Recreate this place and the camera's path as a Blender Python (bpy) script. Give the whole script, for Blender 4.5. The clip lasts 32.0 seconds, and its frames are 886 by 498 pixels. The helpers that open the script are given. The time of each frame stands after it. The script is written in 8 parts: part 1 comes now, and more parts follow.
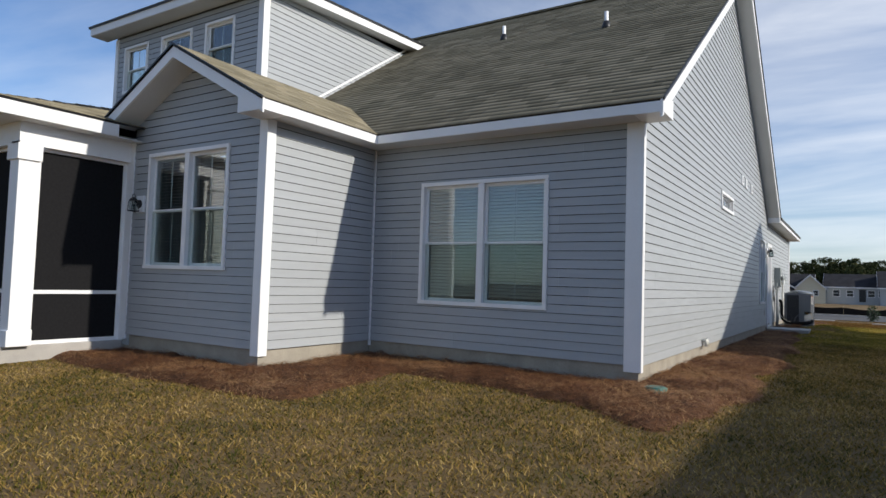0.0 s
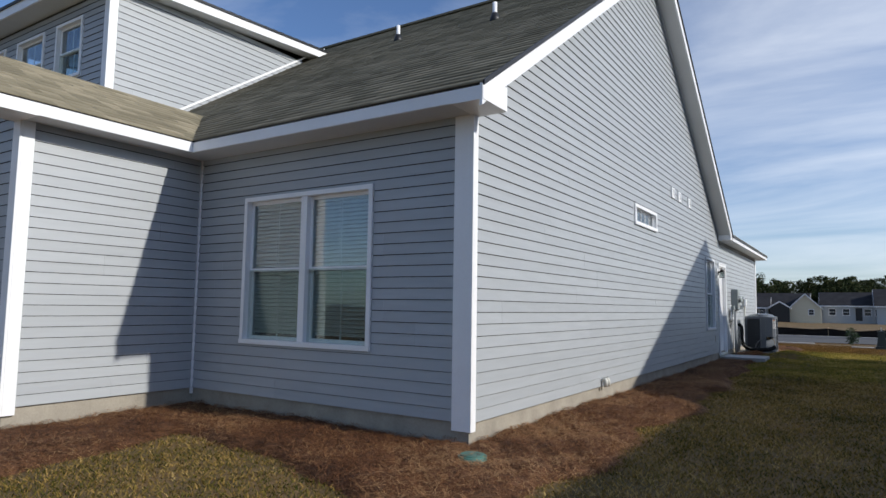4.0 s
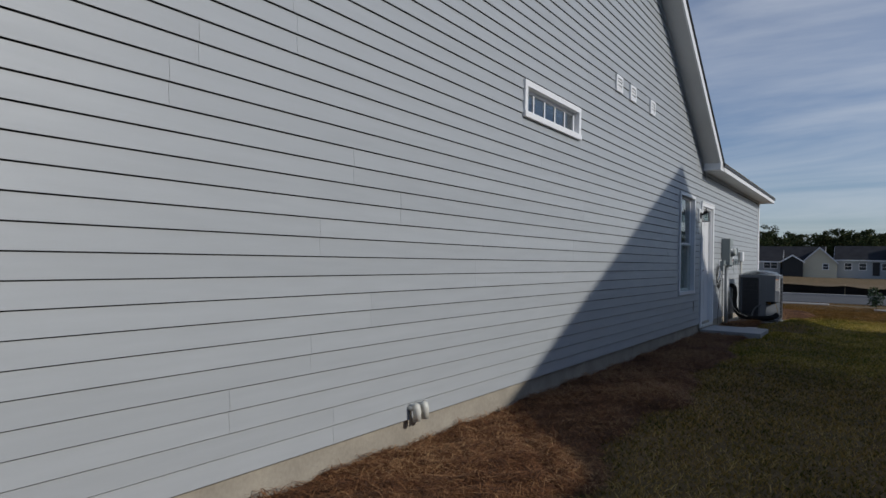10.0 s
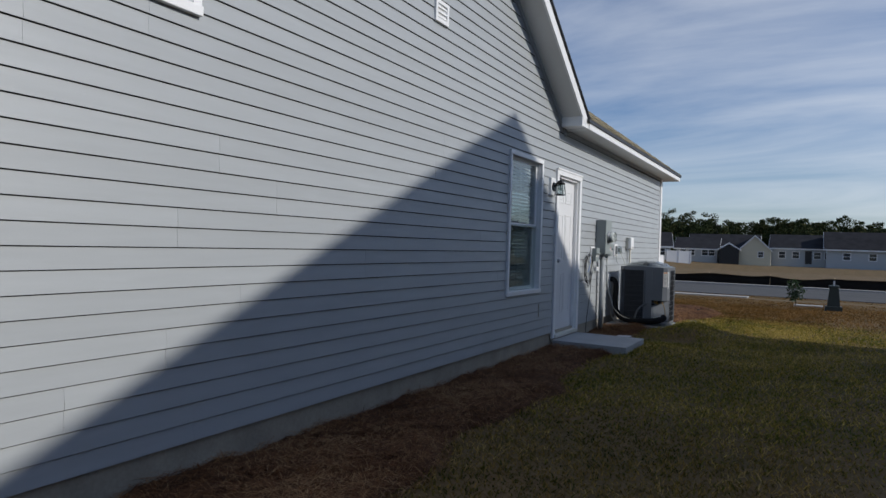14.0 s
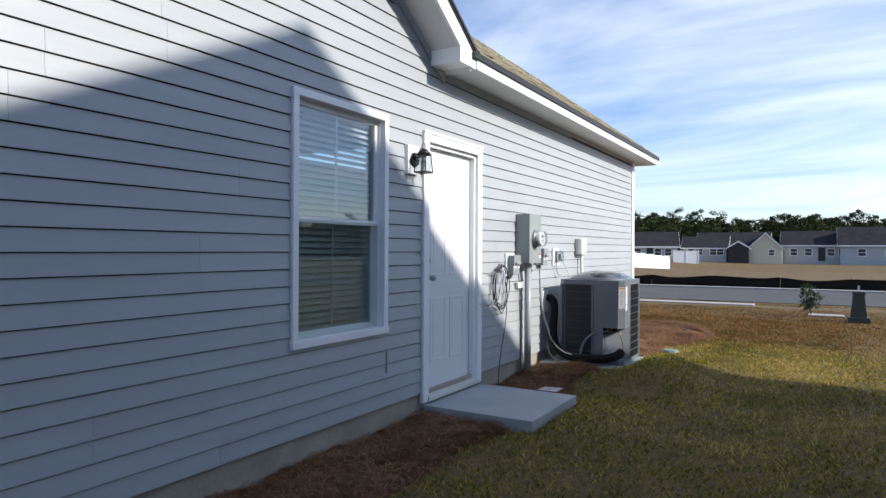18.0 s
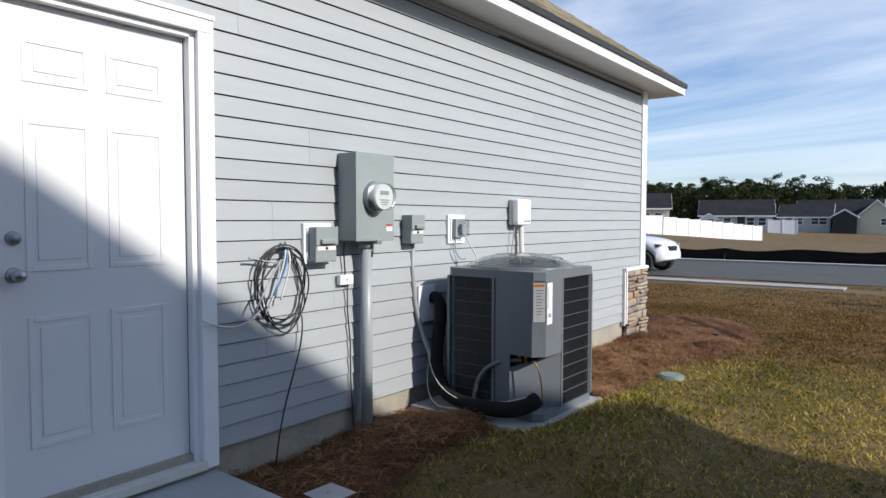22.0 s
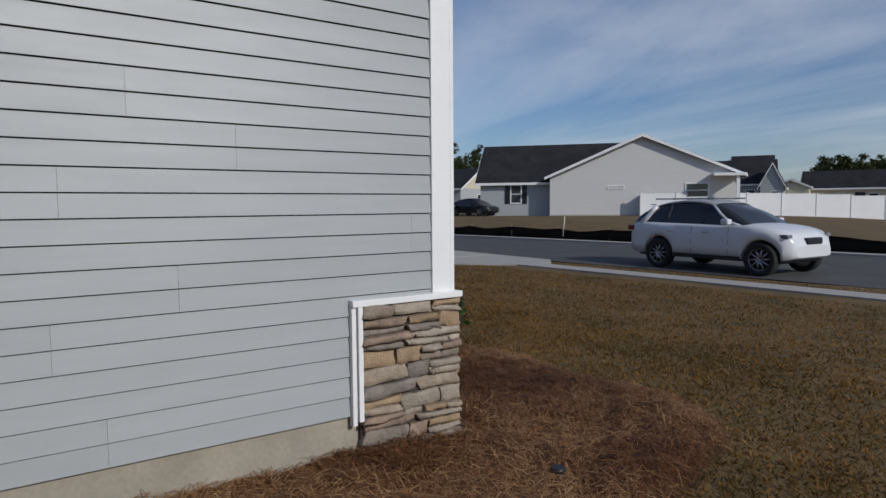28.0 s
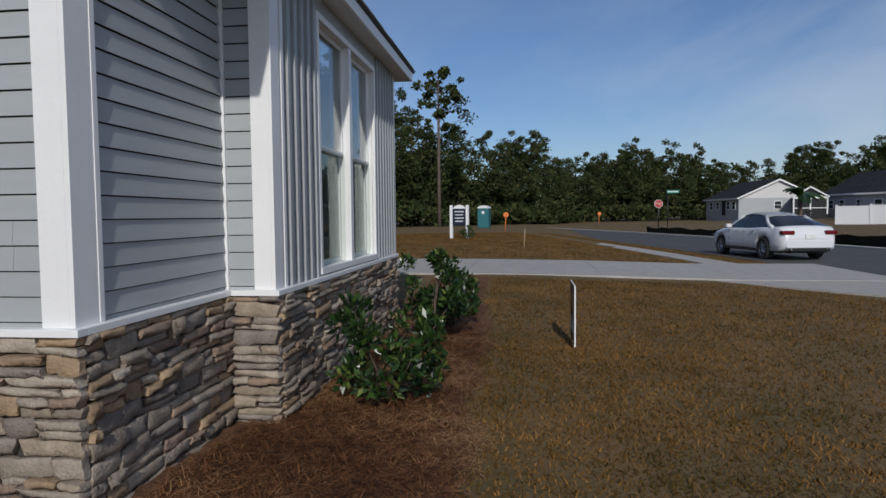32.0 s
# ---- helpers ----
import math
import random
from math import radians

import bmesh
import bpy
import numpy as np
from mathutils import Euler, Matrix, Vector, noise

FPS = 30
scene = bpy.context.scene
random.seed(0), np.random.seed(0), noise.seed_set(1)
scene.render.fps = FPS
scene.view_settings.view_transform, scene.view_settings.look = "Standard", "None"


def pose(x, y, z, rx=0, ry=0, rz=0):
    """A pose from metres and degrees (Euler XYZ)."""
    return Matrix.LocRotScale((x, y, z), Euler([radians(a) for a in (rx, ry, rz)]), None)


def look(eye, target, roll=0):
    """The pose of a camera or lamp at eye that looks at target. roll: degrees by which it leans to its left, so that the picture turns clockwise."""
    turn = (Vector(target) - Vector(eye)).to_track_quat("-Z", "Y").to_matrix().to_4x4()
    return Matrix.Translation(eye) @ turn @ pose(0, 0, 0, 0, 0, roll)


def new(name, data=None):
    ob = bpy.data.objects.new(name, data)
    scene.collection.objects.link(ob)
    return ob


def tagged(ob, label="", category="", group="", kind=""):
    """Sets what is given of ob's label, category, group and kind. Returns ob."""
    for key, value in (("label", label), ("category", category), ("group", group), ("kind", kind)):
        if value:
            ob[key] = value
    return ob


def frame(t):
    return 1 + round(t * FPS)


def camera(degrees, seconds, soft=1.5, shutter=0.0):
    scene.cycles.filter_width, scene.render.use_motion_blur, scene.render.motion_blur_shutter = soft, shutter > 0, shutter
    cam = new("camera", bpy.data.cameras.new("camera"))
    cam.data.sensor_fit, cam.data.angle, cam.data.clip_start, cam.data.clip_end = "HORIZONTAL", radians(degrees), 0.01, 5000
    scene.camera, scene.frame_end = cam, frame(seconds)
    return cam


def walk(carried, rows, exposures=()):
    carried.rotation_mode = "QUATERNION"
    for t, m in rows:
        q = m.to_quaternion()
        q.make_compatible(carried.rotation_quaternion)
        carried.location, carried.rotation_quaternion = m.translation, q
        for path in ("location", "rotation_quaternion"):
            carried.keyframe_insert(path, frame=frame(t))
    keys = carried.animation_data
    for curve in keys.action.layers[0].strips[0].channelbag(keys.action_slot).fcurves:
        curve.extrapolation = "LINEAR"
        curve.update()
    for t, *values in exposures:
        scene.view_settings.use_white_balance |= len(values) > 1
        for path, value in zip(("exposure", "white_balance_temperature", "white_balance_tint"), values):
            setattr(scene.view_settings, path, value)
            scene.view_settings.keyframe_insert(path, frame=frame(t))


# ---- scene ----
cam = camera(69.7, 32.0)
PATH = [
    (0, (2.005, -7.151, 1.214), (0.918, -5.476, 1.317), 1.8),
    (0.5, (2.273, -6.729, 1.163), (1.189, -5.05, 1.242), 1.9),
    (1, (2.459, -6.412, 1.191), (1.388, -4.724, 1.265), 1.7),
    (1.5, (2.603, -5.957, 1.256), (1.502, -4.291, 1.353), 1.3),
    (2, (2.635, -5.501, 1.348), (1.483, -3.872, 1.495), 1.1),
    (2.5, (2.684, -5.179, 1.386), (1.504, -3.576, 1.582), 1.0),
    (3, (2.822, -4.999, 1.402), (1.643, -3.397, 1.61), 0.9),
    (3.5, (2.871, -4.91, 1.395), (1.73, -3.28, 1.596), 0.8),
    (4, (2.851, -4.848, 1.358), (1.765, -3.178, 1.537), 0.9),
    (4.5, (2.869, -4.751, 1.365), (1.822, -3.052, 1.498), 1.0),
    (6.5, (2.39, -3.209, 1.338), (1.348, -1.504, 1.419), 1.1),
    (7, (2.337, -2.735, 1.38), (1.288, -1.034, 1.457), 1.3),
    (7.5, (2.295, -2.237, 1.375), (1.234, -0.544, 1.451), 1.7),
    (8, (2.26, -1.728, 1.365), (1.178, -0.047, 1.428), 2.1),
    (8.5, (2.342, -1.365, 1.363), (1.239, 0.302, 1.438), 1.6),
    (9, (2.417, -0.937, 1.389), (1.31, 0.728, 1.465), 1.6),
    (9.5, (2.485, -0.489, 1.389), (1.377, 1.176, 1.433), 1.1),
    (10, (2.549, -0.039, 1.422), (1.43, 1.618, 1.45), 1.2),
    (10.5, (2.690, 0.472, 1.412), (1.526, 2.097, 1.468), 1.1),
    (11, (2.724, 0.976, 1.452), (1.544, 2.590, 1.501), 2.0),
    (11.5, (2.828, 1.428, 1.512), (1.61, 3.012, 1.586), 1.0),
    (12, (2.85, 1.977, 1.498), (1.642, 3.569, 1.575), -0.4),
    (12.5, (2.816, 2.497, 1.5), (1.67, 4.135, 1.567), -0.2),
    (13, (2.908, 2.928, 1.52), (1.813, 4.601, 1.566), 0.4),
    (13.5, (2.983, 3.404, 1.447), (1.934, 5.107, 1.433), 1.0),
    (14, (2.923, 3.865, 1.481), (1.929, 5.6, 1.464), 1.8),
    (14.5, (2.987, 4.288, 1.492), (2.003, 6.029, 1.547), 2.1),
    (16.5, (2.819, 6.162, 1.559), (1.827, 7.898, 1.58), 0.8),
    (17, (2.771, 6.582, 1.565), (1.787, 8.324, 1.543), 0.9),
    (17.5, (2.811, 7.001, 1.545), (1.803, 8.728, 1.54), 0.4),
    (18, (2.85, 7.448, 1.544), (1.83, 9.169, 1.545), 0.3),
    (18.5, (2.882, 7.937, 1.537), (1.865, 9.659, 1.535), -0.1),
    (19, (2.928, 8.426, 1.533), (1.919, 10.153, 1.507), 0.3),
    (19.5, (2.992, 8.889, 1.515), (1.989, 10.618, 1.456), 1.1),
    (20, (3.048, 9.321, 1.524), (2.029, 11.039, 1.434), 1.0),
    (20.5, (3.051, 9.78, 1.511), (1.984, 11.469, 1.421), 0.5),
    (21, (2.992, 10.229, 1.511), (1.877, 11.887, 1.423), 0.3),
    (21.5, (2.919, 10.681, 1.517), (1.75, 12.301, 1.428), 0.3),
    (22, (2.919, 11.126, 1.53), (1.683, 12.696, 1.437), 0.1),
    (22.5, (2.916, 11.541, 1.525), (1.619, 13.06, 1.428), -0.2),
    (23, (2.952, 11.924, 1.512), (1.598, 13.393, 1.413), -0.5),
    (23.5, (2.986, 12.354, 1.485), (1.573, 13.767, 1.402), -0.6),
    (24, (3.03, 12.791, 1.511), (1.56, 14.144, 1.416), -0.1),
    (24.5, (3.163, 13.202, 1.502), (1.633, 14.488, 1.424), -0.9),
    (26.5, (3.336, 15.307, 1.406), (1.642, 16.367, 1.317), -0.9),
    (27, (3.263, 15.759, 1.438), (1.616, 16.887, 1.318), -0.6),
    (27.5, (3.16, 16.23, 1.447), (1.534, 17.387, 1.311), -0.6),
    (28, (3.015, 16.737, 1.461), (1.365, 17.858, 1.323), -0.4),
    (28.5, (2.967, 17.252, 1.442), (1.246, 18.268, 1.359), -1.4),
    (29, (2.849, 17.73, 1.444), (1.04, 18.584, 1.413), -0.7),
    (29.5, (2.788, 18.166, 1.494), (0.898, 18.819, 1.471), 1.2),
    (30, (2.881, 18.735, 1.475), (0.919, 19.123, 1.488), 1.4),
    (30.5, (2.851, 19.195, 1.465), (0.866, 19.444, 1.444), 1.4),
    (31, (2.747, 19.713, 1.455), (0.75, 19.784, 1.376), -0.2),
    (31.5, (2.624, 20.243, 1.464), (0.629, 20.152, 1.362), -0.4),
    (32, (2.415, 20.675, 1.415), (0.433, 20.425, 1.311), -0.6),
]
walk(cam, [(t, look(eye, target, roll)) for t, eye, target, roll in PATH], exposures=[(t, e, k, 10) for t, e, k in ((0, 0.22, 6850), (2, 0.22, 6700), (4, 0.1, 6500), (6.5, 0.0, 6500), (8, -0.30, 6500), (9, -0.55, 6450), (13, -0.62, 6450), (14, -0.32, 6450), (17, 0.72, 6550), (19, 0.62, 6600), (21, 0.48, 6550), (23, 0.31, 6600), (24.5, 0.2, 6600), (26.5, -0.46, 6500), (28, -0.62, 6450), (30, -0.74, 6450), (32, -0.6, 6500))])

# ---- light ----
SUN_DIR = Vector((1.0, 0.143, 0.56)).normalized()
world = bpy.data.worlds.new("sky_world")
scene.world = world
world.use_nodes = True
wn, wl = world.node_tree.nodes, world.node_tree.links
wn.clear()
w_out, w_bg, w_sky = wn.new("ShaderNodeOutputWorld"), wn.new("ShaderNodeBackground"), wn.new("ShaderNodeTexSky")
w_sky.sky_type, w_sky.sun_disc = "NISHITA", False
w_sky.sun_elevation, w_sky.sun_rotation = math.asin(SUN_DIR.z), math.atan2(SUN_DIR.x, SUN_DIR.y)
w_sky.air_density, w_sky.dust_density, w_sky.ozone_density = 1.0, 0.6, 3.0
w_tc, w_map, w_sep = wn.new("ShaderNodeTexCoord"), wn.new("ShaderNodeMapping"), wn.new("ShaderNodeSeparateXYZ")
# thin streaked cirrus: the view direction flattened onto a high layer
w_div = wn.new("ShaderNodeVectorMath"); w_div.operation = "DIVIDE"
w_hi = wn.new("ShaderNodeMath"); w_hi.operation = "ADD"; w_hi.inputs[1].default_value = 0.16
w_cmb = wn.new("ShaderNodeCombineXYZ")
wl.new(w_tc.outputs["Generated"], w_sep.inputs[0])
wl.new(w_sep.outputs["Z"], w_hi.inputs[0])
for k in range(3):
    wl.new(w_hi.outputs[0], w_cmb.inputs[k])
wl.new(w_tc.outputs["Generated"], w_div.inputs[0])
wl.new(w_cmb.outputs[0], w_div.inputs[1])
wl.new(w_div.outputs[0], w_map.inputs["Vector"])
w_map.inputs["Rotation"].default_value = (0, 0, radians(28))
w_map.inputs["Scale"].default_value = (0.45, 1.05, 1.0)
w_noise = wn.new("ShaderNodeTexNoise")
w_noise.inputs["Scale"].default_value, w_noise.inputs["Detail"].default_value = 0.9, 9.0
w_noise.inputs["Roughness"].default_value, w_noise.inputs["Distortion"].default_value = 0.56, 0.7
wl.new(w_map.outputs[0], w_noise.inputs["Vector"])
w_ramp = wn.new("ShaderNodeValToRGB")
w_ramp.color_ramp.elements[0].position, w_ramp.color_ramp.elements[1].position = 0.36, 0.68
w_ramp.color_ramp.elements[0].color, w_ramp.color_ramp.elements[1].color = (0.0, 0.0, 0.0, 1), (0.52, 0.52, 0.52, 1)
wl.new(w_noise.outputs["Fac"], w_ramp.inputs[0])
w_mix = wn.new("ShaderNodeMix"); w_mix.data_type = "RGBA"
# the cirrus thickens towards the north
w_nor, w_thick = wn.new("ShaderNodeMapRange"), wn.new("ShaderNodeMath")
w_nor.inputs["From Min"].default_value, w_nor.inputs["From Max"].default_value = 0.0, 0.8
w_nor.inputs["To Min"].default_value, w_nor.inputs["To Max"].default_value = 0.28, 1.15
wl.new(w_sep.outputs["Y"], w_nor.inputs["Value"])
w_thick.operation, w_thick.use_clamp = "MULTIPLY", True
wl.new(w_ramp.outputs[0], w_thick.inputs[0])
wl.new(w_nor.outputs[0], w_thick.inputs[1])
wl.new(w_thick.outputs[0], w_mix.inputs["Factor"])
w_tint = wn.new("ShaderNodeMix"); w_tint.data_type, w_tint.blend_type = "RGBA", "MULTIPLY"
w_tint.inputs["Factor"].default_value = 1.0
w_tint.inputs[7].default_value = (0.85, 0.96, 1.15, 1)
wl.new(w_sky.outputs[0], w_tint.inputs[6])
wl.new(w_tint.outputs[2], w_mix.inputs[6])
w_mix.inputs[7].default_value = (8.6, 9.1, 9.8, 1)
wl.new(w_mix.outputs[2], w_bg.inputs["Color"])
w_bg.inputs["Strength"].default_value = 0.108
wl.new(w_bg.outputs[0], w_out.inputs[0])
sun = new("sun", bpy.data.lights.new("sun", "SUN"))
sun.data.energy, sun.data.angle, sun.data.color = 3.45, radians(0.85), (1.0, 0.965, 0.905)
sun.matrix_world = look(SUN_DIR * 60, (0, 0, 0))

# ---- materials ----
MATS = {}


def surf(name, a, b=None, scale=6.0, fine=60.0, rough=0.6, bump=0.15, metal=0.0, vary=0.0, spec=0.5, stretch=(1, 1, 1), dist=0.004, detail_mix=0.35):
    """Two colours mixed by a broad and a fine noise in metres, with a fine relief; vary: lightness by object."""
    if name in MATS:
        return MATS[name]
    b = b or tuple(c * 0.82 for c in a)
    m = bpy.data.materials.new(name)
    m.use_nodes = True
    nd, ln = m.node_tree.nodes, m.node_tree.links
    bsdf = nd["Principled BSDF"]
    geo, mp = nd.new("ShaderNodeNewGeometry"), nd.new("ShaderNodeMapping")
    mp.inputs["Scale"].default_value = stretch
    ln.new(geo.outputs["Position"], mp.inputs["Vector"])
    n1, n2 = nd.new("ShaderNodeTexNoise"), nd.new("ShaderNodeTexNoise")
    for n, s, d in ((n1, scale, 5.0), (n2, fine, 4.0)):
        n.inputs["Scale"].default_value, n.inputs["Detail"].default_value = s, d
        ln.new(mp.outputs[0], n.inputs["Vector"])
    mixf = nd.new("ShaderNodeMix")
    mixf.inputs["Factor"].default_value = detail_mix
    ln.new(n1.outputs["Fac"], mixf.inputs[2])
    ln.new(n2.outputs["Fac"], mixf.inputs[3])
    ramp = nd.new("ShaderNodeMapRange")
    ramp.inputs["From Min"].default_value, ramp.inputs["From Max"].default_value = 0.35, 0.65
    ln.new(mixf.outputs[0], ramp.inputs["Value"])
    mix = nd.new("ShaderNodeMix")
    mix.data_type = "RGBA"
    mix.inputs[6].default_value, mix.inputs[7].default_value = (*a, 1), (*b, 1)
    ln.new(ramp.outputs[0], mix.inputs["Factor"])
    col = mix.outputs[2]
    if vary:
        info, hsv, mr = nd.new("ShaderNodeObjectInfo"), nd.new("ShaderNodeHueSaturation"), nd.new("ShaderNodeMapRange")
        mr.inputs["To Min"].default_value, mr.inputs["To Max"].default_value = 1 - vary, 1 + vary
        ln.new(info.outputs["Random"], mr.inputs["Value"])
        ln.new(mr.outputs[0], hsv.inputs["Value"])
        ln.new(col, hsv.inputs["Color"])
        col = hsv.outputs[0]
    ln.new(col, bsdf.inputs["Base Color"])
    rr = nd.new("ShaderNodeMapRange")
    rr.inputs["To Min"].default_value, rr.inputs["To Max"].default_value = max(rough - 0.08, 0.02), min(rough + 0.08, 1)
    ln.new(n1.outputs["Fac"], rr.inputs["Value"])
    ln.new(rr.outputs[0], bsdf.inputs["Roughness"])
    bsdf.inputs["Metallic"].default_value = metal
    bsdf.inputs["Specular IOR Level"].default_value = spec
    if bump:
        bp = nd.new("ShaderNodeBump")
        bp.inputs["Strength"].default_value, bp.inputs["Distance"].default_value = bump, dist
        ln.new(n2.outputs["Fac"], bp.inputs["Height"])
        ln.new(bp.outputs[0], bsdf.inputs["Normal"])
    MATS[name] = m
    return m


def island(name, stops, rough=0.8, spec=0.3, trans=0.0, bump=0.0):
    """A colour by mesh island, for grass, needles, leaves and shingles; stops: (position, colour)."""
    if name in MATS:
        return MATS[name]
    m = bpy.data.materials.new(name)
    m.use_nodes = True
    nd, ln = m.node_tree.nodes, m.node_tree.links
    bsdf = nd["Principled BSDF"]
    geo, ramp = nd.new("ShaderNodeNewGeometry"), nd.new("ShaderNodeValToRGB")
    noise_n, add = nd.new("ShaderNodeTexNoise"), nd.new("ShaderNodeMath")
    noise_n.inputs["Scale"].default_value, noise_n.inputs["Detail"].default_value = 0.9, 4.0
    ln.new(geo.outputs["Position"], noise_n.inputs["Vector"])
    mul = nd.new("ShaderNodeMath"); mul.operation = "MULTIPLY_ADD"
    mul.inputs[1].default_value, mul.inputs[2].default_value = 1.5, -0.75
    ln.new(noise_n.outputs["Fac"], mul.inputs[0])
    ln.new(geo.outputs["Random Per Island"], add.inputs[0])
    ln.new(mul.outputs[0], add.inputs[1])
    ln.new(add.outputs[0], ramp.inputs[0])
    cr = ramp.color_ramp
    while len(cr.elements) < len(stops):
        cr.elements.new(0.5)
    for e, (p, c) in zip(cr.elements, stops):
        e.position, e.color = p, (*c, 1)
    ln.new(ramp.outputs[0], bsdf.inputs["Base Color"])
    bsdf.inputs["Roughness"].default_value = rough
    bsdf.inputs["Specular IOR Level"].default_value = spec
    if trans:
        out, tr, ms = nd["Material Output"], nd.new("ShaderNodeBsdfTranslucent"), nd.new("ShaderNodeMixShader")
        ms.inputs[0].default_value = trans
        ln.new(ramp.outputs[0], tr.inputs["Color"])
        ln.new(bsdf.outputs[0], ms.inputs[1])
        ln.new(tr.outputs[0], ms.inputs[2])
        ln.new(ms.outputs[0], out.inputs["Surface"])
    MATS[name] = m
    return m


def glass(name, tint=(0.9, 0.95, 0.95), rough=0.0, clear=0.75, gloss=0.05, peak=0.95):
    """A thin pane: mirror gloss by the angle over a clear sheet."""
    if name in MATS:
        return MATS[name]
    m = bpy.data.materials.new(name)
    m.use_nodes = True
    nd, ln = m.node_tree.nodes, m.node_tree.links
    out = nd["Material Output"]
    nd.remove(nd["Principled BSDF"])
    tr, gl, fr, ms = nd.new("ShaderNodeBsdfTransparent"), nd.new("ShaderNodeBsdfGlossy"), nd.new("ShaderNodeLayerWeight"), nd.new("ShaderNodeMixShader")
    tr.inputs["Color"].default_value = (*(c * clear for c in tint), 1)
    gl.inputs["Roughness"].default_value = rough
    fr.inputs["Blend"].default_value = 0.5
    pw = nd.new("ShaderNodeMath")
    pw.operation = "POWER"
    pw.inputs[1].default_value = 4.2
    mr = nd.new("ShaderNodeMapRange")
    mr.inputs["To Min"].default_value, mr.inputs["To Max"].default_value = gloss, peak
    geo, nz, bp = nd.new("ShaderNodeNewGeometry"), nd.new("ShaderNodeTexNoise"), nd.new("ShaderNodeBump")
    nz.inputs["Scale"].default_value = 2.2
    bp.inputs["Strength"].default_value, bp.inputs["Distance"].default_value = 0.06, 0.02
    ln.new(geo.outputs["Position"], nz.inputs["Vector"])
    ln.new(nz.outputs["Fac"], bp.inputs["Height"])
    ln.new(bp.outputs[0], gl.inputs["Normal"])
    ln.new(fr.outputs["Facing"], pw.inputs[0])
    ln.new(pw.outputs[0], mr.inputs["Value"])
    ln.new(mr.outputs[0], ms.inputs[0])
    ln.new(tr.outputs[0], ms.inputs[1])
    ln.new(gl.outputs[0], ms.inputs[2])
    ln.new(ms.outputs[0], out.inputs["Surface"])
    MATS[name] = m
    return m


M_SIDING = surf("siding_paint", (0.405, 0.426, 0.437), (0.372, 0.391, 0.402), 2.0, 90, 0.42, 0.35, vary=0.035, stretch=(1, 1, 9), dist=0.0015, spec=0.45)
M_WHITE = surf("white_trim_paint", (0.89, 0.89, 0.885), (0.84, 0.84, 0.835), 3.0, 50, 0.4, 0.08, dist=0.001)
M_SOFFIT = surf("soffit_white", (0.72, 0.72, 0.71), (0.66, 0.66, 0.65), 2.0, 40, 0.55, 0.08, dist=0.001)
M_CONC = surf("concrete", (0.46, 0.43, 0.39), (0.36, 0.34, 0.31), 4.0, 70, 0.85, 0.4, dist=0.003)
M_PADC = surf("pad_concrete", (0.42, 0.43, 0.43), (0.33, 0.34, 0.34), 3.0, 60, 0.8, 0.3, dist=0.002)
M_FOUND = surf("foundation_concrete", (0.40, 0.36, 0.29), (0.29, 0.26, 0.21), 3.5, 50, 0.9, 0.5, dist=0.004)
M_ASPH = surf("asphalt", (0.085, 0.084, 0.082), (0.062, 0.061, 0.06), 1.2, 160, 0.9, 0.5, dist=0.004)
M_SOIL = surf("dormant_lawn_soil", (0.185, 0.11, 0.042), (0.105, 0.075, 0.025), 1.1, 38, 0.95, 0.8, dist=0.02)
M_STRAWBED = surf("pine_straw_bed", (0.20, 0.088, 0.036), (0.075, 0.032, 0.013), 14.0, 60, 0.95, 1.0, dist=0.03, detail_mix=0.5)
M_SHINGLE = island("roof_shingles", [(0.0, (0.17, 0.150, 0.105)), (0.5, (0.225, 0.20, 0.14)), (1.0, (0.29, 0.255, 0.18))], 0.95, 0.2)
M_DARKSHINGLE = island("dark_roof_shingles", [(0.0, (0.02, 0.02, 0.023)), (1.0, (0.045, 0.045, 0.05))], 0.95, 0.2)
M_SCREEN = surf("insect_screen", (0.012, 0.012, 0.013), (0.018, 0.018, 0.019), 30, 300, 0.9, 0.0, spec=0.1)
M_DARK = surf("slot_shade_and_floor", (0.05, 0.048, 0.045), (0.035, 0.034, 0.032), 2, 20, 0.9, 0.0)
M_BLACK = surf("black_plastic", (0.012, 0.012, 0.013), (0.02, 0.02, 0.021), 8, 80, 0.45, 0.1, dist=0.001)
M_BLIND = surf("white_blind", (0.82, 0.82, 0.80), (0.78, 0.78, 0.77), 3, 40, 0.5, 0.0)
M_GLASS = glass("window_glass", clear=0.90, gloss=0.12)
M_FLY = glass("fly_screen_mesh", tint=(0.97, 1.0, 0.98), clear=0.90, rough=0.6, gloss=0.01, peak=0.08)


# ---- mesh helpers ----
def part(name, bm, material, parent=None, label=""):
    me = bpy.data.meshes.new(name)
    bm.normal_update()
    bm.to_mesh(me)
    bm.free()
    return link(name, me, material, parent, label)


def link(name, me, material, parent=None, label=""):
    if material and not me.materials:
        me.materials.append(material)
    ob = new(name, me)
    if parent:
        ob.parent = parent
    if label:
        tagged(ob, label)
    return ob


def thing(name, at=(0, 0, 0), label="", category="", group="", kind=""):
    ob = new(name)
    ob.location = at
    ob.empty_display_size = 0.1
    bpy.context.view_layer.update()
    return tagged(ob, label, category, group, kind)


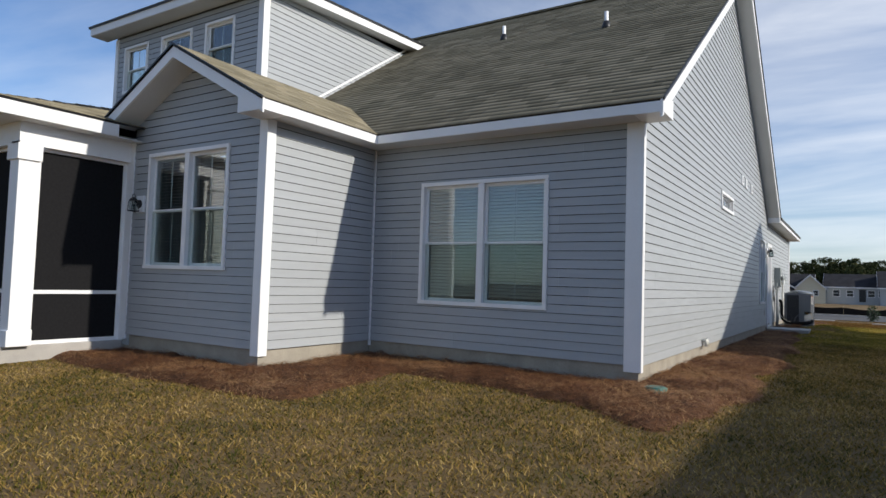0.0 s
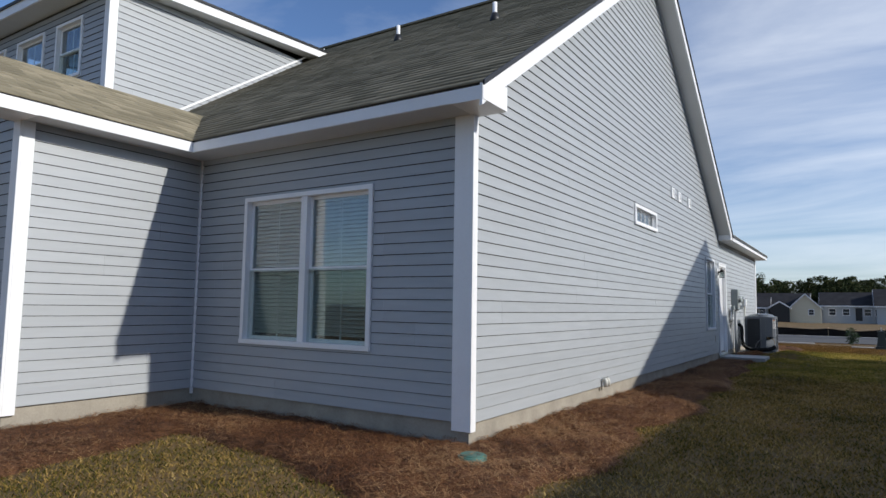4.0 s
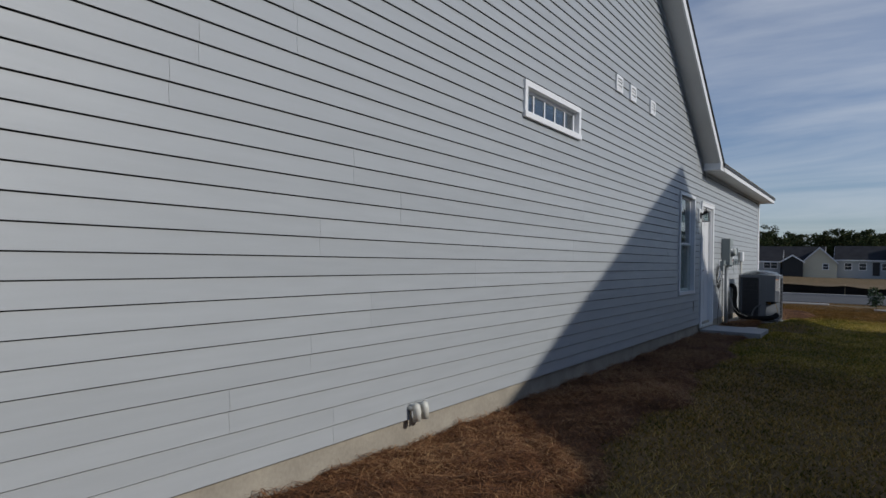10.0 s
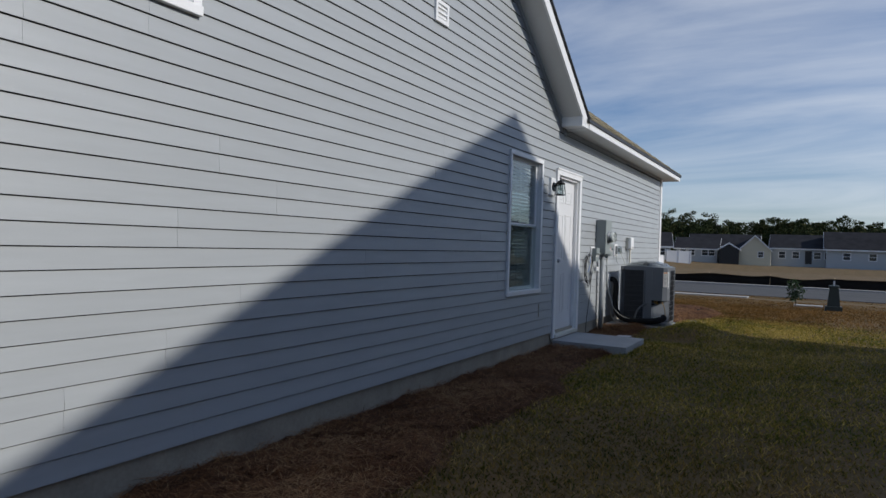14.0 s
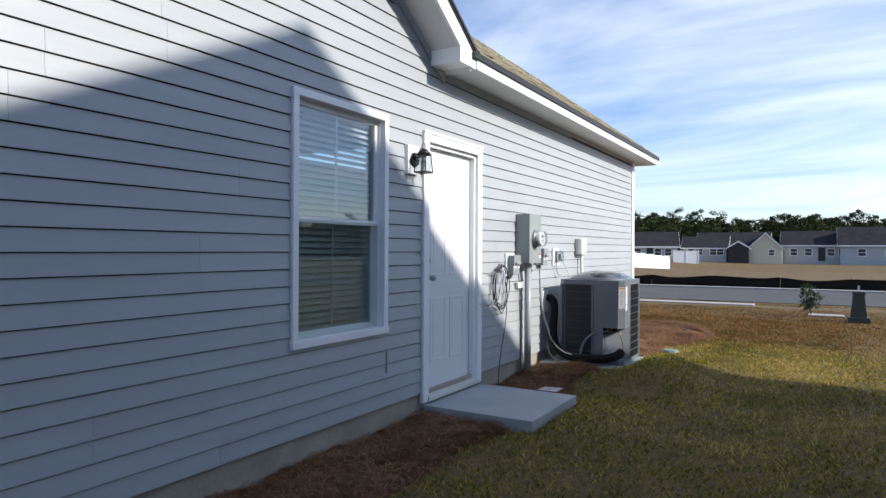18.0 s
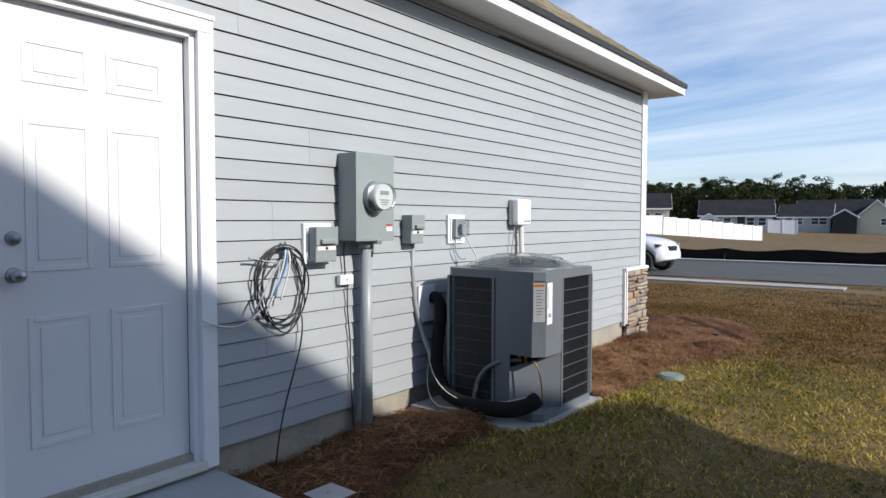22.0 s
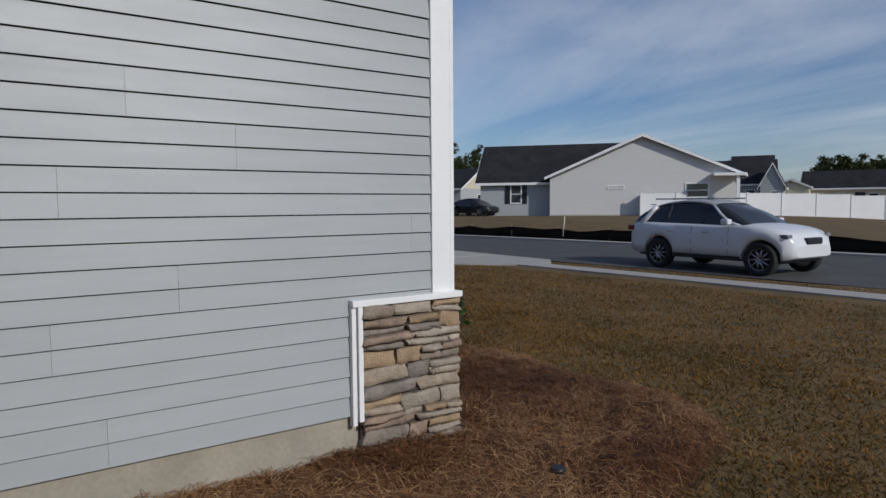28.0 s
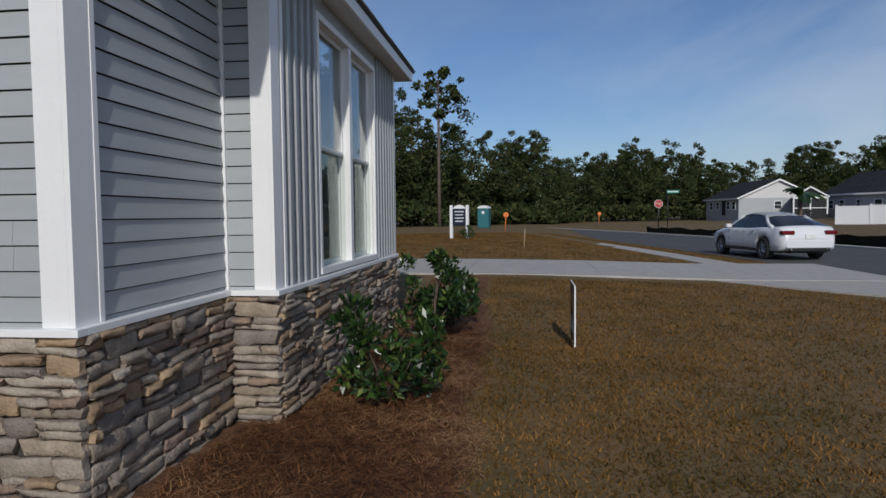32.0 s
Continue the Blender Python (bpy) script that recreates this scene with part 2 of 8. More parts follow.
def box(bm, x0, y0, z0, x1, y1, z1, bevel=0.0, m=None):
    co = [(x, y, z) for z in (z0, z1) for y in (y0, y1) for x in (x0, x1)]
    vs = [bm.verts.new(m @ Vector(c) if m else c) for c in co]
    fs = [bm.faces.new([vs[i] for i in f]) for f in ((0, 2, 3, 1), (4, 5, 7, 6), (0, 1, 5, 4), (2, 6, 7, 3), (0, 4, 6, 2), (1, 3, 7, 5))]
    if bevel:
        bmesh.ops.bevel(bm, geom=list({e for f in fs for e in f.edges}), offset=bevel, segments=2, affect="EDGES", profile=0.6)
    return bm


def boxed(*a, **k):
    return box(bmesh.new(), *a, **k)


def cyl(bm, p0, p1, r0, r1=None, n=14, caps=True):
    p0, p1 = Vector(p0), Vector(p1)
    r1 = r0 if r1 is None else r1
    q = (p1 - p0).to_track_quat("Z", "Y")
    rings = [[bm.verts.new(p + q @ Vector((r * math.cos(t), r * math.sin(t), 0))) for t in (2 * math.pi * k / n for k in range(n))] for p, r in ((p0, r0), (p1, r1))]
    for k in range(n):
        f = bm.faces.new((rings[0][k], rings[0][(k + 1) % n], rings[1][(k + 1) % n], rings[1][k]))
        f.smooth = True
    if caps:
        bm.faces.new(rings[0][::-1])
        bm.faces.new(rings[1])
    return bm


def tube(bm, pts, r, n=8, closed=False):
    """A round tube along points; r: one radius or one for each point."""
    pts = [Vector(p) for p in pts]
    rad = r if isinstance(r, (list, tuple)) else [r] * len(pts)
    rings, up = [], Vector((0.13, 0.21, 0.97))
    for i, p in enumerate(pts):
        a = pts[i - 1] if i or closed else p
        b = pts[(i + 1) % len(pts)] if i < len(pts) - 1 or closed else p
        d = (b - a).normalized()
        s = d.cross(up).normalized()
        t = s.cross(d)
        rings.append([bm.verts.new(p + rad[i] * (math.cos(k * 2 * math.pi / n) * s + math.sin(k * 2 * math.pi / n) * t)) for k in range(n)])
    for i in range(len(rings) - (0 if closed else 1)):
        q = rings[(i + 1) % len(rings)]
        for k in range(n):
            bm.faces.new((rings[i][k], rings[i][(k + 1) % n], q[(k + 1) % n], q[k])).smooth = True
    if not closed:
        bm.faces.new(rings[0][::-1])
        bm.faces.new(rings[-1])
    return bm


def prism(bm, poly, axis, a, b):
    """A prism over a polygon of 2D points, from a to b along the axis (0: x with points y,z; 1: y with x,z; 2: z with x,y)."""
    def at(p, v):
        return ((v, *p), (p[0], v, p[1]), (*p, v))[axis]
    lo, hi = [bm.verts.new(at(p, a)) for p in poly], [bm.verts.new(at(p, b)) for p in poly]
    bm.faces.new(lo)
    bm.faces.new(hi[::-1])
    for i in range(len(poly)):
        j = (i + 1) % len(poly)
        bm.faces.new((lo[j], lo[i], hi[i], hi[j]))
    bmesh.ops.recalc_face_normals(bm, faces=bm.faces[:])
    return bm


def soup(name, verts, faces, material, parent=None, label="", smooth=False):
    """A mesh from arrays: verts (n,3), faces (m,3) or (m,4)."""
    verts, faces = np.asarray(verts, np.float32), np.asarray(faces, np.int32)
    me = bpy.data.meshes.new(name)
    k = faces.shape[1]
    me.vertices.add(len(verts))
    me.vertices.foreach_set("co", verts.ravel())
    me.loops.add(faces.size)
    me.loops.foreach_set("vertex_index", faces.ravel())
    me.polygons.add(len(faces))
    me.polygons.foreach_set("loop_start", np.arange(0, faces.size, k, dtype=np.int32))
    me.polygons.foreach_set("loop_total", np.full(len(faces), k, np.int32))
    if smooth:
        me.polygons.foreach_set("use_smooth", np.ones(len(faces), bool))
    me.update(calc_edges=True)
    return link(name, me, material, parent, label)


class Wall:
    """An upright wall plane: axis 'x' faces +-x and runs along y; 'y' faces +-y and runs along x. s: place along it, d: out of it."""

    def __init__(self, axis, at, sign):
        self.axis, self.at, self.sign = axis, at, sign

    def p(self, s, d, z):
        v = self.at + self.sign * d
        return (v, s, z) if self.axis == "x" else (s, v, z)

    def box(self, bm, s0, s1, d0, d1, z0, z1, bevel=0.0):
        a, b = self.p(s0, d0, z0), self.p(s1, d1, z1)
        lo, hi = [min(i, j) for i, j in zip(a, b)], [max(i, j) for i, j in zip(a, b)]
        return box(bm, *lo, *hi, bevel)

    def boxed(self, *a, **k):
        return self.box(bmesh.new(), *a, **k)


COURSE, ZB = 0.1068, 0.35


# ---- lap siding ----
LAP = 0.017


HOLLOW, LIP, GAP = 0.03, 0.004, 0.0065


def board_faces(n):
    """Side quads round a profile of n points, and the two ends."""
    return [tuple(range(n)), tuple(range(2 * n - 1, n - 1, -1))] + [(k, n + k, n + (k + 1) % n, (k + 1) % n) for k in range(n)]


def board_mesh(name, h=COURSE, front=LAP):
    """A board with a thin drip lip and a hollow behind it; its top stops short under the next, which leaves a slot
    shaded by the core's dark colour.
    """
    prof = [(0.0, HOLLOW), (front - LIP, HOLLOW), (front - LIP, 0.0), (front, 0.0), (0.006, h - GAP), (0.0, h - GAP)]
    me = bpy.data.meshes.new(name)
    me.from_pydata([(x, d, z) for x in (-0.5, 0.5) for d, z in prof], [], board_faces(6))
    me.materials.append(M_SIDING)
    return me


BOARD = board_mesh("siding_board")


def cut_board(parent, wall, s0b, s1b, s0t, s1t, z, h, frac0=0.0):
    """A board cut short or at a slant; frac0: how far up the course it starts."""
    d0 = LAP - (LAP - 0.006) * frac0
    d1 = max(0.006, d0 - (LAP - 0.006) * h / COURSE)
    tip = -GAP if frac0 + h / COURSE > 0.98 and h > 2 * GAP else 0.0
    up = min(HOLLOW, h * 0.5) if frac0 == 0.0 and d0 > LIP + 0.01 else 0.0
    prof = [(0.0, up, 0), (d0 - LIP, up, 0), (d0 - LIP, 0.0, 0), (d0, 0.0, 0), (d1, h + tip, 1), (0.0, h + tip, 1)]
    vs = [wall.p(t if k else b, d, z + q) for b, t in ((s0b, s0t), (s1b, s1t)) for d, q, k in prof]
    me = bpy.data.meshes.new("siding_board")
    me.from_pydata(vs, [], board_faces(6))
    return link("siding_board", me, M_SIDING, parent)


def lap_siding(parent, wall, s0, s1, z0, z1, holes=(), edge=None, seed=1, boards=3.6):
    """Courses of boards from z0 to z1; edge(z) gives the ends of the course there, for gables."""
    rng = random.Random(seed)
    out = Vector((wall.sign, 0, 0)) if wall.axis == "x" else Vector((0, wall.sign, 0))
    ax = out.cross(Vector((0, 0, 1)))
    base = Matrix((ax, out, Vector((0, 0, 1)))).transposed().to_4x4()
    z, row = z0, 0
    while z < z1 - 0.01:
        h = min(COURSE, z1 - z)
        b0, b1 = edge(z) if edge else (s0, s1)
        t0, t1 = edge(z + h) if edge else (s0, s1)
        if row % 2 == 0:
            first = rng.uniform(0.3, boards - 0.3)
        row += 1
        cuts, c = [], b0 - first
        while c < b1:
            cuts.append(c)
            c += boards
        spans = [(max(a, b0), min(a + boards - 0.0012, b1)) for a in cuts]
        for a, b in spans:
            if b - a < 0.012:
                continue
            gaps = sorted((g for g in holes if g[0] < b and g[1] > a and g[2] < z + h - 0.003 and g[3] > z + 0.003), key=lambda g: g[0])
            runs, cur = [], a
            for g in gaps:
                if g[0] > cur:
                    runs.append((cur, g[0]))
                lo, hi = max(a, g[0]), min(b, g[1])
                if g[2] > z + 0.006:
                    cut_board(parent, wall, lo, hi, lo, hi, z, g[2] - z)
                if g[3] < z + h - 0.006:
                    cut_board(parent, wall, lo, hi, lo, hi, g[3], z + h - g[3], (g[3] - z) / COURSE)
                cur = max(cur, g[1])
            if cur < b:
                runs.append((cur, b))
            for p, q in runs:
                if q - p < 0.012:
                    continue
                slant = edge and (p < max(b0, t0) + 1e-4 or q > min(b1, t1) - 1e-4)
                if slant or h < COURSE - 1e-4:
                    pt, qt = (max(p, t0), min(q, t1)) if slant else (p, q)
                    if qt > pt:
                        cut_board(parent, wall, p, q, pt, qt, z, h)
                else:
                    ob = new("siding_board", BOARD)
                    ob.parent = parent
                    ob.matrix_basis = Matrix.Translation(wall.p((p + q) / 2, rng.uniform(0, 0.0006), z)) @ base @ Matrix.Diagonal((q - p, 1, 1, 1))
        z += COURSE


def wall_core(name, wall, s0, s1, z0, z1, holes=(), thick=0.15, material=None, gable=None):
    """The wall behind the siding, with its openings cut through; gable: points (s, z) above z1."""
    bm = bmesh.new()
    ss = sorted({s0, s1, *(v for g in holes for v in g[:2])})
    zs = sorted({z0, z1, *(v for g in holes for v in g[2:4] if z0 < v < z1)})
    for a, b in zip(ss, ss[1:]):
        for c, d in zip(zs, zs[1:]):
            if not any(g[0] <= a and b <= g[1] and g[2] <= c + 1e-4 and d <= g[3] + 1e-4 for g in holes):
                wall.box(bm, a, b, -thick, 0, c, d)
    if gable:
        pts = [wall.p(s, 0, z) for s, z in gable]
        axis = 0 if wall.axis == "x" else 1
        poly = [(p[1], p[2]) if axis == 0 else (p[0], p[2]) for p in pts]
        prism(bm, poly, axis, wall.at - wall.sign * thick, wall.at)
    bmesh.ops.remove_doubles(bm, verts=bm.verts[:], dist=1e-5)
    # the dark default colour puts the shade into the slots between boards
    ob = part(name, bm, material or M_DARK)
    return tagged(ob, kind="structure")


# ---- windows ----
N_WINDOW = [0]


def sash(bm, wall, s0, s1, d0, d1, z0, z1, w):
    wall.box(bm, s0, s0 + w, d0, d1, z0, z1, 0.003)
    wall.box(bm, s1 - w, s1, d0, d1, z0, z1, 0.003)
    wall.box(bm, s0 + w, s1 - w, d0, d1, z0, z0 + w, 0.003)
    wall.box(bm, s0 + w, s1 - w, d0, d1, z1 - w, z1, 0.003)


def window(wall, s0, s1, z0, z1, units=1, label="", blind=0.0, bars=1, hung=True, lites=0, casing=0.05):
    """A white window in its casing: per unit an upper and a lower sash with panes and a grille bar, or one fixed pane with lites."""
    N_WINDOW[0] += 1
    win = tagged(new("window_%d" % N_WINDOW[0]), label, "window", kind="structure")
    c = casing
    for n, a, b, lo, hi in (("casing_top", s0, s1, z1 - c, z1), ("casing_bottom", s0 - 0.004, s1 + 0.004, z0, z0 + c), ("casing_side", s0, s0 + c, z0 + c, z1 - c), ("casing_side", s1 - c, s1, z0 + c, z1 - c)):
        part(n, wall.boxed(a, b, 0.0, 0.034 if n != "casing_bottom" else 0.042, lo, hi, bevel=0.004), M_WHITE, win)
    a0, b0, lo, hi = s0 + c, s1 - c, z0 + c, z1 - c
    mull = 0.075
    wide = (b0 - a0 - mull * (units - 1)) / units
    for u in range(units):
        a = a0 + u * (wide + mull)
        b = a + wide
        if u:
            part("mullion", wall.boxed(a - mull - 0.006, a + 0.006, -0.155, 0.026, lo, hi, bevel=0.003), M_WHITE, win)
        if hung:
            mid = lo + (hi - lo) * 0.5
            for n, z_a, z_b, d in (("upper_sash", mid - 0.02, hi, -0.035), ("lower_sash", lo, mid + 0.02, -0.065)):
                bm = bmesh.new()
                sash(bm, wall, a, b, d - 0.025, d, z_a, z_b, 0.038)
                sh = part(n, bm, M_WHITE, win)
                pane = part("pane", wall.boxed(a + 0.03, b - 0.03, d - 0.016, d - 0.011, z_a + 0.03, z_b - 0.03), M_GLASS, sh, "clear glass pane")
                pane.visible_shadow = False
                if n == "lower_sash":
                    fly = part("insect_screen", wall.boxed(a + 0.008, b - 0.008, -0.030, -0.028, z_a, z_b - 0.02), M_FLY, sh, "fine dark insect screen")
                    fly.visible_shadow = False
                for k in range(bars):
                    x = a + (b - a) * (k + 1) / (bars + 1)
                    part("grille_bar", wall.boxed(x - 0.009, x + 0.009, d - 0.024, d - 0.018, z_a + 0.038, z_b - 0.038), M_WHITE, sh)
        else:
            bm = bmesh.new()
            sash(bm, wall, a, b, -0.05, -0.02, lo, hi, 0.03)
            sh = part("sash_frame", bm, M_WHITE, win)
            pane = part("pane", wall.boxed(a + 0.02, b - 0.02, -0.04, -0.035, lo + 0.02, hi - 0.02), M_GLASS, sh, "clear glass pane")
            pane.visible_shadow = False
            for k in range(1, lites):
                x = a + (b - a) * k / lites
                part("grille_bar", wall.boxed(x - 0.010, x + 0.010, -0.034, -0.028, lo + 0.03, hi - 0.03), M_WHITE, sh)
        part("jamb", jamb(wall, a, b, lo, hi), M_WHITE, win)
        if blind:
            blinds(wall, a + 0.01, b - 0.01, hi - 0.02, lo + 0.02, blind)
    return win


def jamb(wall, a, b, lo, hi):
    bm = bmesh.new()
    for s in ((a - 0.012, a, lo, hi), (b, b + 0.012, lo, hi), (a, b, lo - 0.012, lo), (a, b, hi, hi + 0.012)):
        wall.box(bm, s[0], s[1], -0.15, -0.002, s[2], s[3])
    return bm


SLATS = {}


def blinds(wall, a, b, top, bottom, tilt):
    """A white slatted blind: head rail, slats and lift cords."""
    bl = tagged(new("window_blind"), "white horizontal slatted blind hanging behind the window glass", "blind", "window blinds")
    part("head_rail", wall.boxed(a, b, -0.135, -0.095, top - 0.035, top, bevel=0.004), M_BLIND, bl)
    key = (wall.axis, wall.sign, round(b - a, 3), tilt)
    if key not in SLATS:
        bm = bmesh.new()
        t = radians(tilt)
        prof = [(-0.024, -0.0012), (0.0, 0.0022), (0.024, -0.0012)]
        rows = [[bm.verts.new(Vector(wall.p(s, 0, 0)) - Vector(wall.p(0, 0, 0)) + Vector(wall.p(0, p * math.cos(t), 0)) - Vector(wall.p(0, 0, 0)) + Vector((0, 0, p * math.sin(t) + q + o))) for p, q in prof] for o in (0, 0.0025) for s in (-(b - a) / 2, (b - a) / 2)]
        for r in (0, 2):
            for k in range(2):
                bm.faces.new((rows[r][k], rows[r][k + 1], rows[r + 1][k + 1], rows[r + 1][k]))
        for k in (0, 2):
            bm.faces.new((rows[0][k], rows[1][k], rows[3][k], rows[2][k]))
        me = bpy.data.meshes.new("slat")
        bm.to_mesh(me)
        bm.free()
        me.materials.append(M_BLIND)
        SLATS[key] = me
    z = top - 0.06
    while z > bottom + 0.03:
        ob = new("slat", SLATS[key])
        ob.parent = bl
        ob.location = wall.p((a + b) / 2, -0.115, z)
        z -= 0.043
    bm = bmesh.new()
    for f in (0.2, 0.8):
        wall.box(bm, a + (b - a) * f - 0.0015, a + (b - a) * f + 0.0015, -0.117, -0.113, bottom, top - 0.03)
    part("lift_cord", bm, M_BLIND, bl)
    part("bottom_rail", wall.boxed(a, b, -0.13, -0.10, bottom, bottom + 0.018, bevel=0.003), M_BLIND, bl)
    return bl


# ---- roofs ----
def roof_slope(parent, o, along, up, length, height, left=None, right=None, row=0.145, tab=0.30, material=None, seed=1, deck=True):
    """One slope: a deck and its courses of shingles. o: the eave's start, along: the eave's way, up: the way up the slope;
    left(v), right(v): ends of the course at v metres up."""
    rng = np.random.RandomState(seed)
    o, along, up = Vector(o), Vector(along).normalized(), Vector(up).normalized()
    n = along.cross(up).normalized()
    if n.z < 0:
        n = -n
    left, right = left or (lambda v: 0.0), right or (lambda v: length)
    vs, fs = [], []
    v = 0.0
    while v < height:
        v1 = min(v + row, height)
        la, ra, lb, rb = left(v), right(v), left(v1), right(v1)
        x = la - rng.uniform(0, tab)
        while x < ra:
            w = tab * rng.uniform(0.6, 1.25)
            a, b = max(x, la) + 0.002, min(x + w, ra) - 0.002
            at, bt = max(a, lb), min(b, rb)
            x += w
            if b - a < 0.01 or bt - at < 0.0:
                continue
            lift = rng.uniform(0.009, 0.016)
            i = len(vs)
            for p, q, t in ((a, v - 0.006, 0.0), (b, v - 0.006, 0.0), (a, v - 0.006, lift), (b, v - 0.006, lift), (at, v1, 0.004), (bt, v1, 0.004)):
                vs.append(o + along * p + up * q + n * t)
            fs += [(i, i + 1, i + 3, i + 2), (i + 2, i + 3, i + 5, i + 4), (i, i + 2, i + 4, i + 4), (i + 1, i + 5, i + 3, i + 3)]
        v += row
    quads = [f for f in fs if f[2] != f[3]]
    sh = soup("shingles", [tuple(p) for p in vs], quads, material or M_SHINGLE, parent)
    tagged(sh, "weathered asphalt roof shingles in overlapping courses", kind="stuff")
    if deck:
        bm = bmesh.new()
        c = [o + along * p + up * q for p, q in ((left(0), 0), (right(0), 0), (right(height), height), (left(height), height))]
        lo = [bm.verts.new(p - n * 0.03) for p in c]
        hi = [bm.verts.new(p) for p in c]
        bm.faces.new(hi)
        bm.faces.new(lo[::-1])
        for i in range(4):
            bm.faces.new((lo[i], lo[(i + 1) % 4], hi[(i + 1) % 4], hi[i]))
        bmesh.ops.remove_doubles(bm, verts=bm.verts[:], dist=1e-4)
        part("roof_deck", bm, M_BLACK, parent)
    return sh


def slant(bm, axis, a0, a1, y0, z0, y1, z1, drop, side=0.0):
    """A board along a slope in the plane across axis, from (y0, z0) to (y1, z1), drop deep, between a0 and a1."""
    return prism(bm, [(y0, z0), (y1, z1), (y1, z1 - drop), (y0, z0 - drop)], axis, a0, a1)


# ---- the house ----
EAVE, PITCH, OVER, RIDGE_Y = 3.10, 0.667, 0.35, 5.95
FRONT, BAY, BAYX, BAYW = 18.82, 19.13, -1.37, -5.10
side_wall, back_wall = Wall("x", 0.0, 1), Wall("y", 0.0, -1)
bump_side, bump_back = Wall("x", -3.85, 1), Wall("y", -2.03, -1)
front_wall, bay_side, bay_wall = Wall("y", FRONT, 1), Wall("x", BAYX, 1), Wall("y", BAY, 1)
dorm_side, dorm_back = Wall("x", -6.75, 1), Wall("y", 0.3, -1)

SIDE_HOLES = [(4.92, 6.20, 2.67, 3.0), (10.375, 11.39, 0.91, 2.56), (11.89, 12.94, 0.24, 2.53)]
BACK_HOLES = [(-3.0, -1.12, 0.91, 2.555)]
BUMP_HOLES = [(-6.19, -4.50, 1.27, 2.85)]
STONE_TOP, CAP = 0.925, 0.967
BAY_HOLES = [(-4.10, -2.23, 0.98, 2.95)]


def gable_edge(z):
    """Ends of the gable's course at height z, under the rake."""
    if z < 3.07:
        return (0.055, FRONT - 0.11)
    run = (z + 0.03 - 3.22) / PITCH
    return (max(0.02, -0.38 + run + 0.02), min(11.95, 12.28 - run - 0.02))


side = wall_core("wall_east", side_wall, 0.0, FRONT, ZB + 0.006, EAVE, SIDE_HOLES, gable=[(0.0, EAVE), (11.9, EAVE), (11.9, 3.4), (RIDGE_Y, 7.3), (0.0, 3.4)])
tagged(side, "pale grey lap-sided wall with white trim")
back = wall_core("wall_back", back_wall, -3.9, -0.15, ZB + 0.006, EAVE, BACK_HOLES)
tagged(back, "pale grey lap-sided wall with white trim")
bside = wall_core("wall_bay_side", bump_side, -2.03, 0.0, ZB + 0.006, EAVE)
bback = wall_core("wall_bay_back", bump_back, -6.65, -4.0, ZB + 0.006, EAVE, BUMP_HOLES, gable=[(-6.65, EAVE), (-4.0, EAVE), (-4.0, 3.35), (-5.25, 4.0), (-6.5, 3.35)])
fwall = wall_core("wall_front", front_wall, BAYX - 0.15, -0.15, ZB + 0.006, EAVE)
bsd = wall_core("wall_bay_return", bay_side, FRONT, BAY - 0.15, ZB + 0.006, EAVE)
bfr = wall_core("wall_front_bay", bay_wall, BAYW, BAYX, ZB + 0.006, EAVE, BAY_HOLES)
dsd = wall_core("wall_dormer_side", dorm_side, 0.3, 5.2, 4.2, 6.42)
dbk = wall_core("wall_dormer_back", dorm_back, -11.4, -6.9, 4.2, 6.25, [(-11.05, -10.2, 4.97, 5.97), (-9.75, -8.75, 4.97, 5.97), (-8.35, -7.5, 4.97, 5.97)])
for o in (bside, bback, fwall, bsd, bfr, dsd, dbk):
    tagged(o, "grey lap-sided wall with white trim")
# plain walls that close the house out of view
for n, b in (("wall_west", (-17.0, 0.0, 0.2, -16.85, 14.5, EAVE)), ("wall_inner", (-16.85, 14.35, 0.2, BAYW, 14.5, EAVE)), ("wall_return", (BAYW, 14.5, 0.2, BAYW + 0.15, BAY - 0.15, EAVE)), ("wall_porch_back", (-16.85, 0.0, 0.2, -6.65, 0.15, EAVE)), ("wall_porch_side", (-6.65, -2.03, 0.2, -6.5, 0.0, EAVE))):
    tagged(part(n, boxed(*b), M_SIDING), "grey sided wall", kind="structure")
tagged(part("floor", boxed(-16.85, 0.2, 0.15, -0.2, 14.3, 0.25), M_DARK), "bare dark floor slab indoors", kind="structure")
tagged(part("ceiling", boxed(-16.85, 0.1, 2.9, -0.15, 14.3, 2.95), M_SOFFIT), "plain ceiling", kind="structure")


STONE_CUT = (18.18, 19.3, 0.0, CAP)
lap_siding(side, side_wall, 0.055, FRONT - 0.11, ZB, 7.25, SIDE_HOLES + [STONE_CUT], gable_edge, seed=3)
lap_siding(back, back_wall, -3.85, -0.12, ZB, EAVE, BACK_HOLES, seed=5)
lap_siding(bside, bump_side, -1.92, -0.03, ZB, EAVE, seed=6)
lap_siding(bback, bump_back, -6.55, -3.97, ZB, 4.0, BUMP_HOLES, lambda z: (-6.55, -3.97) if z < 3.04 else (max(-6.55, -6.95 + (z - 3.2) / 0.53), min(-3.97, -3.55 - (z - 3.2) / 0.53)), seed=7)
lap_siding(fwall, front_wall, BAYX + 0.03, -0.12, ZB + 5 * COURSE, EAVE, [(-2, 0, 0, CAP)], seed=8)
lap_siding(bsd, bay_side, FRONT + 0.03, BAY - 0.1, ZB + 5 * COURSE, EAVE, [(18, 20, 0, CAP)], seed=9)
lap_siding(dsd, dorm_side, 0.42, 5.4, 4.2, 6.42, (), seed=10)
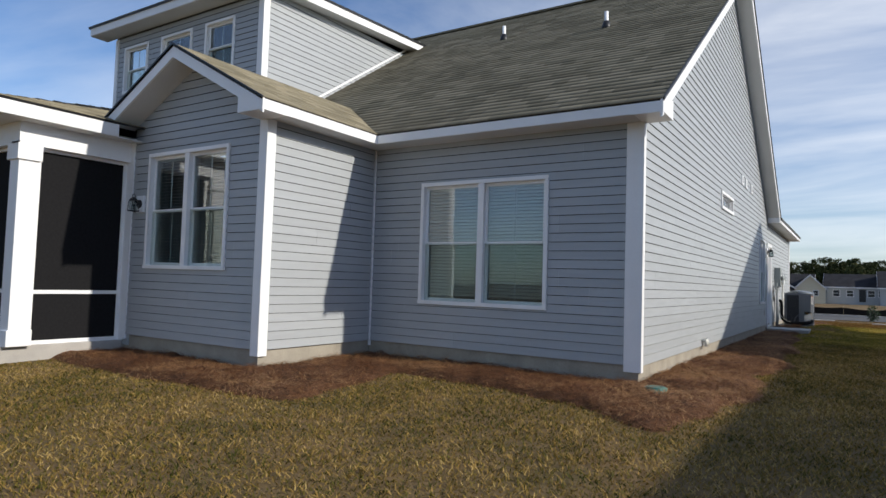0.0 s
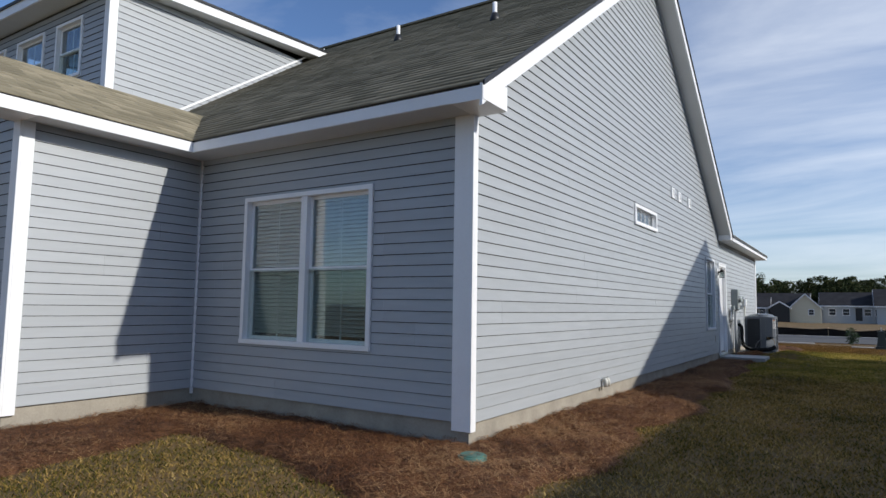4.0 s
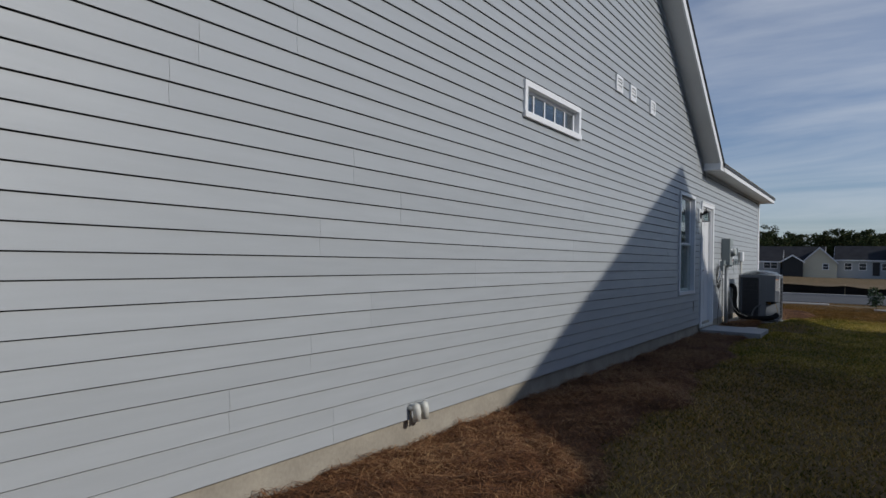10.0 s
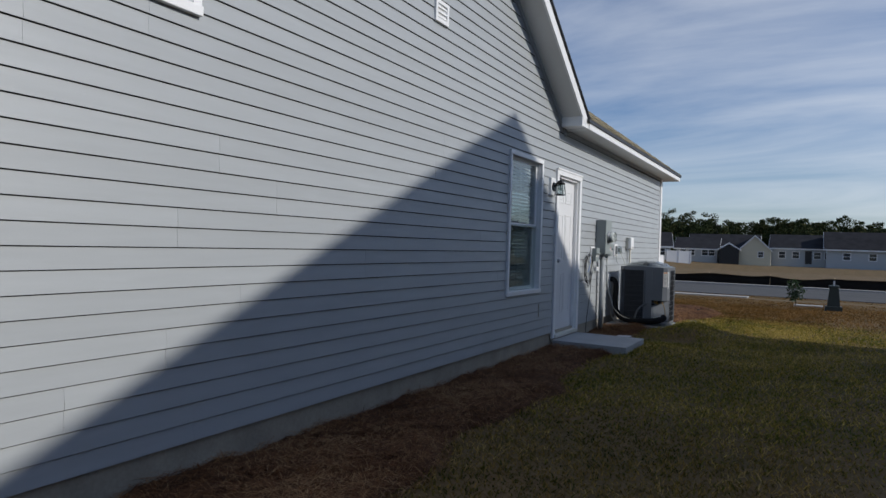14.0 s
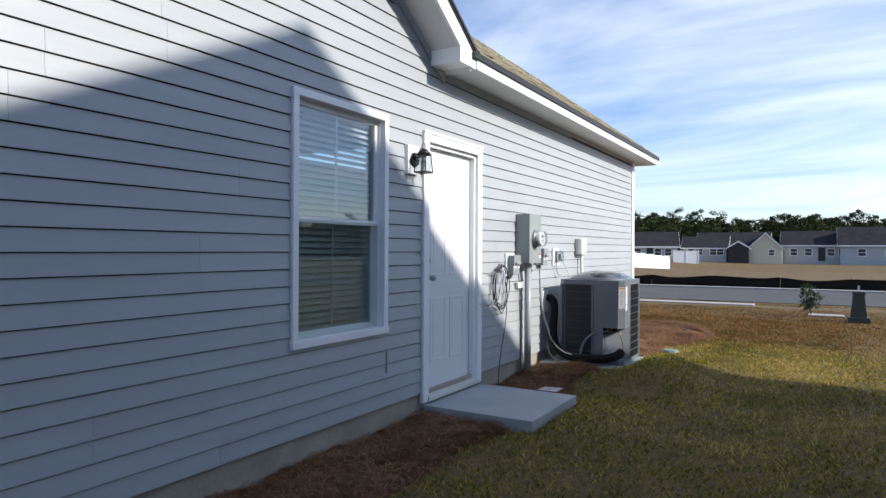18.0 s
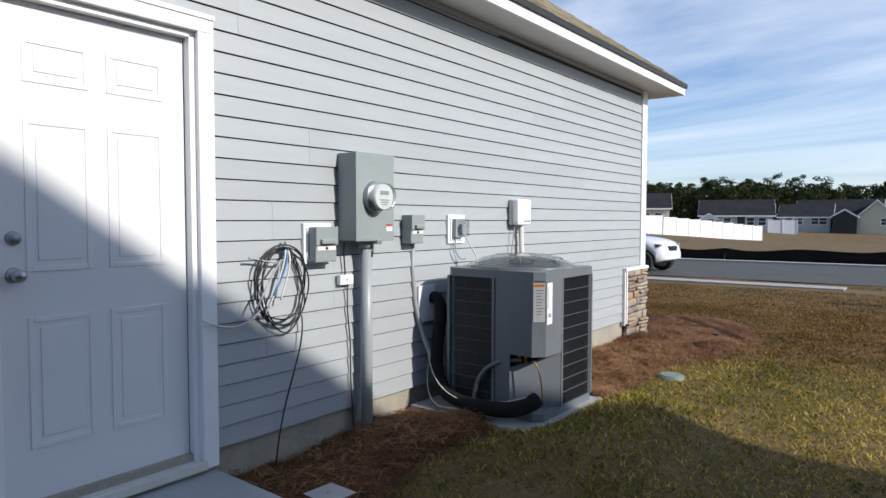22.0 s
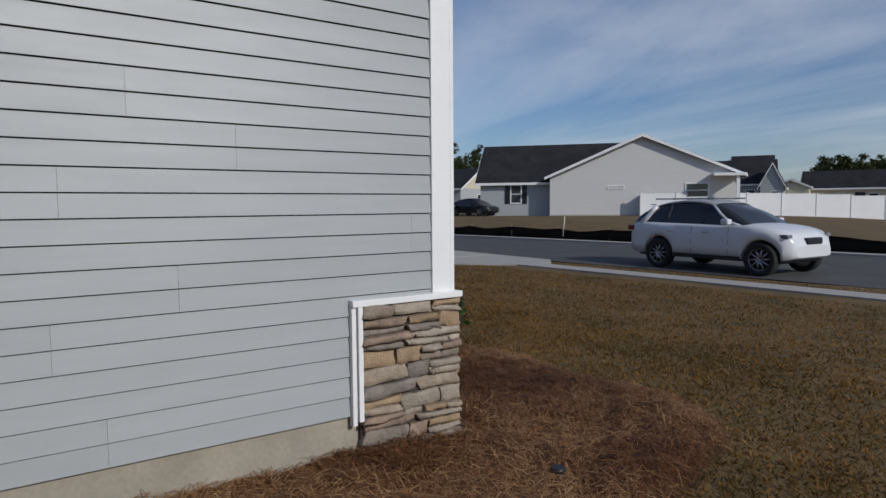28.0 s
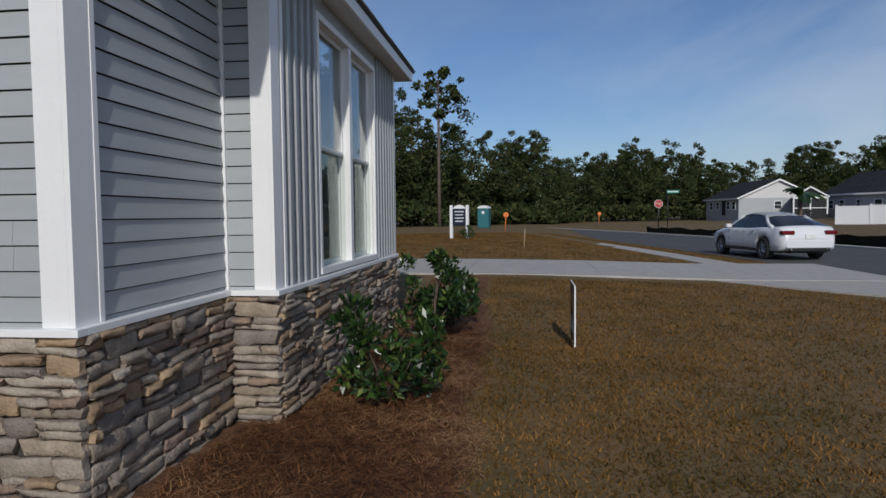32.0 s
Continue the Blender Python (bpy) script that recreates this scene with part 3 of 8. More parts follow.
lap_siding(dbk, dorm_back, -11.3, -6.87, 4.3, 6.2, [(-11.05, -10.2, 4.97, 5.97), (-9.75, -8.75, 4.97, 5.97), (-8.35, -7.5, 4.97, 5.97)], seed=11)

# foundation, set back a little under the siding
bm = bmesh.new()
for b in ((-0.16, 0.01, -0.4, -0.012, FRONT - 0.012, ZB), (-3.86, 0.012, -0.4, -0.16, 0.16, ZB), (-4.0, -2.018, -0.4, -3.862, 0.012, ZB), (-6.6, -2.018, -0.4, -4.0, -1.87, ZB), (BAYX - 0.13, FRONT - 0.15, -0.4, -0.16, FRONT - 0.012, ZB), (BAYW + 0.02, BAY - 0.15, -0.4, BAYX - 0.012, BAY - 0.012, ZB)):
    box(bm, *b)
tagged(part("foundation_wall", bm, M_FOUND), "stained beige concrete foundation above the straw bed", kind="structure")


def trim(name, bm, label="white painted trim board", material=None):
    return tagged(part(name, bm, material or M_WHITE), label, kind="structure")


# corner boards and inner corner strips
CB = 0.112
for n, (wa, wb_, sa, sb, z0, z1) in enumerate((
        (side_wall, back_wall, (0.0, 0.062), (-0.172, 0.026), 0.275, EAVE),
        (side_wall, front_wall, (FRONT - 0.125, FRONT), (-0.125, 0.026), CAP, EAVE),
        (bump_side, bump_back, (-2.03, -2.03 + CB), (-3.85 - CB, -3.85 + 0.026), 0.275, EAVE),
        (bay_side, bay_wall, (BAY - CB, BAY), (BAYX - CB, BAYX + 0.026), CAP, EAVE),
        (dorm_side, dorm_back, (0.3, 0.3 + CB), (-6.75 - CB, -6.75 + 0.026), 4.2, 6.4))):
    bm = bmesh.new()
    wa.box(bm, *sa, 0.0, 0.026, z0, z1, 0.003)
    wb_.box(bm, *sb, 0.0, 0.026, z0, z1, 0.003)
    trim("trim_corner", bm, "white corner board on the grey siding")
for w, s, z0 in ((bump_side, (-0.03, 0.0), 0.28), (bay_side, (FRONT, FRONT + 0.03), CAP)):
    trim("trim_inner_corner", w.boxed(*s, 0.0, 0.03, z0, EAVE), "white inner corner strip")
trim("trim_porch_corner", bump_back.boxed(-6.65, -6.55, 0.0, 0.03, 0.28, EAVE, bevel=0.003))
trim("trim_dormer_corner", dorm_back.boxed(-11.4, -11.3, 0.0, 0.03, 4.2, 6.2, bevel=0.003))
# front corner: narrow side strips beside the wide corner board
trim("trim_corner_bead", front_wall.boxed(-0.16, -0.127, 0.0, 0.03, CAP, EAVE, bevel=0.003))
trim("trim_corner_bead", bay_wall.boxed(BAYX - 0.175, BAYX - 0.135, 0.0, 0.03, CAP, EAVE, bevel=0.003))

# windows and the side door's surroundings
W_LABEL = "white double-hung window with white blinds in grey siding"
window(back_wall, *BACK_HOLES[0], units=2, label="white twin double-hung window with white blinds", blind=-42)
window(bump_back, *BUMP_HOLES[0], units=2, label="white twin double-hung window with dark blinds behind", blind=-8)
window(side_wall, *SIDE_HOLES[1], label=W_LABEL, blind=-42)
window(side_wall, *SIDE_HOLES[0], label="narrow white transom window with five small panes", hung=False, lites=5, casing=0.055)
window(bay_wall, *BAY_HOLES[0], units=2, label="white twin front window reflecting the blue sky", bars=0)
for a, b in ((-11.05, -10.2), (-9.75, -8.75), (-8.35, -7.5)):
    window(dorm_back, a, b, 4.97, 5.97, label="white dormer window reflecting blue sky", bars=1)

# eaves, fascias and rakes of the main roof
roof = tagged(new("roof"), "weathered brown-grey shingled gable roof with white rakes", "roof", kind="structure")
RUN = RIDGE_Y + OVER + 0.03
SL = math.hypot(1, PITCH)
roof_slope(roof, (0.32, -0.38, 3.22), (-1, 0, 0), (0, 1, PITCH), 17.5, RUN * SL, seed=21)
roof_slope(roof, (0.32, 2 * RIDGE_Y + 0.38, 3.22), (-1, 0, 0), (0, -1, PITCH), 17.5, RUN * SL, seed=22, tab=0.5, row=0.2)
bm = bmesh.new()
top = 3.22 + RUN * PITCH
box(bm, -17.2, RIDGE_Y - 0.12, top - 0.03, 0.33, RIDGE_Y + 0.12, top + 0.012)
tagged(part("ridge_cap", bm, M_SHINGLE, roof), "ridge shingles")
bm = bmesh.new()
box(bm, -3.6, -0.37, 3.085, 0.30, -0.345, 3.20, 0.003)
part("fascia", bm, M_WHITE, roof, "white fascia along the eave")
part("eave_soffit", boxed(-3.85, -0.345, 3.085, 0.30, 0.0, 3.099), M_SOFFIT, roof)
for sgn in (-1, 1):
    e, r = RIDGE_Y + sgn * RUN, RIDGE_Y
    q = 0.12 if sgn > 0 else 0.0
    part("rake_fascia", slant(bmesh.new(), 0, 0.285, 0.31, e - sgn * q, 3.215 + q * PITCH, r, top - 0.005, 0.19), M_WHITE, roof, "white rake board")
    k = 0.45 if sgn < 0 else 0.05
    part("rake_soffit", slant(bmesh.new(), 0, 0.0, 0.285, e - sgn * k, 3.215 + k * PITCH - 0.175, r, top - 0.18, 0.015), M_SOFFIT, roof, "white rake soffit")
    part("rake_frieze", slant(bmesh.new(), 0, 0.0, 0.03, e - sgn * k, 3.215 + k * PITCH - 0.19, r, top - 0.195, 0.07), M_SIDING, roof)
    part("rake_drip_edge", slant(bmesh.new(), 0, 0.31, 0.33, e, 3.235, r, top + 0.012, 0.03), M_BLACK, roof, "dark drip edge")
# boxed returns at the feet of the rakes
part("eave_return", prism(bmesh.new(), [(-0.376, 3.078), (0.06, 3.078), (0.06, 3.30), (-0.376, 3.185)], 0, 0.002, 0.315), M_WHITE, roof, "white boxed eave return")
part("eave_return", prism(bmesh.new(), [(12.0, 3.088), (12.276, 3.088), (12.276, 3.19), (12.0, 3.37)], 0, 0.024, 0.308), M_WHITE, roof, "white boxed eave return")

part("siding_infill", prism(bmesh.new(), [(11.5, 3.03), (12.30, 3.03), (12.30, 3.10), (11.5, 3.57)], 0, 0.0, 0.007), M_SIDING, roof)

# front wing: its eave runs along the side wall, with a hip towards the street
WP = 0.75
WRUN = 3.6
WLEN = FRONT + 0.52 - 12.26
wing = tagged(new("roof_wing"), "shingled hip roof over the front rooms with white fascia", "roof", kind="structure")
WSL = math.hypot(1, WP)
roof_slope(wing, (0.34, 12.26, 3.215), (0, 1, 0), (-1, 0, WP), WLEN, WRUN * WSL, right=lambda v: WLEN - v / WSL, seed=23)
roof_slope(wing, (0.34, 12.26 + WLEN, 3.215), (-1, 0, 0), (0, -1, WP), 5.9, WRUN * WSL, left=lambda v: v / WSL, right=lambda v: 5.9, seed=24)
part("fascia", boxed(0.295, 12.28, 3.085, 0.32, FRONT + 0.50, 3.185, bevel=0.003), M_WHITE, wing, "white fascia along the eave")
part("fascia", boxed(-5.45, FRONT + 0.475, 3.085, 0.295, FRONT + 0.50, 3.185, bevel=0.003), M_WHITE, wing, "white fascia along the eave")
part("fascia", boxed(-5.475, 18.3, 3.085, -5.45, FRONT + 0.50, 3.185, bevel=0.003), M_WHITE, wing, "white fascia along the eave")
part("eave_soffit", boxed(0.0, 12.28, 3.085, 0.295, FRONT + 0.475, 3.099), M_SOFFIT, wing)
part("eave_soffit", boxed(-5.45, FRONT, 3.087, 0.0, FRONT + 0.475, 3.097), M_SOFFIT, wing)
part("drip_edge", boxed(0.318, 12.2, 3.17, 0.342, FRONT + 0.525, 3.222), M_BLACK, wing, "dark drip edge")
part("frieze_board", side_wall.boxed(12.28, FRONT - CB, 0.0, 0.026, 3.04, 3.085), M_SIDING, wing)
# the back bay's gable
bayb = tagged(new("roof_back_bay"), "small shingled gable roof over the back bay with white rakes", "roof", kind="structure")
BP, BX, BRUN = 0.53, -5.25, 1.72
BSL = math.hypot(1, BP)
roof_slope(bayb, (BX + BRUN, -2.40, 3.215), (0, 1, 0), (-1, 0, BP), 2.42, BRUN * BSL, right=lambda v: 2.05 + v / BSL * BP / PITCH, seed=26)
roof_slope(bayb, (BX - BRUN, -2.40, 3.215), (0, 1, 0), (1, 0, BP), 2.42, BRUN * BSL, right=lambda v: 2.05 + v / BSL * BP / PITCH, seed=27)
btop = 3.215 + BRUN * BP
for sgn in (-1, 1):
    e = BX + sgn * BRUN
    part("rake_fascia", slant(bmesh.new(), 1, -2.40, -2.375, e, 3.21, BX, btop - 0.005, 0.17), M_WHITE, bayb, "white rake board")
    part("rake_soffit", slant(bmesh.new(), 1, -2.375, -2.03, e - sgn * 0.35, 3.21 + 0.35 * BP - 0.16, BX, btop - 0.165, 0.015), M_SOFFIT, bayb)
    part("rake_drip_edge", slant(bmesh.new(), 1, -2.42, -2.40, e, 3.23, BX, btop + 0.012, 0.025), M_BLACK, bayb)
part("fascia", boxed(BX + BRUN - 0.025, -2.375, 3.085, BX + BRUN, -0.35, 3.20, bevel=0.003), M_WHITE, bayb)
part("eave_soffit", boxed(-3.85, -2.375, 3.086, BX + BRUN - 0.025, -0.345, 3.098), M_SOFFIT, bayb)
part("eave_return", prism(bmesh.new(), [(-3.95, 3.078), (-3.527, 3.078), (-3.527, 3.185), (-3.95, 3.36)], 1, -2.405, -2.032), M_WHITE, bayb, "white boxed eave return")
# dormer roof
dorm = tagged(new("roof_dormer"), "flat-pitched dormer roof with white fascia", "roof", kind="structure")
part("fascia", prism(bmesh.new(), [(-0.05, 6.25), (5.35, 6.60), (5.35, 6.74), (-0.05, 6.42)], 0, -6.5, -6.475), M_WHITE, dorm)
part("eave_soffit", prism(bmesh.new(), [(-0.05, 6.25), (5.3, 6.60), (5.3, 6.615), (-0.05, 6.265)], 0, -6.75, -6.5), M_SOFFIT, dorm)
part("fascia", boxed(-11.8, -0.075, 6.25, -6.475, -0.05, 6.42), M_WHITE, dorm)
part("eave_soffit", boxed(-11.8, -0.05, 6.245, -6.5, 0.3, 6.26), M_SOFFIT, dorm)
roof_slope(dorm, (-6.45, -0.10, 6.435), (-1, 0, 0), (0, 1, 0.062), 5.4, 5.7, row=0.2, tab=0.4, seed=28)
part("wall_flashing", prism(bmesh.new(), [(0.9, 4.15), (5.0, 6.885), (5.0, 6.93), (0.9, 4.195)], 0, -6.735, -6.72), M_WHITE, dorm, "white flashing strip along the roof")
for x, y in ((-3.89, 3.93), (-1.57, 3.28)):
    vp = tagged(new("vent_pipe"), "white plumbing vent pipe with a dark collar on the roof", "vent pipe", "roof vent pipes")
    z = 3.22 + (y + 0.38) * PITCH
    part("collar", cyl(bmesh.new(), (x, y, z - 0.08), (x, y, z + 0.10), 0.10, 0.05), M_BLACK, vp, "black rubber collar")
    part("pipe", cyl(bmesh.new(), (x, y, z - 0.05), (x, y, z + 0.27), 0.035), M_WHITE, vp)


# ---- ground ----
def smooth(v, a, b):
    t = np.clip((v - a) / (b - a), 0, 1)
    return t * t * (3 - 2 * t)


def street(x, off=0.0):
    """The street's near edge; it bends away to the west."""
    x = np.clip(np.asarray(x, float), -70, 30)
    return 29.2 + 0.053 * x - 0.00216 * x * x + off


def ground_z(x, y):
    """Height of the lawn: a slight fall behind the house, a slight rise to the street, and a raised lot beyond."""
    x, y = np.asarray(x, float), np.asarray(y, float)
    z = 0.11 - 0.13 * smooth(-y, 0.5, 7.0) - 0.16 * smooth(y, 19.5, 26.5)
    west, off = smooth(-x, 2.0, 24.0), y - street(x)
    back = smooth(-x, 12.0, 30.0)
    z = z + (0.12 + 0.45 * west - 0.35 * smooth(-x, 44.0, 60.0)) * smooth(off, 8.8, 17.0) + (0.4 * smooth(-x, 40.0, 60.0) + 0.5 * back - 1.5 * (1 - back)) * smooth(off, 24.0, 75.0) + 0.95 * (1 - back) * smooth(off, 68.0, 88.0)
    z = z + 0.065 * np.exp(-((x - 0.55) / 0.5) ** 2 - ((y - 14.15) / 0.35) ** 2)
    # soil raked up round the two pads
    z = z + np.exp(-((x - 1.25) / 0.5) ** 2) * (0.17 * smooth(y, 13.8, 14.4) * smooth(-y, -16.2, -15.4) + 0.085 * smooth(y, 11.2, 11.9) * smooth(-y, -13.5, -12.9))
    return z + 0.012 * np.sin(1.7 * x + 0.6 * y) * np.sin(0.9 * y - 0.4 * x)


xs = np.unique(np.r_[np.linspace(-1500, -120, 12), np.linspace(-120, -16, 60), np.linspace(-16, 9, 90), np.linspace(9, 120, 40), np.linspace(120, 1500, 12)])
ys = np.unique(np.r_[np.linspace(-1500, -60, 12), np.linspace(-60, -10, 16), np.linspace(-10, 32, 150), np.linspace(32, 60, 50), np.linspace(60, 130, 24), np.linspace(130, 1500, 12)])
gx, gy = np.meshgrid(xs, ys)
idx = np.arange(gx.size).reshape(gx.shape)
quads = np.stack([idx[:-1, :-1], idx[:-1, 1:], idx[1:, 1:], idx[1:, :-1]], -1).reshape(-1, 4)
ground = tagged(soup("ground", np.stack([gx, gy, ground_z(gx, gy)], -1).reshape(-1, 3), quads, M_SOIL, smooth=True), "dormant brown and green lawn soil", kind="structure")


def strip(name, xs_, off0, off1, z0, z1, material, label, parent=None):
    """A paved strip along the street between two offsets from its near edge."""
    bm = bmesh.new()
    rows = []
    for x in xs_:
        rows.append([bm.verts.new((x, float(street(x, o)), z)) for o, z in ((off0, z0), (off0, z1), (off1, z1), (off1, z0))])
    for p, q in zip(rows, rows[1:]):
        for k in range(3):
            bm.faces.new((p[k], q[k], q[k + 1], p[k + 1]))
    bm.faces.new(rows[0])
    bm.faces.new(rows[-1][::-1])
    bmesh.ops.recalc_face_normals(bm, faces=bm.faces[:])
    return tagged(part(name, bm, material, parent), label, kind="structure")


LX = list(np.linspace(-130, 90, 60))
strip("road", LX, 0.0, 7.2, -0.3, -0.03, M_ASPH, "grey asphalt street")
strip("kerb", LX, 7.2, 7.7, -0.3, 0.03, M_CONC, "low concrete kerb along the street")
strip("pavement", list(np.linspace(-60, -16.25, 16)), -1.95, -1.05, -0.3, -0.015, M_CONC, "pale concrete footway beside the street")
strip("pavement", list(np.linspace(-9.3, 1.2, 10)), -1.5, -0.85, -0.3, -0.015, M_CONC, "pale concrete footway beside the street")
drive = tagged(part("driveway", prism(bmesh.new(), [(-11.59, 24.6), (-9.6, 26.4), (-8.7, 27.25), (-8.7, 28.0), (-9.4, 28.65), (-11.59, 28.6)], 2, -0.3, -0.012), M_CONC), "pale concrete driveway to the street", kind="structure")
for y0, y1 in ((17.0, 19.4), (19.41, 22.4), (22.41, 25.3), (25.31, 28.6)):
    part("slab", prism(bmesh.new(), [(y0, -0.3), (y1, -0.3), (y1, float(ground_z(-13.4, y1)) + 0.045), (y0, float(ground_z(-13.4, y0)) + 0.045)], 0, -16.2, -11.6), M_CONC, drive)
M_METAL = surf("galvanised_metal", (0.45, 0.46, 0.47), (0.36, 0.37, 0.38), 6, 60, 0.4, 0.05, metal=0.9)
M_GREYBOX = surf("grey_enamel", (0.30, 0.335, 0.325), (0.27, 0.30, 0.295), 3, 50, 0.38, 0.05, dist=0.001)
M_PVCGREY = surf("grey_pvc", (0.36, 0.38, 0.39), (0.32, 0.34, 0.35), 3, 40, 0.4, 0.04, dist=0.001)
M_ACBODY = surf("unit_grey_paint", (0.165, 0.18, 0.20), (0.14, 0.152, 0.17), 3, 40, 0.35, 0.05, dist=0.001)
M_ACDARK = surf("unit_dark_grille", (0.035, 0.037, 0.042), (0.05, 0.052, 0.058), 20, 90, 0.5, 0.1, dist=0.001)
M_ACBAR = surf("unit_grille_bar", (0.09, 0.095, 0.105), (0.075, 0.08, 0.088), 12, 60, 0.4, 0.05, dist=0.001)
M_BLACKM = surf("black_metal", (0.02, 0.02, 0.021), (0.03, 0.03, 0.031), 10, 80, 0.4, 0.1, metal=0.3, dist=0.001)
M_RUBBER = surf("black_foam_insulation", (0.014, 0.014, 0.015), (0.022, 0.022, 0.022), 12, 90, 0.95, 0.4, dist=0.003, spec=0.15)
M_BRASS = surf("brass", (0.50, 0.33, 0.12), (0.36, 0.22, 0.08), 20, 80, 0.35, 0.05, metal=1.0)
M_CREAMPVC = surf("cream_pvc", (0.70, 0.69, 0.62), (0.62, 0.61, 0.54), 4, 40, 0.4, 0.05)
M_PAPER = surf("label_paper", (0.78, 0.78, 0.76), (0.70, 0.70, 0.69), 10, 60, 0.6, 0.0)
M_INK = surf("grey_print", (0.25, 0.26, 0.28), (0.32, 0.33, 0.34), 40, 90, 0.7, 0.0)
M_ORANGE = surf("orange_print", (0.75, 0.30, 0.06), (0.68, 0.27, 0.06), 10, 60, 0.6, 0.0)
M_RED = surf("red_print", (0.55, 0.06, 0.05), (0.48, 0.05, 0.05), 10, 60, 0.5, 0.0)
M_BLUE = surf("blue_cable", (0.08, 0.20, 0.48), (0.10, 0.22, 0.5), 10, 60, 0.5, 0.0)
M_GREEN = surf("green_valve_cover", (0.06, 0.17, 0.13), (0.09, 0.20, 0.16), 8, 60, 0.55, 0.2, dist=0.002)
M_GREYCOVER = surf("faded_green_cover", (0.22, 0.27, 0.22), (0.17, 0.21, 0.18), 8, 60, 0.6, 0.2, dist=0.002)
M_CLEAR = glass("clear_plastic", clear=0.9)
M_LAMPGLASS = glass("lantern_glass", clear=0.85)
M_DOOR = surf("white_door_enamel", (0.80, 0.80, 0.80), (0.77, 0.77, 0.77), 2, 60, 0.32, 0.04, dist=0.001)
M_WOOD = surf("bleached_wood", (0.45, 0.35, 0.22), (0.36, 0.27, 0.16), 8, 60, 0.8, 0.2)


def bez(a, b, c, d, n=14):
    a, b, c, d = map(Vector, (a, b, c, d))
    return [a * (1 - t) ** 3 + b * 3 * t * (1 - t) ** 2 + c * 3 * t * t * (1 - t) + d * t ** 3 for t in (i / n for i in range(n + 1))]


# ---- side door ----
def side_door():
    w = side_wall
    dr = tagged(new("door_1"), "white six-panel side door, shut, in a white casing", "door", kind="structure")
    y0, y1, z1 = 11.89, 12.94, 2.53
    part("casing_side", w.boxed(y0, y0 + 0.085, 0, 0.036, 0.27, z1 - 0.085, bevel=0.005), M_WHITE, dr)
    part("casing_side", w.boxed(y1 - 0.085, y1, 0, 0.036, 0.27, z1 - 0.085, bevel=0.005), M_WHITE, dr)
    part("casing_head", w.boxed(y0, y1, 0, 0.038, z1 - 0.085, z1, bevel=0.005), M_WHITE, dr)
    part("head_bead", w.boxed(y0 - 0.004, y1 + 0.004, 0.036, 0.046, z1 - 0.02, z1 + 0.004, bevel=0.003), M_WHITE, dr)
    for a, b in ((y0 + 0.07, y0 + 0.115), (y1 - 0.115, y1 - 0.07)):
        part("jamb", w.boxed(a, b, -0.14, 0.005, 0.30, z1 - 0.10, bevel=0.003), M_WHITE, dr)
    part("jamb", w.boxed(y0 + 0.07, y1 - 0.07, -0.14, 0.005, z1 - 0.115, z1 - 0.075, bevel=0.003), M_WHITE, dr)
    part("threshold", w.boxed(y0 + 0.07, y1 - 0.07, -0.14, 0.05, 0.27, 0.315, bevel=0.006), M_CREAMPVC, dr, "dull metal threshold")
    part("kick_board", w.boxed(y0 + 0.02, y1 - 0.02, -0.05, 0.012, 0.22, 0.272), M_FOUND, dr, "stained sill board")
    a, b, lo, hi = y0 + 0.118, y1 - 0.118, 0.32, z1 - 0.118
    slab = part("slab", w.boxed(a, b, -0.085, -0.045, lo, hi, bevel=0.002), M_DOOR, dr)
    wide = b - a
    for col in (0, 1):
        c0 = a + (0.135 if col == 0 else 0.545) * wide
        c1 = c0 + 0.32 * wide
        for p, q in ((lo + 0.245, lo + 0.80), (lo + 0.99, lo + 1.62), (lo + 1.77, lo + 1.95)):
            bm = bmesh.new()
            for s in ((c0, c0 + 0.022, p, q), (c1 - 0.022, c1, p, q), (c0 + 0.022, c1 - 0.022, p, p + 0.022), (c0 + 0.022, c1 - 0.022, q - 0.022, q)):
                w.box(bm, s[0], s[1], -0.046, -0.0405, s[2], s[3], 0.0025)
            part("panel_moulding", bm, M_DOOR, slab)
            part("raised_panel", w.boxed(c0 + 0.045, c1 - 0.045, -0.046, -0.0415, p + 0.045, q - 0.045, bevel=0.0035), M_DOOR, slab)
    part("weather_strip", w.boxed(b + 0.0005, b + 0.006, -0.07, -0.046, lo, hi), M_BLACK, dr, "dark weather strip")
    for z, r in ((1.45, 0.030), (1.30, 0.032)):
        n = "deadbolt" if z > 1.4 else "door_knob"
        bm = cyl(bmesh.new(), w.p(a + 0.065, -0.046, z), w.p(a + 0.065, -0.034, z), r, r * 0.92, 20)
        if n == "door_knob":
            cyl(bm, w.p(a + 0.065, -0.036, z), w.p(a + 0.065, -0.005, z), 0.012, 0.012, 12)
            bmesh.ops.create_uvsphere(bm, u_segments=16, v_segments=10, radius=0.028, matrix=Matrix.Translation(w.p(a + 0.065, 0.012, z)))
        else:
            cyl(bm, w.p(a + 0.065, -0.036, z), w.p(a + 0.065, -0.022, z), 0.018, 0.016, 16)
        for f in bm.faces:
            f.smooth = True
        part(n, bm, M_METAL, slab, "satin nickel " + n.replace("_", " "))
    return dr


side_door()
tagged(part("door_pad", boxed(0.02, 11.92, 0.0, 0.99, 12.93, 0.25, bevel=0.008), M_PADC), "smooth grey concrete landing pad before the side door", "concrete pad")


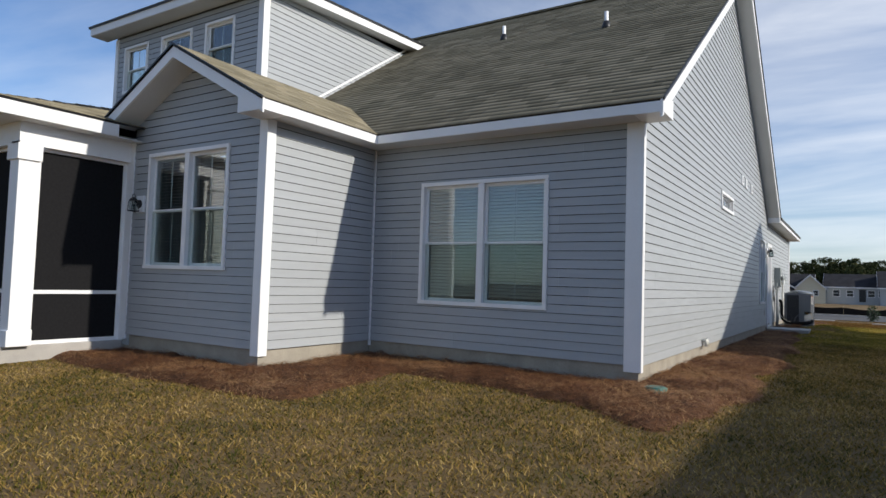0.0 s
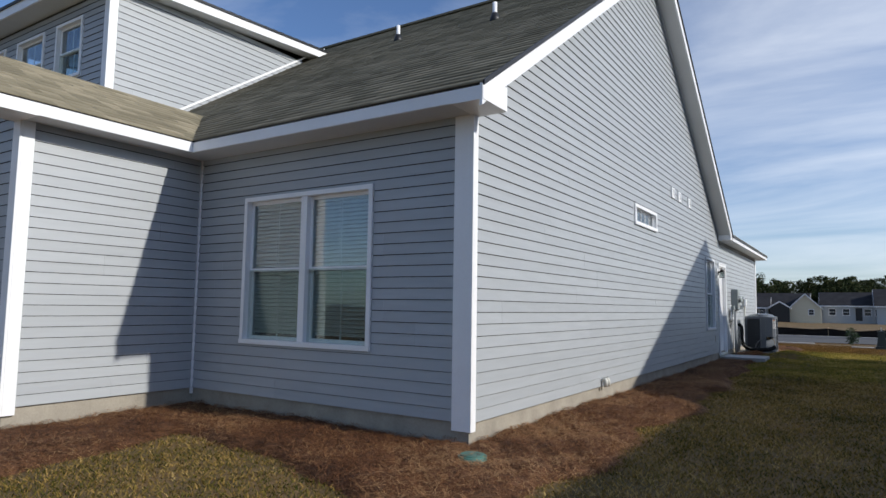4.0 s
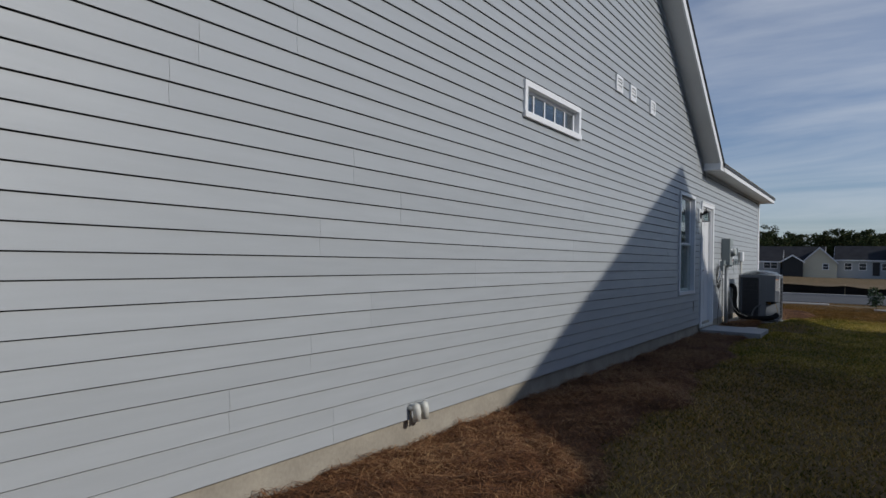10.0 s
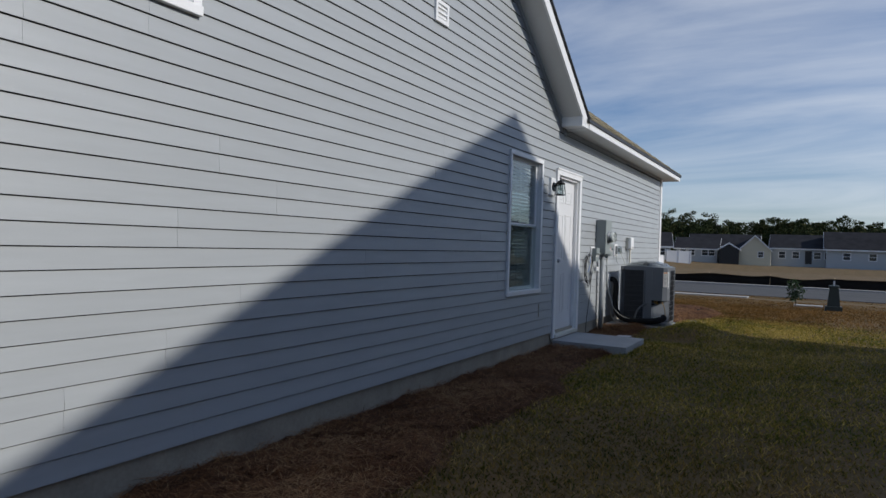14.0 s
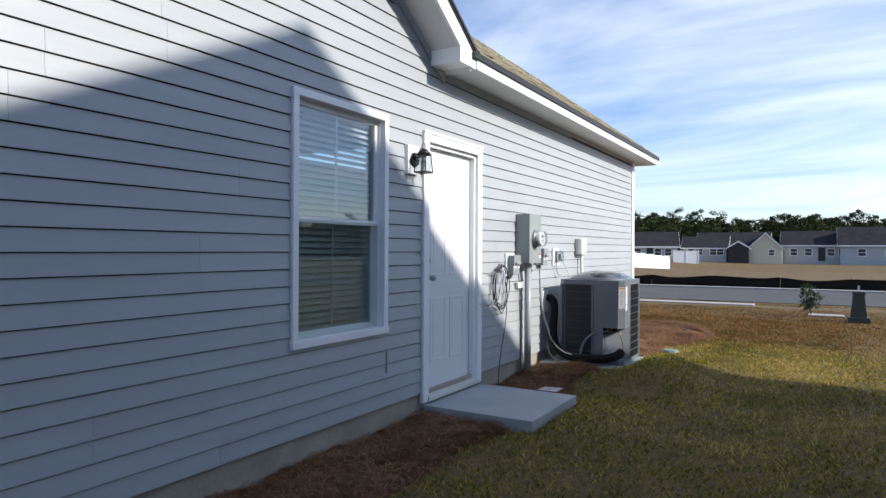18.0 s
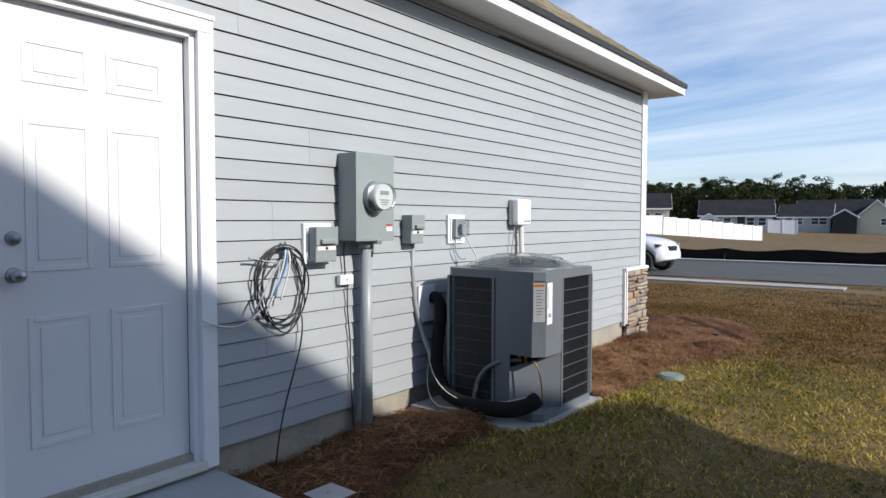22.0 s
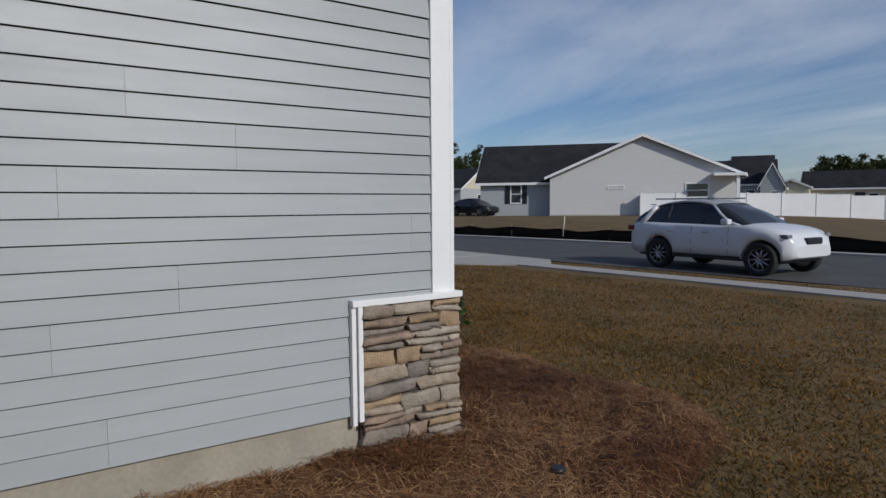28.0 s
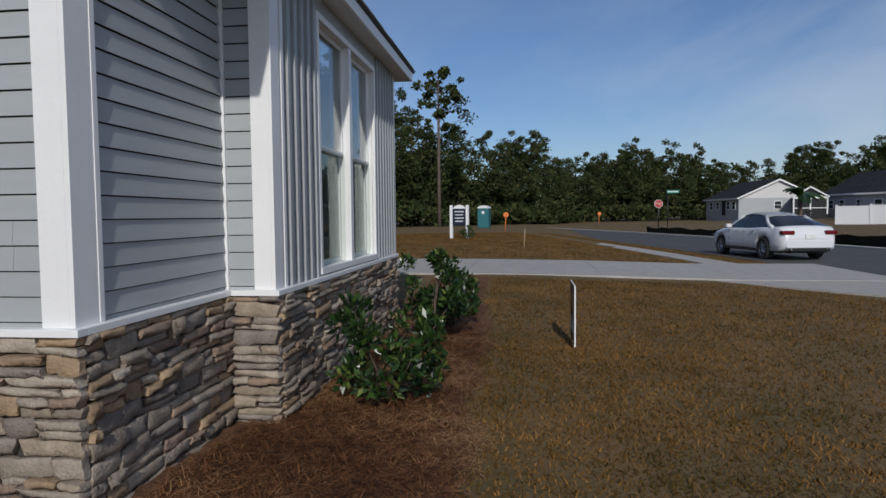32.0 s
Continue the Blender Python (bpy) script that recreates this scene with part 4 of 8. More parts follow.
def lantern(w, s, z, label):
    """A black wall lantern with clear panes on a white mounting block; z: the middle of the block."""
    b = tagged(new("wall_lantern"), label, "wall lamp", "wall lanterns")
    part("mounting_block", w.boxed(s - 0.085, s + 0.085, 0.005, 0.045, z - 0.115, z + 0.115, bevel=0.006), M_WHITE, b, "white mounting block")
    bm = cyl(bmesh.new(), w.p(s, 0.045, z), w.p(s, 0.06, z), 0.058, 0.056, 20)
    part("back_plate", bm, M_BLACKM, b)
    part("arm", tube(bmesh.new(), [w.p(s, 0.06, z + 0.01), w.p(s, 0.10, z + 0.03), w.p(s, 0.135, z + 0.045)], 0.017), M_BLACKM, b)
    q, t0, t1, h = 0.135, 0.052, 0.042, 0.145
    top, bot = z + 0.035, z - 0.105
    cage = bmesh.new()
    for i, j in ((-1, -1), (1, -1), (1, 1), (-1, 1)):
        tube(cage, [w.p(s + i * t1, q + j * t1, top), w.p(s + i * t0, q + j * t0, bot)], 0.0045, 6)
    for f, zz, k in ((t1, top, 0.006), (t0, bot, 0.006)):
        for i in (-1, 1):
            w.box(cage, s - f, s + f, q + i * f - 0.004, q + i * f + 0.004, zz - k, zz + k)
            w.box(cage, s + i * f - 0.004, s + i * f + 0.004, q - f, q + f, zz - k, zz + k)
    part("cage", cage, M_BLACKM, b)
    part("hood", cyl(bmesh.new(), w.p(s, q, top), w.p(s, q, top + 0.042), 0.064, 0.03, 16), M_BLACKM, b)
    ring = [Vector(w.p(s, q, top + 0.068)) + Vector((0, 0.024 * math.cos(a), 0.024 * math.sin(a))) for a in (k * math.pi / 8 for k in range(16))]
    part("ring", tube(bmesh.new(), ring, 0.004, 6, closed=True), M_BLACKM, b)
    for i in (-1, 1):
        g = part("pane", w.boxed(s + i * 0.045 - 0.001, s + i * 0.045 + 0.001, q - 0.04, q + 0.04, bot + 0.01, top - 0.005), M_LAMPGLASS, b, "clear glass pane")
        g.visible_shadow = False
    part("bulb_socket", cyl(bmesh.new(), w.p(s, q, top - 0.045), w.p(s, q, top), 0.013), M_CREAMPVC, b)
    bm = bmesh.new()
    bmesh.ops.create_uvsphere(bm, u_segments=12, v_segments=8, radius=0.022, matrix=Matrix.Translation(w.p(s, q, top - 0.065)))
    part("bulb", bm, M_LAMPGLASS, b)
    return b


lantern(side_wall, 11.72, 2.26, "black wall lantern on a white block beside the side door")
lantern(bump_back, -6.33, 2.16, "black wall lantern on a white block beside the screened porch")


# ---- meters and boxes on the side wall ----
UTIL = (0.0, 0.045, -0.035)
def box_unit(name, y0, y1, z0, z1, d0, d1, label, category, material, block=None):
    b = tagged(new(name), label, category)
    b.location = UTIL
    if block:
        k = block
        part("mounting_block", side_wall.boxed(k[0], k[1], 0.006, 0.032, k[2], k[3], bevel=0.004), M_WHITE, b, "white mounting block")
        part("mounting_block_face", side_wall.boxed(k[0] + 0.02, k[1] - 0.02, 0.032, 0.040, k[2] + 0.02, k[3] - 0.02, bevel=0.003), M_WHITE, b)
    part("body", side_wall.boxed(y0, y1, d0, d1, z0, z1, bevel=0.008), material, b)
    return b


def cover_box(name, y0, y1, z0, z1, d0, d1, label, category, block=None):
    """A grey weatherproof box with its raised lid and a printed strip."""
    b = box_unit(name, y0, y1, z0, z1, d0, d1, label, category, M_GREYBOX, block)
    h = z1 - z0
    part("lid", side_wall.boxed(y0 - 0.004, y1 + 0.004, d1, d1 + 0.012, z0 + 0.48 * h, z1 + 0.002, bevel=0.005), M_GREYBOX, b)
    part("lid_grip", side_wall.boxed(y0 + 0.025, y1 - 0.02, d1 + 0.010, d1 + 0.032, z0 + 0.52 * h, z0 + 0.66 * h, bevel=0.008), M_GREYBOX, b)
    part("printed_strip", side_wall.boxed(y0 + 0.012, y1 - 0.008, d1, d1 + 0.003, z0 + 0.34 * h, z0 + 0.46 * h), M_PAPER, b, "white printed strip")
    part("latch", cyl(bmesh.new(), side_wall.p((y0 + y1) / 2, d1 + 0.001, z0 + 0.40 * h), side_wall.p((y0 + y1) / 2, d1 + 0.009, z0 + 0.40 * h), 0.008), M_BLACK, b)
    part("printed_line", side_wall.boxed(y0 + 0.012, y1 - 0.008, d1, d1 + 0.004, z0 + 0.46 * h, z0 + 0.47 * h), M_RED, b)
    return b


cover_box("outlet_box", 13.485, 13.645, 1.315, 1.52, 0.04, 0.10, "grey weatherproof outlet box on a white block", "electrical box", (13.455, 13.665, 1.305, 1.54))
cover_box("disconnect_switch", 14.315, 14.445, 1.40, 1.595, 0.012, 0.10, "grey disconnect switch box for the cooling unit", "electrical box")


def meter_base():
    b = tagged(new("electric_meter"), "grey enamel meter cabinet with a round glass electricity meter", "electric meter")
    b.location = UTIL
    w = side_wall
    part("cabinet", w.boxed(13.735, 14.06, 0.012, 0.165, 1.435, 1.965, bevel=0.007), M_GREYBOX, b)
    part("cover", w.boxed(13.732, 14.063, 0.165, 0.176, 1.432, 1.968, bevel=0.004), M_GREYBOX, b)
    c = (13.885, 1.70)
    part("meter_ring", cyl(bmesh.new(), w.p(c[0], 0.17, c[1]), w.p(c[0], 0.205, c[1]), 0.098, 0.094, 32), M_METAL, b, "bright metal meter ring")
    part("meter_face", cyl(bmesh.new(), w.p(c[0], 0.20, c[1]), w.p(c[0], 0.262, c[1]), 0.078, 0.076, 32), M_PAPER, b, "white meter face")
    part("meter_band", cyl(bmesh.new(), w.p(c[0], 0.20, c[1]), w.p(c[0], 0.232, c[1]), 0.0815, 0.081, 32), M_PVCGREY, b)
    g = part("meter_glass", cyl(bmesh.new(), w.p(c[0], 0.20, c[1]), w.p(c[0], 0.285, c[1]), 0.086, 0.080, 32), M_CLEAR, b, "clear meter dome")
    g.visible_shadow = False
    part("display", w.boxed(c[0] - 0.036, c[0] + 0.036, 0.2625, 0.2645, c[1] + 0.012, c[1] + 0.036), M_INK, b, "grey meter display")
    for k in range(3):
        part("printed_line", w.boxed(c[0] - 0.04 + 0.008 * k, c[0] + 0.04 - 0.008 * k, 0.2625, 0.264, c[1] - 0.022 - 0.014 * k, c[1] - 0.016 - 0.014 * k), M_INK, b)
    part("warning_label", w.boxed(13.99, 14.045, 0.1762, 0.178, 1.49, 1.535), M_PAPER, b, "white warning label")
    part("label_band", w.boxed(13.99, 14.045, 0.178, 0.179, 1.521, 1.535), M_RED, b, "red label band")
    part("latch", w.boxed(13.90, 13.94, 0.15, 0.187, 1.412, 1.44, bevel=0.004), M_METAL, b)
    part("conduit", cyl(bmesh.new(), w.p(13.905, 0.085, 0.16), w.p(13.905, 0.085, 1.44), 0.037, None, 18), M_PVCGREY, b, "grey plastic conduit into the ground")
    part("conduit_collar", cyl(bmesh.new(), w.p(13.905, 0.085, 1.385), w.p(13.905, 0.085, 1.44), 0.045, None, 18), M_PVCGREY, b)
    part("conduit_slot", w.boxed(13.912, 13.924, 0.12, 0.125, 1.33, 1.37), M_BLACK, b)
    return b


meter_base()
gb = box_unit("covered_receptacle", 14.85, 14.965, 1.43, 1.57, 0.03, 0.075, "receptacle under a bubble cover on a white block", "electrical outlet", M_PVCGREY, (14.81, 15.015, 1.385, 1.60))
bub = part("bubble_cover", side_wall.boxed(14.855, 14.96, 0.075, 0.125, 1.435, 1.568, bevel=0.02), M_CLEAR, gb, "clear bubble cover")
bub.visible_shadow = False
part("plug", side_wall.boxed(14.88, 14.93, 0.075, 0.11, 1.46, 1.53, bevel=0.008), M_PVCGREY, gb)
part("cord", tube(bmesh.new(), bez((0.11, 14.90, 1.47), (0.14, 14.92, 1.38), (0.16, 14.97, 1.33), (0.20, 15.02, 1.18)), 0.005, 6), M_CREAMPVC, gb, "white cord")
part("cord", tube(bmesh.new(), bez((0.05, 14.88, 1.43), (0.06, 14.84, 1.30), (0.06, 14.92, 1.25), (0.08, 14.97, 1.27)), 0.005, 6), M_PVCGREY, gb)

jb = tagged(new("cable_junction"), "small white cable junction strip with thin cables", "junction box")
jb.location = UTIL
part("body", side_wall.boxed(13.715, 13.825, 0.02, 0.055, 1.165, 1.225, bevel=0.005), M_WHITE, jb)
part("screw", cyl(bmesh.new(), side_wall.p(13.77, 0.055, 1.195), side_wall.p(13.77, 0.059, 1.195), 0.006), M_INK, jb)
part("cable", tube(bmesh.new(), [(0.03, 13.77, 1.42), (0.035, 13.762, 1.36), (0.04, 13.768, 1.225)], 0.005, 6), M_BLACK, jb, "thin black cable")
part("cable", tube(bmesh.new(), [(0.035, 13.79, 1.17), (0.03, 13.795, 1.0), (0.032, 13.815, 0.8), (0.03, 13.82, 0.55), (0.035, 13.835, 0.3), (0.05, 13.84, 0.17)], 0.0045, 6), M_BLACK, jb, "thin black cable")

nb = tagged(new("network_box"), "rounded white network interface box on the siding", "network box")
nb.location = (0.0, 0.05, -0.035)
part("body", side_wall.boxed(15.655, 15.875, 0.02, 0.06, 1.52, 1.735, bevel=0.012), M_CREAMPVC, nb)
part("cover", side_wall.boxed(15.652, 15.878, 0.055, 0.115, 1.517, 1.738, bevel=0.028), M_WHITE, nb, "rounded white cover")
part("printed_mark", side_wall.boxed(15.75, 15.85, 0.1152, 0.1165, 1.545, 1.558), M_INK, nb)
part("conduit", cyl(bmesh.new(), (0.06, 15.79, 1.53), (0.075, 15.87, 0.08), 0.021, None, 14), M_CREAMPVC, nb, "white plastic conduit into the straw")
part("cable", tube(bmesh.new(), bez((0.05, 15.70, 1.53), (0.06, 15.66, 1.30), (0.04, 15.66, 1.18), (0.06, 15.48, 1.02)), 0.005, 6), M_PVCGREY, nb, "thin grey cable")

fb = tagged(new("hose_tap"), "brass hose tap in a white wall box", "tap")
fb.location = (0.0, 0.065, 0.032)
bm = bmesh.new()
sash(bm, side_wall, 16.09, 16.25, 0.006, 0.036, 0.865, 1.072, 0.028)
part("wall_box", bm, M_WHITE, fb, "white wall box frame")
part("back_plate", side_wall.boxed(16.10, 16.24, 0.0, 0.016, 0.875, 1.06), M_WHITE, fb)
bm = tube(bmesh.new(), [(0.016, 16.17, 0.985), (0.055, 16.17, 0.985), (0.075, 16.17, 0.97), (0.08, 16.17, 0.93)], [0.014, 0.014, 0.015, 0.013], 12)
part("spout", bm, M_BRASS, fb, "brass spout")
part("handle", cyl(bmesh.new(), (0.052, 16.17, 1.005), (0.060, 16.17, 1.025), 0.026, 0.022, 10), M_METAL, fb, "steel tap handle")

lw = tagged(new("line_cover_plate"), "white wall plate where the insulated lines enter", "wall plate")
part("plate", side_wall.boxed(14.52, 14.70, 0.006, 0.032, 0.80, 1.06, bevel=0.004), M_WHITE, lw)

# ---- coil of cable ----
coil = tagged(new("cable_coil"), "coil of black cable with loose white and blue ends on siding", "cable coil")
coil.location = UTIL
rng = random.Random(5)
for k in range(5):
    ry, rz = 0.162 + 0.022 * rng.uniform(-1, 1), 0.215 + 0.022 * rng.uniform(-1, 1)
    tilt, ph = rng.uniform(-0.10, 0.10), rng.uniform(0, 6)
    cy, cz = 13.285 + rng.uniform(-0.02, 0.02), 1.415 - rz + rng.uniform(-0.015, 0.005)
    pts = []
    for i in range(40):
        a = i * math.pi / 20
        u, v = ry * math.cos(a) + 0.012 * math.sin(3 * a + ph), rz * math.sin(a) + 0.008 * math.sin(2 * a + ph)
        pts.append((0.045 + 0.014 * math.sin(a * 2 + ph) + 0.004 * k, cy + u * math.cos(tilt) - v * math.sin(tilt), cz + u * math.sin(tilt) + v * math.cos(tilt)))
    part("loop", tube(bmesh.new(), pts, 0.0046, 6, closed=True), M_BLACK, coil)
for k, (m, a, b, c, d) in enumerate(((M_CREAMPVC, (0.03, 13.30, 1.43), (0.09, 13.33, 1.42), (0.06, 13.25, 1.22), (0.05, 13.20, 1.08)), (M_BLUE, (0.03, 13.31, 1.42), (0.10, 13.33, 1.38), (0.07, 13.27, 1.24), (0.06, 13.22, 1.15)), (M_PVCGREY, (0.03, 13.31, 1.42), (0.09, 13.34, 1.40), (0.06, 13.26, 1.20), (0.04, 13.16, 1.02)), (M_CREAMPVC, (0.03, 13.32, 1.42), (0.10, 13.34, 1.36), (0.08, 13.30, 1.25), (0.07, 13.26, 1.12)), (M_BLACK, (0.05, 13.42, 1.02), (0.06, 13.45, 0.80), (0.04, 13.28, 0.62), (0.05, 13.23, 0.17)), (M_CREAMPVC, (0.05, 13.17, 1.10), (0.05, 13.05, 0.98), (0.06, 12.95, 0.99), (0.06, 12.80, 1.06)), (M_PVCGREY, (0.05, 13.30, 1.33), (0.07, 13.22, 1.32), (0.05, 13.15, 1.35), (0.07, 13.06, 1.36)), (M_PVCGREY, (0.05, 13.28, 1.34), (0.12, 13.18, 1.28), (0.14, 13.10, 1.18), (0.13, 13.05, 1.08)))):
    part("cable_end", tube(bmesh.new(), bez(a, b, c, d, 18), 0.0055 if m is not M_BLACK else 0.0045, 6), m, coil)
part("hook", tube(bmesh.new(), [(0.005, 13.31, 1.43), (0.05, 13.31, 1.43), (0.055, 13.31, 1.45)], 0.005, 6), M_METAL, coil)


# ---- cooling unit ----
AX, AY, AZ = 0.585, 14.985, 0.245


def octagon(hx, hy, c):
    return [(hx - c, -hy), (hx, -hy + c), (hx, hy - c), (hx - c, hy), (-hx + c, hy), (-hx, hy - c), (-hx, -hy + c), (-hx + c, -hy)]


def cooling_unit():
    u = tagged(new("cooling_unit"), "grey outdoor air-conditioning unit wrapped in clear film, on a concrete pad", "air conditioner")
    h, top = 0.375, AZ + 0.955
    oc = octagon(h, 0.385, 0.055)
    poly = [(AX + x, AY + y) for x, y in oc]
    part("core", prism(bmesh.new(), [(AX + 0.10, AY - 0.335), (AX + 0.326, AY - 0.07)] + [(AX + 0.87 * x, AY + 0.87 * y) for x, y in oc[2:]], 2, AZ + 0.03, top - 0.03), M_ACDARK, u)
    part("base_pan", prism(bmesh.new(), poly, 2, AZ, AZ + 0.05), M_ACBODY, u)
    part("top_frame", prism(bmesh.new(), [(AX + 1.012 * x, AY + 1.012 * y) for x, y in oc], 2, top - 0.055, top), M_ACBODY, u)
    for i in (0, 2, 4, 6):
        a, b = Vector((*poly[i], 0)), Vector((*poly[(i + 1) % 8], 0))
        if i == 0:
            continue
        bm = bmesh.new()
        out = (a + b) / 2 - Vector((AX, AY, 0))
        out.normalize()
        v = [bm.verts.new(p + Vector((0, 0, z))) for z in (AZ + 0.05, top - 0.055) for p in (a, b, b - out * 0.03, a - out * 0.03)]
        for f in ((0, 1, 5, 4), (1, 2, 6, 5), (2, 3, 7, 6), (3, 0, 4, 7)):
            bm.faces.new([v[k] for k in f])
        part("corner_post", bm, M_ACBODY, u)
    # louvred sides: thin wires across and bars between
    faces = (("x", AX + h, 1, AY - 0.09, AY + 0.33), ("y", AY - 0.385, -1, AX - 0.34, AX + 0.01), ("y", AY + 0.385, 1, AX - 0.34, AX + 0.34), ("x", AX - h, -1, AY - 0.33, AY + 0.33))
    for ax, at, sg, s0, s1 in faces:
        w = Wall(ax, at, sg)
        g = part("louvre_panel", w.boxed(s0, s1, -0.03, -0.02, AZ + 0.05, top - 0.055), M_ACDARK, u, "dark louvre panel")
        n = 10
        bm = bmesh.new()
        for k in range(1, n):
            z = AZ + 0.05 + (top - AZ - 0.105) * k / n
            w.box(bm, s0, s1, -0.012, 0.0, z - 0.002, z + 0.002)
        part("bar_grid", bm, M_ACBAR, g)
        bm = bmesh.new()
        k = 0
        while s0 + 0.012 * k < s1:
            s = s0 + 0.012 * k
            w.box(bm, s - 0.0012, s + 0.0012, -0.014, -0.010, AZ + 0.05, top - 0.055)
            k += 1
        part("wire_grid", bm, M_ACDARK, g)
        for e0, e1 in ((s0 - 0.02, s0), (s1, s1 + 0.02)):
            part("panel_edge", w.boxed(e0, e1, -0.03, 0.004, AZ + 0.05, top - 0.055), M_ACBODY, g)
    # service corner: a flat full-height panel, a chamfered cover with labels and a sloped lower panel under a shaded
    # opening
    p0, pa, p1, p2, p3 = (AX + 0.035, AY - 0.388), (AX + 0.15, AY - 0.388), (AX + h - 0.06, AY - 0.388), (AX + h + 0.004, AY - 0.325), (AX + h + 0.004, AY - 0.115)
    ctr = Vector((AX - 0.05, AY + 0.05, 0))

    def shell_panel(name, pts, lo, tops, inset):
        bm = bmesh.new()
        pts = [Vector((*p, 0)) for p in pts]
        ins = [p + (ctr - p).normalized() * inset for p in pts]
        both = ins + [p + (ctr - p).normalized() * 0.03 for p in ins][::-1]
        ring_lo = [bm.verts.new(p + Vector((0, 0, lo))) for p in both]
        ring_hi = [bm.verts.new(p + Vector((0, 0, z))) for p, z in zip(both, tops + tops[::-1])]
        bm.faces.new(ring_lo)
        bm.faces.new(ring_hi)
        for i in range(len(both)):
            j = (i + 1) % len(both)
            bm.faces.new((ring_lo[i], ring_lo[j], ring_hi[j], ring_hi[i]))
        bmesh.ops.recalc_face_normals(bm, faces=bm.faces[:])
        return part(name, bm, M_ACBODY, u, "smooth blue-grey service panel")

    shell_panel("side_panel", (p0, pa), AZ + 0.05, [top - 0.055] * 2, 0.006)
    shell_panel("service_panel_upper", (pa, p1, p2, p3), AZ + 0.415, [top - 0.055] * 4, 0.0)
    shell_panel("service_panel_lower", (pa, p3), AZ + 0.05, [AZ + 0.325, AZ + 0.412], 0.004)
    # solid black block gives the opening behind the valves its shade
    part("valve_recess", prism(bmesh.new(), [(AX + 0.10, AY - 0.33), (AX + 0.30, AY - 0.15), (AX + 0.20, AY - 0.05), (AX + 0.0, AY - 0.20)], 2, AZ + 0.06, AZ + 0.45), M_BLACK, u)
    for k, (vx, vy, vz) in enumerate(((0.205, -0.345, 0.375), (0.235, -0.315, 0.36))):
        part("service_valve", cyl(bmesh.new(), (AX + vx - 0.06, AY + vy + 0.06, AZ + vz), (AX + vx, AY + vy, AZ + vz), 0.014, 0.012, 10), M_BRASS, u, "brass service valve")
        part("valve_cap", cyl(bmesh.new(), (AX + vx - 0.02, AY + vy + 0.02, AZ + vz), (AX + vx - 0.018, AY + vy + 0.018, AZ + vz + 0.045), 0.011, 0.010, 8), M_BRASS, u)
    d = Vector((p2[0] - p1[0], p2[1] - p1[1], 0)).normalized()
    nrm = Vector((d.y, -d.x, 0))
    for (t0, t1, z0, z1, m, nm) in ((0.006, 0.082, 0.64, 0.885, M_PAPER, "data_label"),):
        def quad(a, b, z_0, z_1, off):
            bm = bmesh.new()
            o = Vector((*p1, 0)) + nrm * off
            v = [bm.verts.new(o + d * s + Vector((0, 0, AZ + z))) for s, z in ((a, z_0), (b, z_0), (b, z_1), (a, z_1))]
            bm.faces.new(v)
            bmesh.ops.solidify(bm, geom=bm.faces[:], thickness=0.0008)
            return bm
        lb = part(nm, quad(t0, t1, z0, z1, 0.004), m, u, "white printed data label")
        if t0 < 0.1:
            part("label_band", quad(t0 + 0.004, t1 - 0.004, 0.862, 0.88, 0.0065), M_ORANGE, lb, "orange band")
            for k in range(9):
                part("printed_line", quad(t0 + 0.018, t1 - 0.008 - 0.010 * (k % 3), 0.838 - 0.019 * k, 0.843 - 0.019 * k, 0.0065), M_INK, lb)
    lx, ly = p2[0], p2[1]
    lb = part("data_label", boxed(lx + 0.002, ly + 0.008, AZ + 0.62, lx + 0.004, ly + 0.075, AZ + 0.885), M_PAPER, u, "white printed data label")
    part("printed_mark", boxed(lx + 0.004, ly + 0.025, AZ + 0.665, lx + 0.005, ly + 0.06, AZ + 0.69), M_INK, lb)
    part("printed_mark", boxed(lx + 0.004, ly + 0.022, AZ + 0.72, lx + 0.005, ly + 0.028, AZ + 0.86), M_INK, lb)
    # fan guard on top: rings and spokes under a dome
    bm = bmesh.new()
    for k in range(9):
        r = 0.05 + 0.033 * k
        zz = top + 0.015 + 0.062 * math.cos(r / 0.34 * math.pi / 2)
        tube(bm, [(AX + r * math.cos(a), AY + r * math.sin(a), zz) for a in (i * math.pi / 16 for i in range(32))], 0.0028, 5, closed=True)
    for k in range(12):
        a = k * math.pi / 6
        tube(bm, [(AX + r * math.cos(a), AY + r * math.sin(a), top + 0.015 + 0.062 * math.cos(r / 0.34 * math.pi / 2)) for r in (0.03, 0.12, 0.2, 0.27, 0.34)], 0.0035, 5)
    part("fan_guard", bm, M_ACBODY, u, "wire fan guard")
    part("fan_hub", cyl(bmesh.new(), (AX, AY, top - 0.02), (AX, AY, top + 0.07), 0.09, 0.08, 20), M_ACDARK, u)
    part("fan_ring", cyl(bmesh.new(), (AX, AY, top - 0.01), (AX, AY, top + 0.018), 0.36, 0.35, 32), M_ACBODY, u)
    # loose clear film over the top and the corner towards the street
    bm = bmesh.new()
    rows = []
    rg = random.Random(9)
    for r, z in ((0.02, 0.095), (0.16, 0.088), (0.27, 0.066), (0.34, 0.03), (0.385, 0.008)):
        rows.append([bm.verts.new((AX + r * math.cos(a) * (1.04 if r > 0.36 else 1) + rg.uniform(-0.008, 0.008), AY + r * math.sin(a) * 1.0 + rg.uniform(-0.008, 0.008), top + z + rg.uniform(-0.006, 0.006))) for a in (i * math.pi / 12 for i in range(24))])
    for p, q in zip(rows, rows[1:]):
        for i in range(24):
            bm.faces.new((p[i], p[(i + 1) % 24], q[(i + 1) % 24], q[i])).smooth = True
